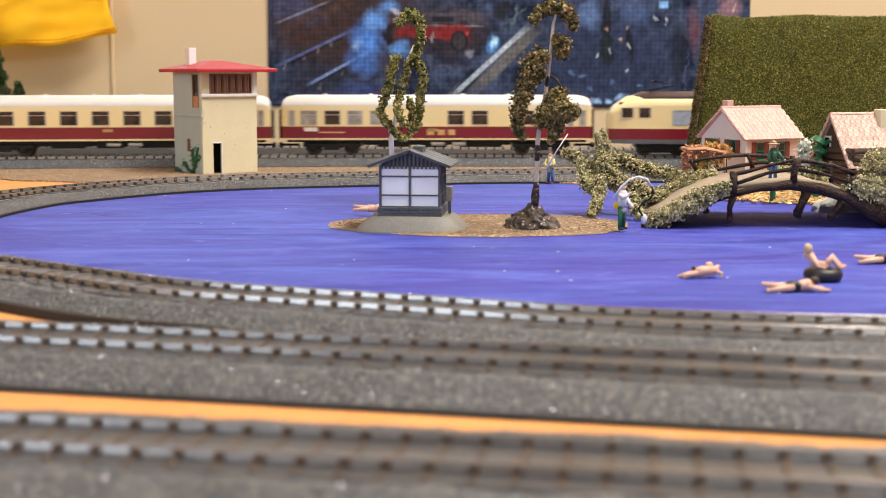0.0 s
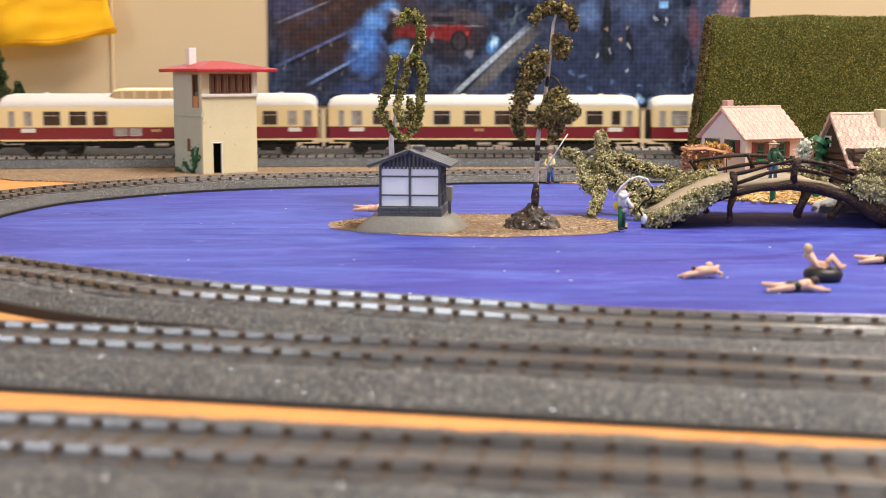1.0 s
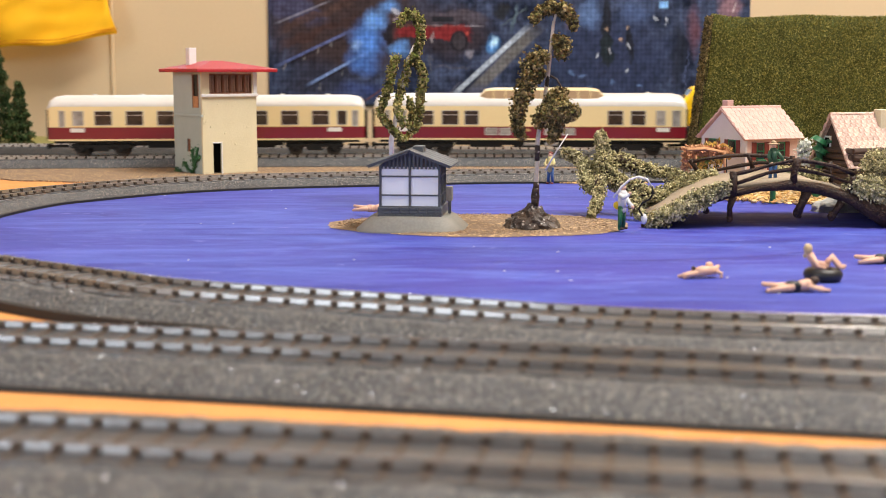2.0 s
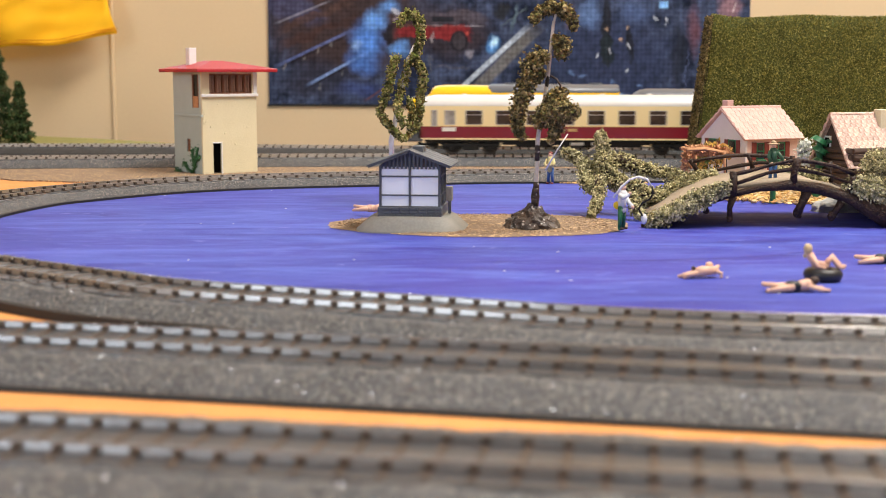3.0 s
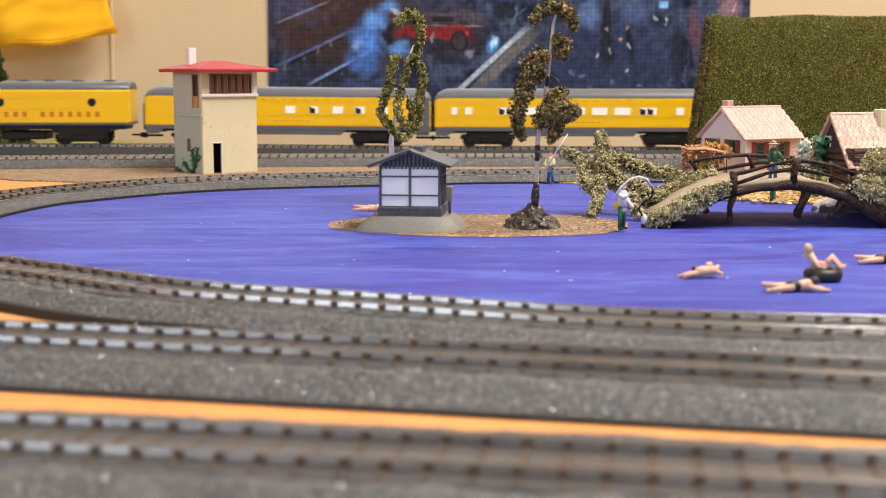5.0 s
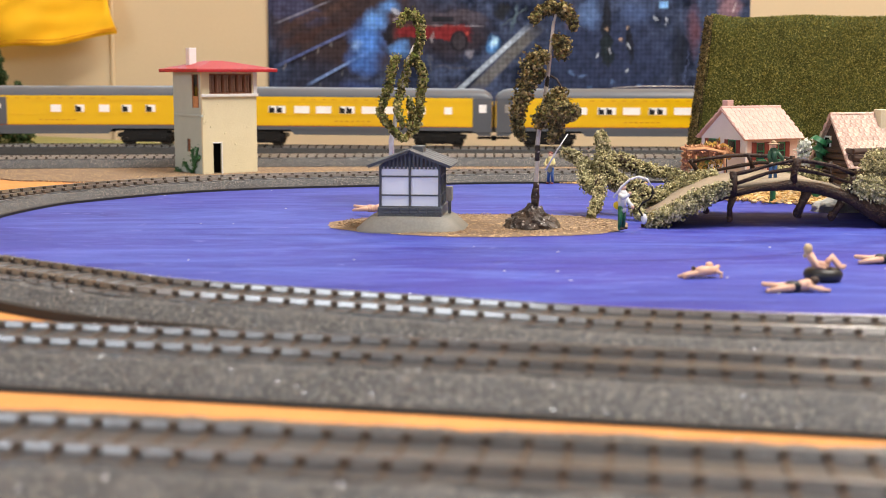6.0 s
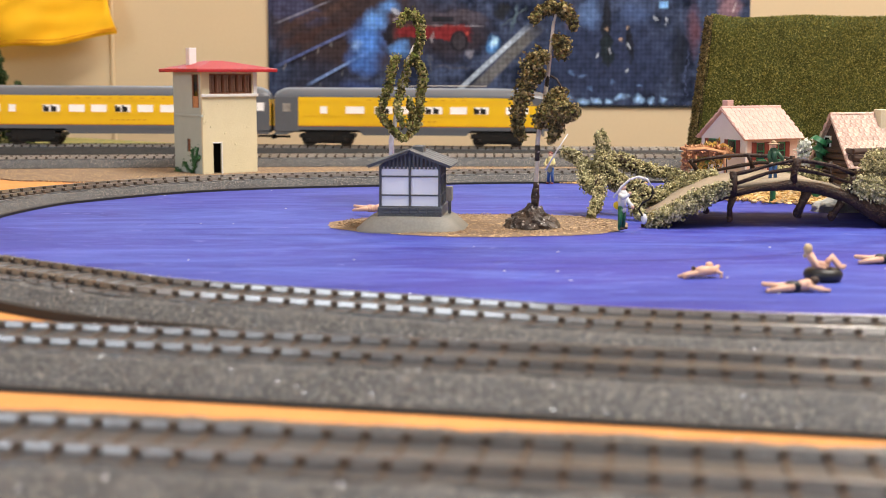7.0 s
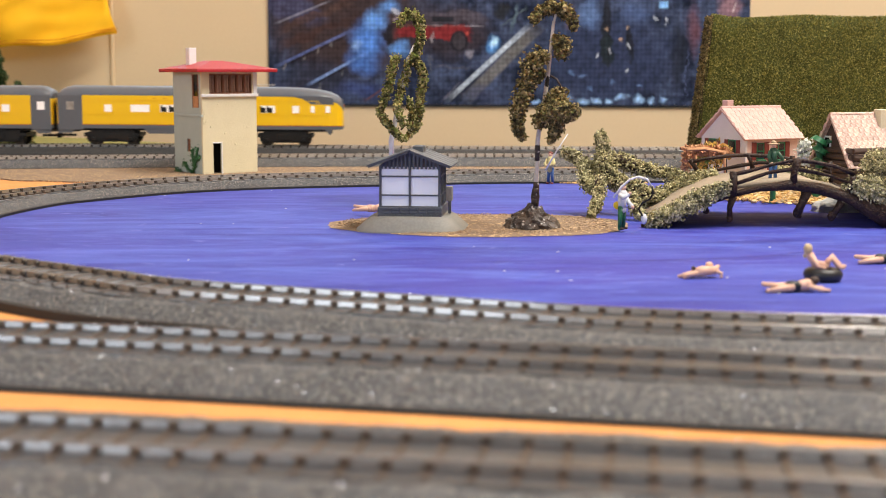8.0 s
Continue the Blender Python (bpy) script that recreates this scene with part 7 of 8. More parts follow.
    ramp.color_ramp.elements[0].color, ramp.color_ramp.elements[1].color = (0.009, 0.013, 0.030, 1), (0.070, 0.095, 0.18, 1)
    ln.new(wob.outputs[0], ramp.inputs[0])
    col = ramp.outputs[0]

    def paint(mask, colour, amount):
        nonlocal col
        if mask is None:
            return
        mul = nd.new("ShaderNodeMath")
        mul.operation = "MULTIPLY"
        mul.inputs[1].default_value = amount
        ln.new(mask, mul.inputs[0])
        mx = nd.new("ShaderNodeMix")
        mx.data_type = "RGBA"
        ln.new(mul.outputs[0], mx.inputs[0])
        ln.new(col, mx.inputs[6])
        mx.inputs[7].default_value = (*colour, 1)
        col = mx.outputs[2]

    # wall, rails, steam, engine, lamp beam and platform of the painting: centre, half sizes, turn
    paint(soft(0.0907, 0.0889, 0.1197, 0.0693, 0, True, 0.5), (0.04, 0.026, 0.026), 0.95)
    paint(soft(0.0166, 0.1103, 0.0599, 0.0189, 0.42, True, 0.6), (0.05, 0.052, 0.105), 0.9)
    paint(stripe(0.0388, 0.1005, 0.0381, 0.0014, -0.39, False, 0.5), (0.2, 0.2, 0.26), 0.8)
    paint(stripe(0.0536, 0.0963, 0.0548, 0.0057, -0.402, True, 0.4), (0.062, 0.036, 0.032), 0.8)
    paint(stripe(0.0534, 0.0782, 0.0544, 0.0057, -0.386, True, 0.4), (0.05, 0.026, 0.024), 0.8)
    paint(soft(0.0526, 0.0243, 0.0567, 0.0284, 0, True, 0.3), (0.026, 0.028, 0.048), 0.85)
    paint(stripe(0.0506, 0.0613, 0.0530, 0.0019, -0.442, False, 0.5), (0.085, 0.115, 0.28), 0.9)
    paint(stripe(0.0506, 0.0576, 0.0530, 0.0010, -0.442, False, 0.5), (0.012, 0.012, 0.018), 0.8)
    paint(stripe(0.0192, 0.0422, 0.0045, 0.0014, -1.429, True, 0.4), (0.17, 0.16, 0.16), 0.7)
    paint(stripe(0.0362, 0.0496, 0.0045, 0.0014, -1.429, True, 0.4), (0.17, 0.16, 0.16), 0.7)
    paint(stripe(0.0537, 0.0576, 0.0045, 0.0014, -1.429, True, 0.4), (0.17, 0.16, 0.16), 0.7)
    paint(stripe(0.0694, 0.065, 0.0045, 0.0014, -1.429, True, 0.4), (0.17, 0.16, 0.16), 0.7)
    paint(stripe(0.0768, 0.0394, 0.0455, 0.0020, -0.498, False, 0.5), (0.17, 0.26, 0.5), 0.9)
    paint(stripe(0.0768, 0.0357, 0.0455, 0.0010, -0.498, False, 0.5), (0.012, 0.012, 0.018), 0.8)
    paint(stripe(0.0585, 0.0203, 0.0048, 0.0014, -1.373, True, 0.4), (0.15, 0.15, 0.16), 0.6)
    paint(stripe(0.0786, 0.0314, 0.0048, 0.0014, -1.373, True, 0.4), (0.15, 0.15, 0.16), 0.6)
    paint(soft(0.1092, 0.0693, 0.0277, 0.0315, 0, True, 0.15), (0.075, 0.2, 0.6), 0.95)
    paint(soft(0.1028, 0.0447, 0.0265, 0.0164, 0.2, True, 0.1), (0.06, 0.15, 0.46), 0.85)
    paint(soft(0.1187, 0.092, 0.0176, 0.0164, 0, True, 0.1), (0.13, 0.32, 0.78), 0.85)
    paint(soft(0.1343, 0.106, 0.0176, 0.0126, 0, True, 0.1), (0.11, 0.26, 0.62), 0.85)
    paint(soft(0.1427, 0.0582, 0.0164, 0.0139, 0, True, 0.1), (0.12, 0.3, 0.72), 0.85)
    paint(soft(0.0967, 0.0644, 0.0101, 0.0088, 0, True, 0.1), (0.28, 0.46, 0.8), 0.6)
    paint(soft(0.1025, 0.0162, 0.0378, 0.0139, 0, True, 0.1), (0.035, 0.055, 0.17), 0.8)
    paint(soft(0.2024, 0.0797, 0.0536, 0.0378, 0, True, 0.5), (0.03, 0.024, 0.032), 0.9)
    paint(stripe(0.2065, 0.095, 0.0387, 0.0088, -0.0, True, 0.6), (0.075, 0.065, 0.085), 0.75)
    paint(stripe(0.1919, 0.0932, 0.0145, 0.0032, -0.0, False, 0.7), (0.012, 0.014, 0.02), 0.9)
    paint(stripe(0.2068, 0.0862, 0.0347, 0.0009, 0.009, False, 0.5), (0.3, 0.29, 0.34), 0.8)
    paint(stripe(0.1823, 0.0785, 0.0444, 0.0082, 0.014, True, 0.75), (0.17, 0.017, 0.02), 0.9)
    paint(stripe(0.1823, 0.0859, 0.0444, 0.0008, 0.014, False, 0.4), (0.3, 0.1, 0.09), 0.5)
    paint(soft(0.2099, 0.0693, 0.0107, 0.0126, 0, False, 0.85), (0.018, 0.016, 0.022), 0.95)
    paint(soft(0.2099, 0.0693, 0.0076, 0.0095, 0, False, 0.8), (0.045, 0.04, 0.05), 0.8)
    paint(soft(0.2186, 0.0779, 0.0025, 0.0032, 0, False, 0.5), (0.36, 0.06, 0.05), 0.8)
    paint(soft(0.1335, 0.0767, 0.0076, 0.0139, 0, True, 0.5), (0.014, 0.013, 0.018), 0.9)
    paint(stripe(0.1801, 0.0724, 0.0095, 0.0019, -1.571, True, 0.4), (0.28, 0.26, 0.29), 0.6)
    paint(soft(0.141, 0.0987, 0.0050, 0.0057, 0, True, 0.3), (0.4, 0.42, 0.5), 0.8)
    paint(soft(0.1416, 0.0901, 0.0044, 0.0038, 0, True, 0.3), (0.26, 0.22, 0.26), 0.8)
    paint(soft(0.2218, 0.0539, 0.0038, 0.0076, 0, True, 0.3), (0.24, 0.24, 0.3), 0.7)
    paint(stripe(0.204, 0.0419, 0.0236, 0.0013, 0.04, True, 0.4), (0.09, 0.085, 0.1), 0.6)
    paint(stripe(0.1788, 0.0453, 0.0095, 0.0019, 1.571, True, 0.4), (0.1, 0.1, 0.12), 0.6)
    paint(stripe(0.1181, 0.0119, 0.0190, 0.0016, -0.597, False, 0.4), (0.13, 0.055, 0.06), 0.7)
    paint(stripe(0.2019, 0.015, 0.0174, 0.0016, -0.811, False, 0.4), (0.1, 0.1, 0.14), 0.7)
    paint(stripe(0.2697, 0.095, 0.0190, 0.0025, -1.455, True, 0.4), (0.1, 0.15, 0.19), 0.7)
    paint(stripe(0.2691, 0.0957, 0.0186, 0.0014, -0.701, True, 0.4), (0.12, 0.16, 0.18), 0.6)
    paint(soft(0.2551, 0.1011, 0.0101, 0.0101, 0, True, 0.4), (0.02, 0.022, 0.026), 0.8)
    paint(soft(0.2466, 0.0656, 0.0095, 0.0139, 0, True, 0.1), (0.1, 0.32, 0.75), 0.9)
    paint(soft(0.2472, 0.0693, 0.0050, 0.0076, 0, True, 0.1), (0.5, 0.78, 0.95), 0.9)
    paint(stripe(0.2576, 0.0459, 0.0657, 0.0082, -0.789, False, 0.45), (0.15, 0.145, 0.135), 0.75)
    paint(stripe(0.2423, 0.0459, 0.0669, 0.0035, -0.745, False, 0.45), (0.42, 0.5, 0.6), 0.9)
    paint(soft(0.2338, 0.0119, 0.0252, 0.0126, 0, True, 0.3), (0.05, 0.06, 0.12), 0.6)
    paint(soft(0.3768, 0.0521, 0.0819, 0.0567, 0, True, 0.6), (0.026, 0.036, 0.08), 0.9)
    paint(soft(0.3543, 0.0981, 0.0164, 0.0252, 0, True, 0.2), (0.1, 0.17, 0.36), 0.8)
    paint(soft(0.4039, 0.1011, 0.0252, 0.0214, 0, True, 0.2), (0.06, 0.095, 0.21), 0.8)
    paint(soft(0.3327, 0.095, 0.0088, 0.0189, 0, True, 0.2), (0.1, 0.06, 0.08), 0.6)
    paint(soft(0.3719, 0.0828, 0.0069, 0.0441, 0, True, 0.6), (0.014, 0.016, 0.024), 0.95)
    paint(soft(0.3736, 0.0613, 0.0082, 0.0239, 0, True, 0.6), (0.014, 0.02, 0.026), 0.95)
    paint(soft(0.3977, 0.0675, 0.0063, 0.0214, 0, True, 0.6), (0.013, 0.015, 0.024), 0.95)
    paint(soft(0.4514, 0.0582, 0.0101, 0.0441, 0, True, 0.4), (0.016, 0.02, 0.034), 0.8)
    paint(soft(0.3725, 0.0846, 0.0025, 0.0033, 0, True, 0.2), (0.36, 0.26, 0.19), 0.85)
    paint(soft(0.3967, 0.0846, 0.0028, 0.0037, 0, True, 0.2), (0.36, 0.26, 0.19), 0.85)
    paint(soft(0.3877, 0.0718, 0.0028, 0.0037, 0, True, 0.2), (0.36, 0.26, 0.19), 0.85)
    paint(soft(0.3959, 0.0638, 0.0022, 0.0044, 0, True, 0.2), (0.42, 0.47, 0.56), 0.85)
    paint(soft(0.3631, 0.0533, 0.0022, 0.0044, 0, True, 0.2), (0.42, 0.47, 0.56), 0.85)
    paint(soft(0.4233, 0.0932, 0.0022, 0.0044, 0, True, 0.2), (0.42, 0.47, 0.56), 0.85)
    paint(soft(0.3957, 0.0398, 0.0022, 0.0044, 0, True, 0.2), (0.42, 0.47, 0.56), 0.85)
    paint(soft(0.3767, 0.0607, 0.0022, 0.0044, 0, True, 0.2), (0.42, 0.47, 0.56), 0.85)
    paint(soft(0.4363, 0.0932, 0.0022, 0.0044, 0, True, 0.2), (0.42, 0.47, 0.56), 0.85)
    paint(stripe(0.434, 0.1097, 0.0057, 0.0044, -0.0, False, 0.7), (0.2, 0.42, 0.8), 0.9)
    paint(soft(0.4682, 0.0828, 0.0113, 0.0378, 0, True, 0.2), (0.12, 0.055, 0.075), 0.75)
    paint(soft(0.5072, 0.106, 0.0164, 0.0214, 0, True, 0.3), (0.26, 0.15, 0.18), 0.8)
    paint(stripe(0.5115, 0.1072, 0.0066, 0.0013, -1.279, False, 0.5), (0.5, 0.42, 0.45), 0.8)
    paint(stripe(0.4589, 0.0336, 0.0315, 0.0009, -1.551, True, 0.4), (0.075, 0.1, 0.2), 0.7)
    paint(soft(0.3326, 0.0069, 0.0079, 0.0054, 0, True, 0.1), (0.3, 0.5, 0.82), 0.9)
    paint(soft(0.3476, 0.0051, 0.0087, 0.0054, 0, True, 0.1), (0.3, 0.5, 0.82), 0.9)
    paint(soft(0.362, 0.0069, 0.0087, 0.0054, 0, True, 0.1), (0.3, 0.5, 0.82), 0.9)
    paint(soft(0.3764, 0.0051, 0.0079, 0.0054, 0, True, 0.1), (0.3, 0.5, 0.82), 0.9)
    paint(soft(0.3907, 0.0069, 0.0095, 0.0054, 0, True, 0.1), (0.3, 0.5, 0.82), 0.9)
    paint(soft(0.407, 0.0063, 0.0079, 0.0054, 0, True, 0.1), (0.3, 0.5, 0.82), 0.9)
    paint(soft(0.4214, 0.0051, 0.0071, 0.0054, 0, True, 0.1), (0.3, 0.5, 0.82), 0.9)
    paint(soft(0.4352, 0.0063, 0.0063, 0.0054, 0, True, 0.1), (0.3, 0.5, 0.82), 0.9)
    paint(soft(0.2938, 0.0051, 0.0055, 0.0054, 0, True, 0.1), (0.3, 0.5, 0.82), 0.9)
    paint(soft(0.3341, 0.0367, 0.0057, 0.0032, 0, True, 0.1), (0.12, 0.2, 0.4), 0.7)
    paint(soft(0.346, 0.0317, 0.0057, 0.0032, 0, True, 0.1), (0.12, 0.2, 0.4), 0.7)
    paint(soft(0.4086, 0.0212, 0.0057, 0.0032, 0, True, 0.1), (0.12, 0.2, 0.4), 0.7)
    paint(soft(0.3804, 0.0274, 0.0057, 0.0032, 0, True, 0.1), (0.12, 0.2, 0.4), 0.7)
    paint(soft(0.3555, 0.02, 0.0057, 0.0032, 0, True, 0.1), (0.12, 0.2, 0.4), 0.7)
    grid = nd.new("ShaderNodeTexNoise")
    grid.inputs["Scale"].default_value, grid.inputs["Detail"].default_value = 130, 8
    ln.new(tc.outputs["Object"], grid.inputs["Vector"])
    mx = nd.new("ShaderNodeMix")
    mx.data_type, mx.blend_type = "RGBA", "OVERLAY"
    mx.inputs[0].default_value = 0.85
    ln.new(col, mx.inputs[6])
    ln.new(grid.outputs[0], mx.inputs[7])
    # the woven canvas
    weave = mx.outputs[2]
    for axis in ("X", "Z"):
        wv, mr, mu = nd.new("ShaderNodeTexWave"), nd.new("ShaderNodeMapRange"), nd.new("ShaderNodeMix")
        wv.bands_direction = axis
        wv.inputs["Scale"].default_value, wv.inputs["Distortion"].default_value = 62, 1.2
        wv.inputs["Detail"].default_value, wv.inputs["Detail Scale"].default_value = 3, 0.6
        mr.inputs[2].default_value, mr.inputs[3].default_value, mr.inputs[4].default_value = 0.35, 0.88, 1.14
        ln.new(tc.outputs["Object"], wv.inputs["Vector"])
        ln.new(wv.outputs["Fac"], mr.inputs[0])
        mu.data_type, mu.blend_type = "RGBA", "MULTIPLY"
        mu.inputs[0].default_value = 1.0
        ln.new(weave, mu.inputs[6])
        ln.new(mr.outputs[0], mu.inputs[7])
        weave = mu.outputs[2]
    ln.new(weave, b.inputs["Base Color"])
    b.inputs["Roughness"].default_value = 0.5
    b.inputs["Specular IOR Level"].default_value = 0.12
    return m


pw, ph = 0.5290, 0.1255
poster = thing("poster", pose(-0.1925, WALL_Y - 0.0012, 0.0362, 0, 0.25, 0), "dark blue railway painting print pinned on the wall", "poster")
SHEETS = (0.0, 0.085, 0.155, 0.225, 0.315, 0.40, pw)
for a, b in zip(SHEETS, SHEETS[1:]):
    part("print_sheet", boxm(a, b, -0.0012, 0.0008, 0, ph), poster_material(a, b), poster)
part("border", boxm(-0.0015, pw + 0.0015, -0.0008, 0.0006, -0.0022, -0.0001), M_BLACK, poster)



# ---- small figurines: each one plain mesh ----
M_SKIN = mat("flesh_plastic", (0.70, 0.45, 0.33), (0.62, 0.37, 0.26), 0.5, 300, 1500, 0.4, 0.1)
M_BLUE = mat("blue_paint", (0.04, 0.12, 0.32), None, 0.5)
M_PALEYEL = mat("pale_yellow_paint", (0.62, 0.55, 0.26), None, 0.5)
M_LEMON = mat("lemon_paint", (0.80, 0.58, 0.02), None, 0.5)
M_SHIRT = mat("white_shirt_paint", (0.66, 0.68, 0.72), None, 0.5)
M_DKGREEN = mat("dark_green_paint", (0.022, 0.085, 0.045), None, 0.5)
M_HAIR = mat("blond_paint", (0.62, 0.48, 0.26), None, 0.6)
M_BROWNHAIR = mat("dark_hair_paint", (0.05, 0.025, 0.015), None, 0.6)
M_TYRE = mat("black_tyre", (0.022, 0.022, 0.024), (0.012, 0.012, 0.013), 0.45, 200, 900, bump=0.3)


def figurine(name, m, label, limbs, mats):
    """limbs: ('t', points, radii, material) for rods, ('b', centre, radii, material) for lumps."""
    bm = bmesh.new()
    for kind, a, b, mi in limbs:
        if kind == "t":
            tube(bm, a, b, 10, mi, 0.08)
            ball(bm, a[-1], b[-1] * 1.02, None, None, 2, mi)
            ball(bm, a[0], b[0] * 1.02, None, None, 2, mi)
        else:
            ball(bm, a, *b, 2, mi)
    ob = part(name, bm, mats, m=m, smooth=True)
    return tagged(ob, label, "figurine", "figurines round the pond")


def standing(coat, legs, hat, head, arm_l, arm_r, lean=0.0):
    """A 20 mm standing figurine, 0 coat, 1 legs, 2 skin, 3 hat."""
    mm = 0.001
    L = [("t", [(-1.6 * mm, 0, 0.6 * mm), (-1.3 * mm, 0.2 * mm, 5 * mm), (-1.0 * mm, 0, 9.5 * mm)], [0.9 * mm, 1.0 * mm, 1.35 * mm], 1),
         ("t", [(1.6 * mm, 0, 0.6 * mm), (1.3 * mm, -0.2 * mm, 5 * mm), (1.0 * mm, 0, 9.5 * mm)], [0.9 * mm, 1.0 * mm, 1.35 * mm], 1),
         ("b", (-1.6 * mm, -0.7 * mm, 0.6 * mm), (0.9 * mm, 1.7 * mm, 0.6 * mm), 3), ("b", (1.6 * mm, -0.7 * mm, 0.6 * mm), (0.9 * mm, 1.7 * mm, 0.6 * mm), 3),
         ("t", [(0, 0, 9 * mm), (0, 0, 12 * mm), (lean * mm, 0, 15.6 * mm)], [2.0 * mm, 1.9 * mm, 2.1 * mm], 0),
         ("t", [(lean * mm, 0, 15.8 * mm), (lean * mm, 0, 17.3 * mm)], [0.8 * mm, 0.8 * mm], 2),
         ("b", (lean * mm, -0.1 * mm, 18.4 * mm), (1.35 * mm, 1.45 * mm, 1.7 * mm), 2)]
    for s, path in ((-1, arm_l), (1, arm_r)):
        L.append(("t", [(s * 2.2 * mm + lean * mm, 0, 15.2 * mm)] + [(x * mm, y * mm, z * mm) for x, y, z in path[:-1]], [0.95 * mm] * len(path), 0))
        L.append(("b", tuple(q * mm for q in path[-1]), (0.8 * mm,) * 3, 2))
    if hat == "brim":
        L += [("b", (lean * mm, 0, 19.4 * mm), (3.4 * mm, 3.2 * mm, 0.45 * mm), 4), ("b", (lean * mm, 0, 20.0 * mm), (1.5 * mm, 1.5 * mm, 1.3 * mm), 4)]
    else:
        L += [("b", (lean * mm, 0.2 * mm, 19.2 * mm), (1.5 * mm, 1.55 * mm, 1.2 * mm), 3)]
    return L


figurine("angler_figurine", pose(0.0672, 0.812, 0.0016, 0, 0, -30), "tiny angler figurine in yellow shirt and blue trousers",
         standing(0, 1, "cap", 2, [(-3.2, -1.5, 12.5), (-1.5, -3.2, 11.5), (-0.6, -3.6, 11.5)], [(3.2, -1.5, 12.5), (1.5, -3.2, 12), (0.6, -3.6, 12)]), [M_PALEYEL, M_BLUE, M_SKIN, M_SHUTTER])
figurine("angler_figurine", pose(0.0783, 0.566, 0.0026, 0, 0, 55), "tiny angler figurine in white shirt, green trousers and yellow bag",
         standing(0, 1, "cap", 2, [(-2.6, -1.8, 14.0), (-1.4, -3.4, 15.5), (-0.8, -4.0, 16.2)], [(3.0, -1.6, 11.8), (1.8, -3.8, 10.5), (1.2, -4.6, 10.0)], 0.6) + [("b", (-0.4e-3, 2.2e-3, 10.6e-3), (1.9e-3, 1.6e-3, 1.8e-3), 4)],
         [M_SHIRT, M_GREENFRAME, M_SKIN, M_BROWNHAIR, M_LEMON])
figurine("hiker_figurine", pose(0.1525, 0.600, 0.0216, 0, 0, 20) @ Matrix.Diagonal((0.88, 0.88, 0.86, 1)), "tiny hiker figurine in green coat and brimmed hat on bridge",
         standing(0, 1, "brim", 2, [(-3.4, -0.8, 12.5), (-2.8, -1.8, 10.0), (-2.6, -2.2, 9.2)], [(3.6, -1.2, 12.6), (4.4, -2.4, 11.0), (5.0, -2.8, 10.6)]), [M_DKGREEN, M_BLUE, M_SKIN, M_WOOD, M_TAN])


def rod(name, pts, r, label, material):
    bm = bmesh.new()
    tube(bm, pts, r, 8)
    return tagged(part(name, bm, material), label, "fishing rod", "fishing rods")


rod("fishing_rod", [(0.0635, 0.8060, 0.0105), (0.0700, 0.8020, 0.0227), (0.0767, 0.8000, 0.0335)], [0.0005, 0.0004, 0.0003], "thin white fishing rod held by the angler", M_WHITE)
rod("fishing_rod", [(0.0738, 0.5600, 0.0172), (0.0771, 0.5600, 0.0219), (0.0807, 0.5600, 0.0251), (0.0844, 0.5600, 0.0263), (0.0881, 0.5600, 0.0253), (0.0903, 0.5600, 0.0221)], [0.00050, 0.00050, 0.00045, 0.0004, 0.0004, 0.0003], "white bent fishing rod held by the angler", M_WHITE)
rod("fishing_line", [(0.0903, 0.5600, 0.0221), (0.0909, 0.5600, 0.0190), (0.0895, 0.5600, 0.0165), (0.0861, 0.5600, 0.0148), (0.0847, 0.5600, 0.0123), (0.0870, 0.5620, 0.0087)], [0.00045] * 6, "dark thread hanging from the bent rod", M_UNDER)
bm = bmesh.new()
ball(bm, (0.0875, 0.5620, 0.0077), 0.0014, 0.0014, 0.0024, 2)
tagged(part("fish", bm, M_SHIRT, smooth=True), "small pale blue fish on the line", "fish")


mm = 0.001
LYING = [("t", [(-9.5 * mm, 1.2 * mm, 2.6 * mm), (-5 * mm, 1.0 * mm, 2.0 * mm), (-1 * mm, 0.9 * mm, 1.8 * mm)], [0.7 * mm, 1.0 * mm, 1.4 * mm], 0), ("t", [(-9.0 * mm, -1.6 * mm, 0.9 * mm), (-5 * mm, -1.2 * mm, 1.3 * mm), (-1 * mm, -0.8 * mm, 1.7 * mm)], [0.7 * mm, 1.0 * mm, 1.4 * mm], 0),
         ("t", [(-1.2 * mm, 0, 1.8 * mm), (1.4 * mm, 0, 1.9 * mm)], [1.9 * mm, 1.7 * mm], 1), ("t", [(1.2 * mm, 0, 1.9 * mm), (4.5 * mm, 0, 2.4 * mm)], [1.6 * mm, 1.9 * mm], 0),
         ("t", [(4.5 * mm, 1.6 * mm, 2.2 * mm), (7.5 * mm, 2.4 * mm, 1.2 * mm), (10.5 * mm, 2.2 * mm, 0.8 * mm)], [0.8 * mm, 0.7 * mm, 0.6 * mm], 0), ("t", [(4.5 * mm, -1.6 * mm, 2.0 * mm), (8 * mm, -2.2 * mm, 1.0 * mm), (11 * mm, -2.0 * mm, 0.7 * mm)], [0.8 * mm, 0.7 * mm, 0.6 * mm], 0),
         ("b", (6.8 * mm, 0, 3.6 * mm), (1.7 * mm, 1.4 * mm, 1.4 * mm), 2)]
Z0 = 0.0016
figurine("swimmer_figurine", pose(0.1115, 0.408, Z0, 0, 0, 6), "flesh-coloured lying swimmer figurine with dark trunks", LYING, [M_SKIN, M_TYRE, M_BROWNHAIR])
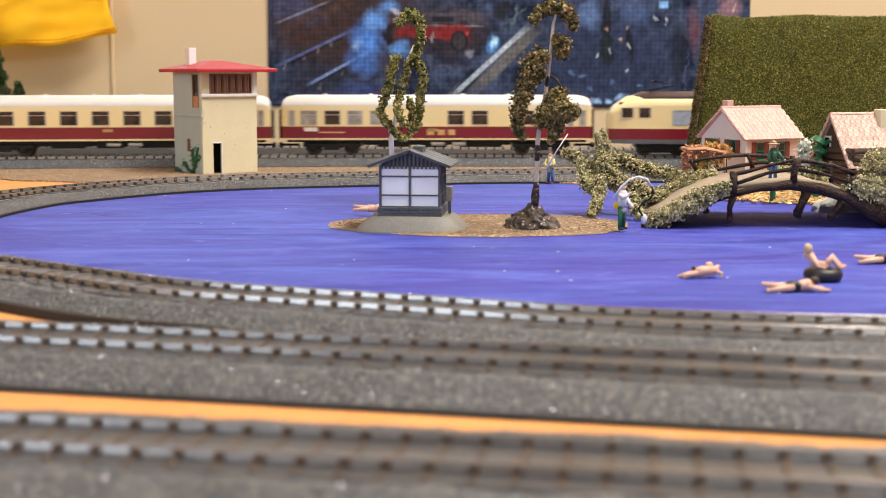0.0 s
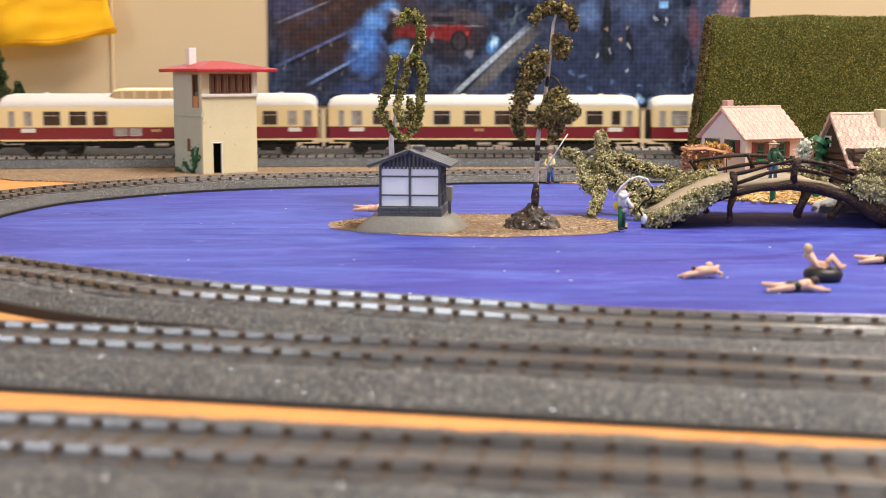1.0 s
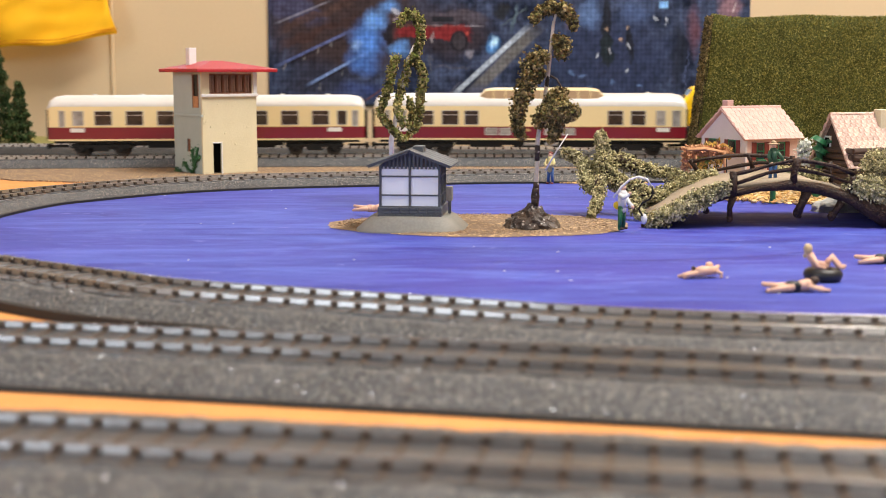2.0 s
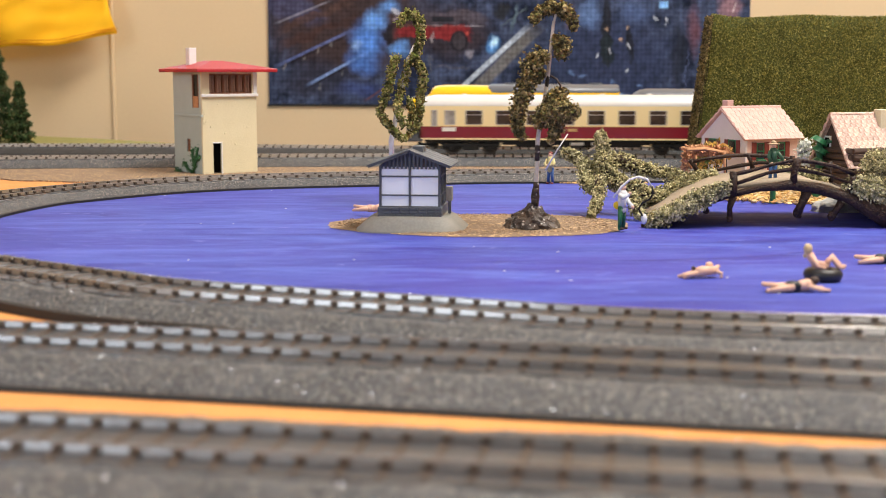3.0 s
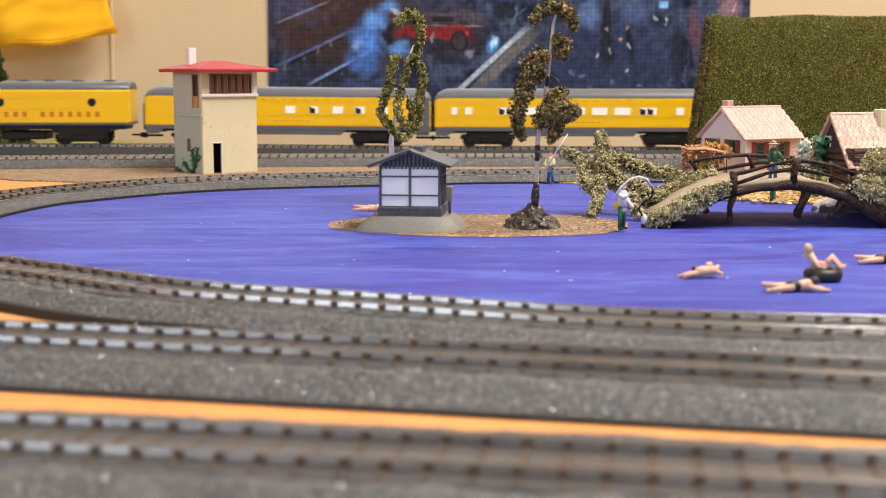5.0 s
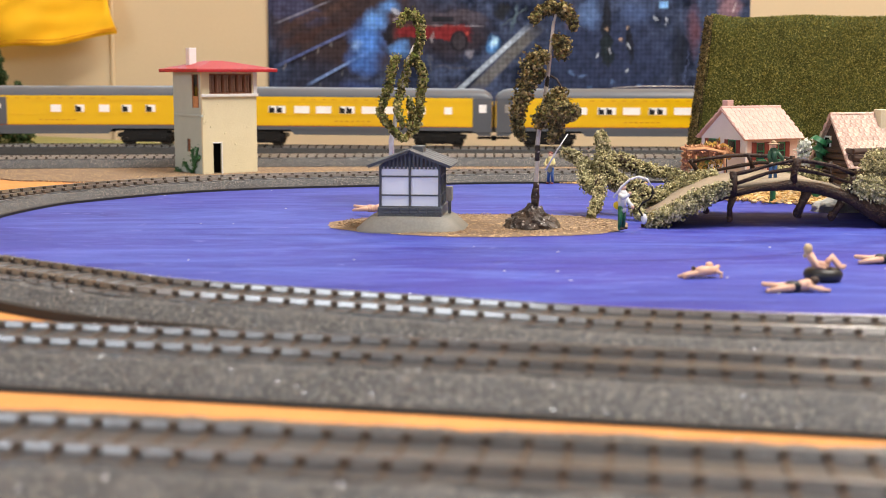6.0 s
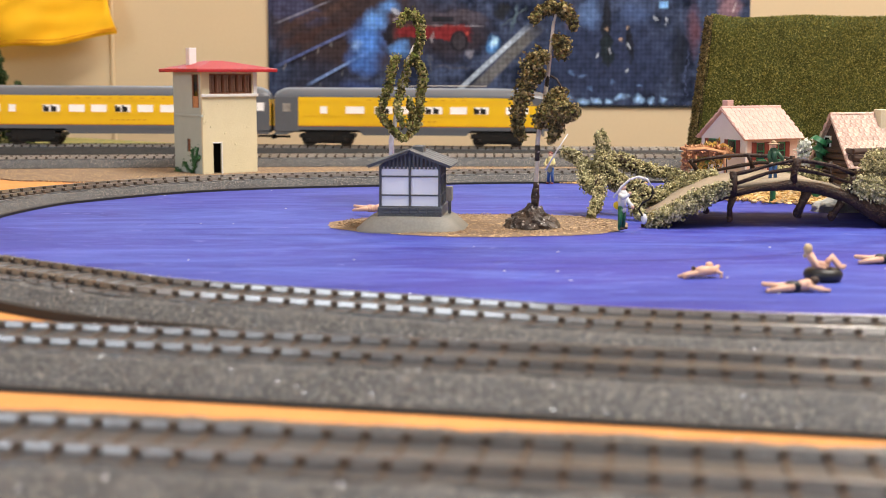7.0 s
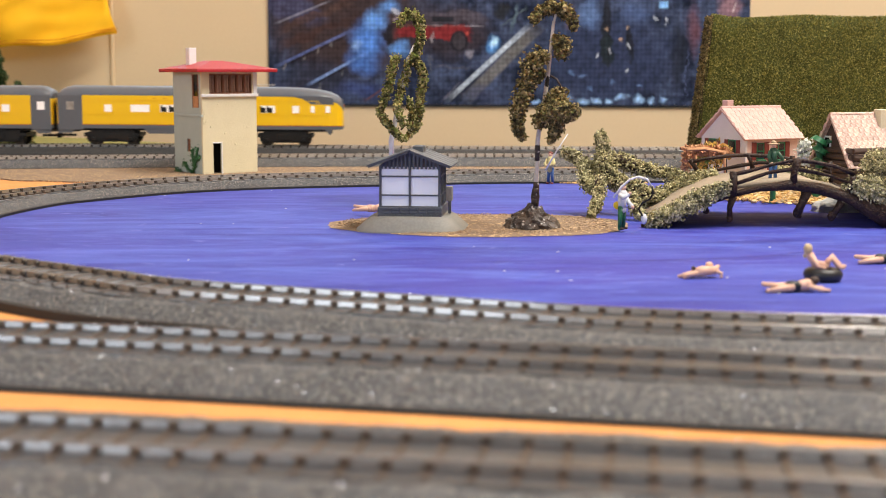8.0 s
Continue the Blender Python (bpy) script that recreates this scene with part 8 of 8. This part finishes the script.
figurine("swimmer_figurine", pose(0.0882, 0.437, Z0, 0, 0, -165),
         "flesh-coloured swimmer figurine lying face down on the pond",
         [("t", [(-4.5 * mm, 0.6 * mm, 2.6 * mm), (0, 0.4 * mm, 2.4 * mm), (3 * mm, 0, 1.8 * mm)], [1.4 * mm, 1.9 * mm, 1.5 * mm], 0), ("t", [(3 * mm, 1 * mm, 1.8 * mm), (5.5 * mm, 1.4 * mm, 1.6 * mm), (7 * mm, 1 * mm, 0.7 * mm)], [1.1 * mm, 0.8 * mm, 0.6 * mm], 0),
          ("t", [(3 * mm, -1 * mm, 1.6 * mm), (5.5 * mm, -1.6 * mm, 1.1 * mm), (7.6 * mm, -1.8 * mm, 0.6 * mm)], [1.1 * mm, 0.8 * mm, 0.6 * mm], 0), ("b", (-3.2 * mm, -1.2 * mm, 4.2 * mm), (1.4 * mm, 1.2 * mm, 1.1 * mm), 0),
          ("t", [(-4.5 * mm, 1.8 * mm, 2.2 * mm), (-6.2 * mm, 2.0 * mm, 1.6 * mm), (-6.0 * mm, 2.2 * mm, 0.6 * mm)], [0.7 * mm, 0.6 * mm, 0.6 * mm], 0), ("t", [(-4.5 * mm, -1.6 * mm, 2.2 * mm), (-6.8 * mm, -1.8 * mm, 3.4 * mm)], [0.7 * mm, 0.7 * mm], 0),
          ("b", (3.6 * mm, 0.6 * mm, 3.6 * mm), (0.8 * mm, 0.8 * mm, 0.7 * mm), 1)], [M_SKIN, M_BROWNHAIR])
bm = bmesh.new()
for i in range(28):
    for j in range(12):
        a, b = 2 * math.pi * i / 28, 2 * math.pi * j / 12
        bm.verts.new(((4.4 * mm + 2.1 * mm * math.cos(b) * (1 + 0.06 * noise.noise(Vector((i, j, 0))))) * math.cos(a), (4.4 * mm + 2.1 * mm * math.cos(b)) * math.sin(a), 2.2 * mm + 2.2 * mm * math.sin(b)))
bm.verts.ensure_lookup_table()
for i in range(28):
    for j in range(12):
        bm.faces.new([bm.verts[((i + p) % 28) * 12 + (j + q) % 12] for p, q in ((0, 0), (1, 0), (1, 1), (0, 1))])
bmesh.ops.recalc_face_normals(bm, faces=bm.faces)
tagged(part("swim_ring", bm, M_TYRE, m=pose(0.1275, 0.431, Z0), smooth=True), "black rubber tyre floating as a swim ring", "swim ring")
figurine("bather_figurine", pose(0.1275, 0.430, Z0 + 0.0035), "flesh-coloured bather figurine sitting on the black ring",
         [("t", [(-4.8 * mm, 0, 5.2 * mm), (-3.0 * mm, 0, 2.4 * mm), (0.5 * mm, 0, 1.6 * mm)], [1.4 * mm, 1.5 * mm, 1.5 * mm], 0), ("t", [(0.5 * mm, 0.8 * mm, 1.8 * mm), (3.0 * mm, 0.9 * mm, 4.8 * mm), (5.6 * mm, 0.6 * mm, 1.6 * mm), (7.0 * mm, 0.6 * mm, 1.5 * mm)], [1.2 * mm, 1.0 * mm, 0.8 * mm, 0.6 * mm], 0),
          ("t", [(0.5 * mm, -0.8 * mm, 1.8 * mm), (2.2 * mm, -1.0 * mm, 4.4 * mm), (4.6 * mm, -1.0 * mm, 1.4 * mm), (6.0 * mm, -1.2 * mm, 1.2 * mm)], [1.2 * mm, 1.0 * mm, 0.8 * mm, 0.6 * mm], 0), ("b", (-5.6 * mm, 0, 7.4 * mm), (1.5 * mm, 1.5 * mm, 1.9 * mm), 1),
          ("t", [(-4.6 * mm, -1.4 * mm, 4.6 * mm), (-2.6 * mm, -2.2 * mm, 1.8 * mm), (-0.5 * mm, -2.4 * mm, 1.2 * mm)], [0.8 * mm, 0.7 * mm, 0.6 * mm], 0), ("t", [(-5.4 * mm, 0.2 * mm, 6.2 * mm), (-6.4 * mm, 0.4 * mm, 5.0 * mm)], [1.0 * mm, 0.7 * mm], 1)], [M_SKIN, M_HAIR])
figurine("swimmer_figurine", pose(0.1605, 0.470, Z0, 0, 0, 4), "flesh-coloured lying swimmer figurine with dark trunks", LYING, [M_SKIN, M_TYRE, M_BROWNHAIR])
figurine("swimmer_figurine", pose(-0.0345, 0.628, Z0 + 0.002, 0, 0, -18), "flesh-coloured sunbather figurine lying on the island sand", LYING, [M_SKIN, M_SKIN, M_BROWNHAIR])

bm = bmesh.new()
for i in range(34):
    x, y = random.uniform(-0.18, 0.22), random.uniform(0.40, 0.78)
    if 0.13 < x or y < 0.52 or x < -0.08:
        ball(bm, (x, y, Z0 + 0.0001), random.uniform(0.0003, 0.0008), random.uniform(0.0002, 0.0004), 0.0002, 1, 0, 0.5)
tagged(part("crumbs", bm, M_SHIRT), "tiny pale crumbs scattered on the pond", "crumbs", kind="stuff")


# ---- what moves ----
def track_y(ctrl):
    pts = curve_points(ctrl, 0.01)
    xs = [p.x for p, d in pts]
    ys = [p.y for p, d in pts]
    return lambda x: float(np.interp(x, xs, ys))


RED_Y, YELLOW_Y = track_y(TRACK_RED), track_y(TRACK_YELLOW)


def ride(x, fy, half, lift=None):
    a, b = fy(x - half), fy(x + half)
    za, zb = (lift(x - half), lift(x + half)) if lift else (0, 0)
    return pose(x, (a + b) / 2, RAIL_TOP + (za + zb) / 2, 0, -math.degrees(math.atan2(zb - za, 2 * half)), math.degrees(math.atan2(b - a, 2 * half)))


def red_rear(t):
    return -0.1222 + 0.279 * t


def yellow_nose(t):
    return 0.003480 * t * t + -0.231358 * t + 0.633699


def motions():
    times = [i * 0.25 for i in range(33)]
    for ob, off, half in RED_TRAIN:
        walk(ob, [(t, ride(red_rear(t) + off, RED_Y, half)) for t in times])
    for ob, off, half in YELLOW_TRAIN:
        walk(ob, [(t, ride(yellow_nose(t) + off, YELLOW_Y, half, yellow_lift)) for t in times])


motions()
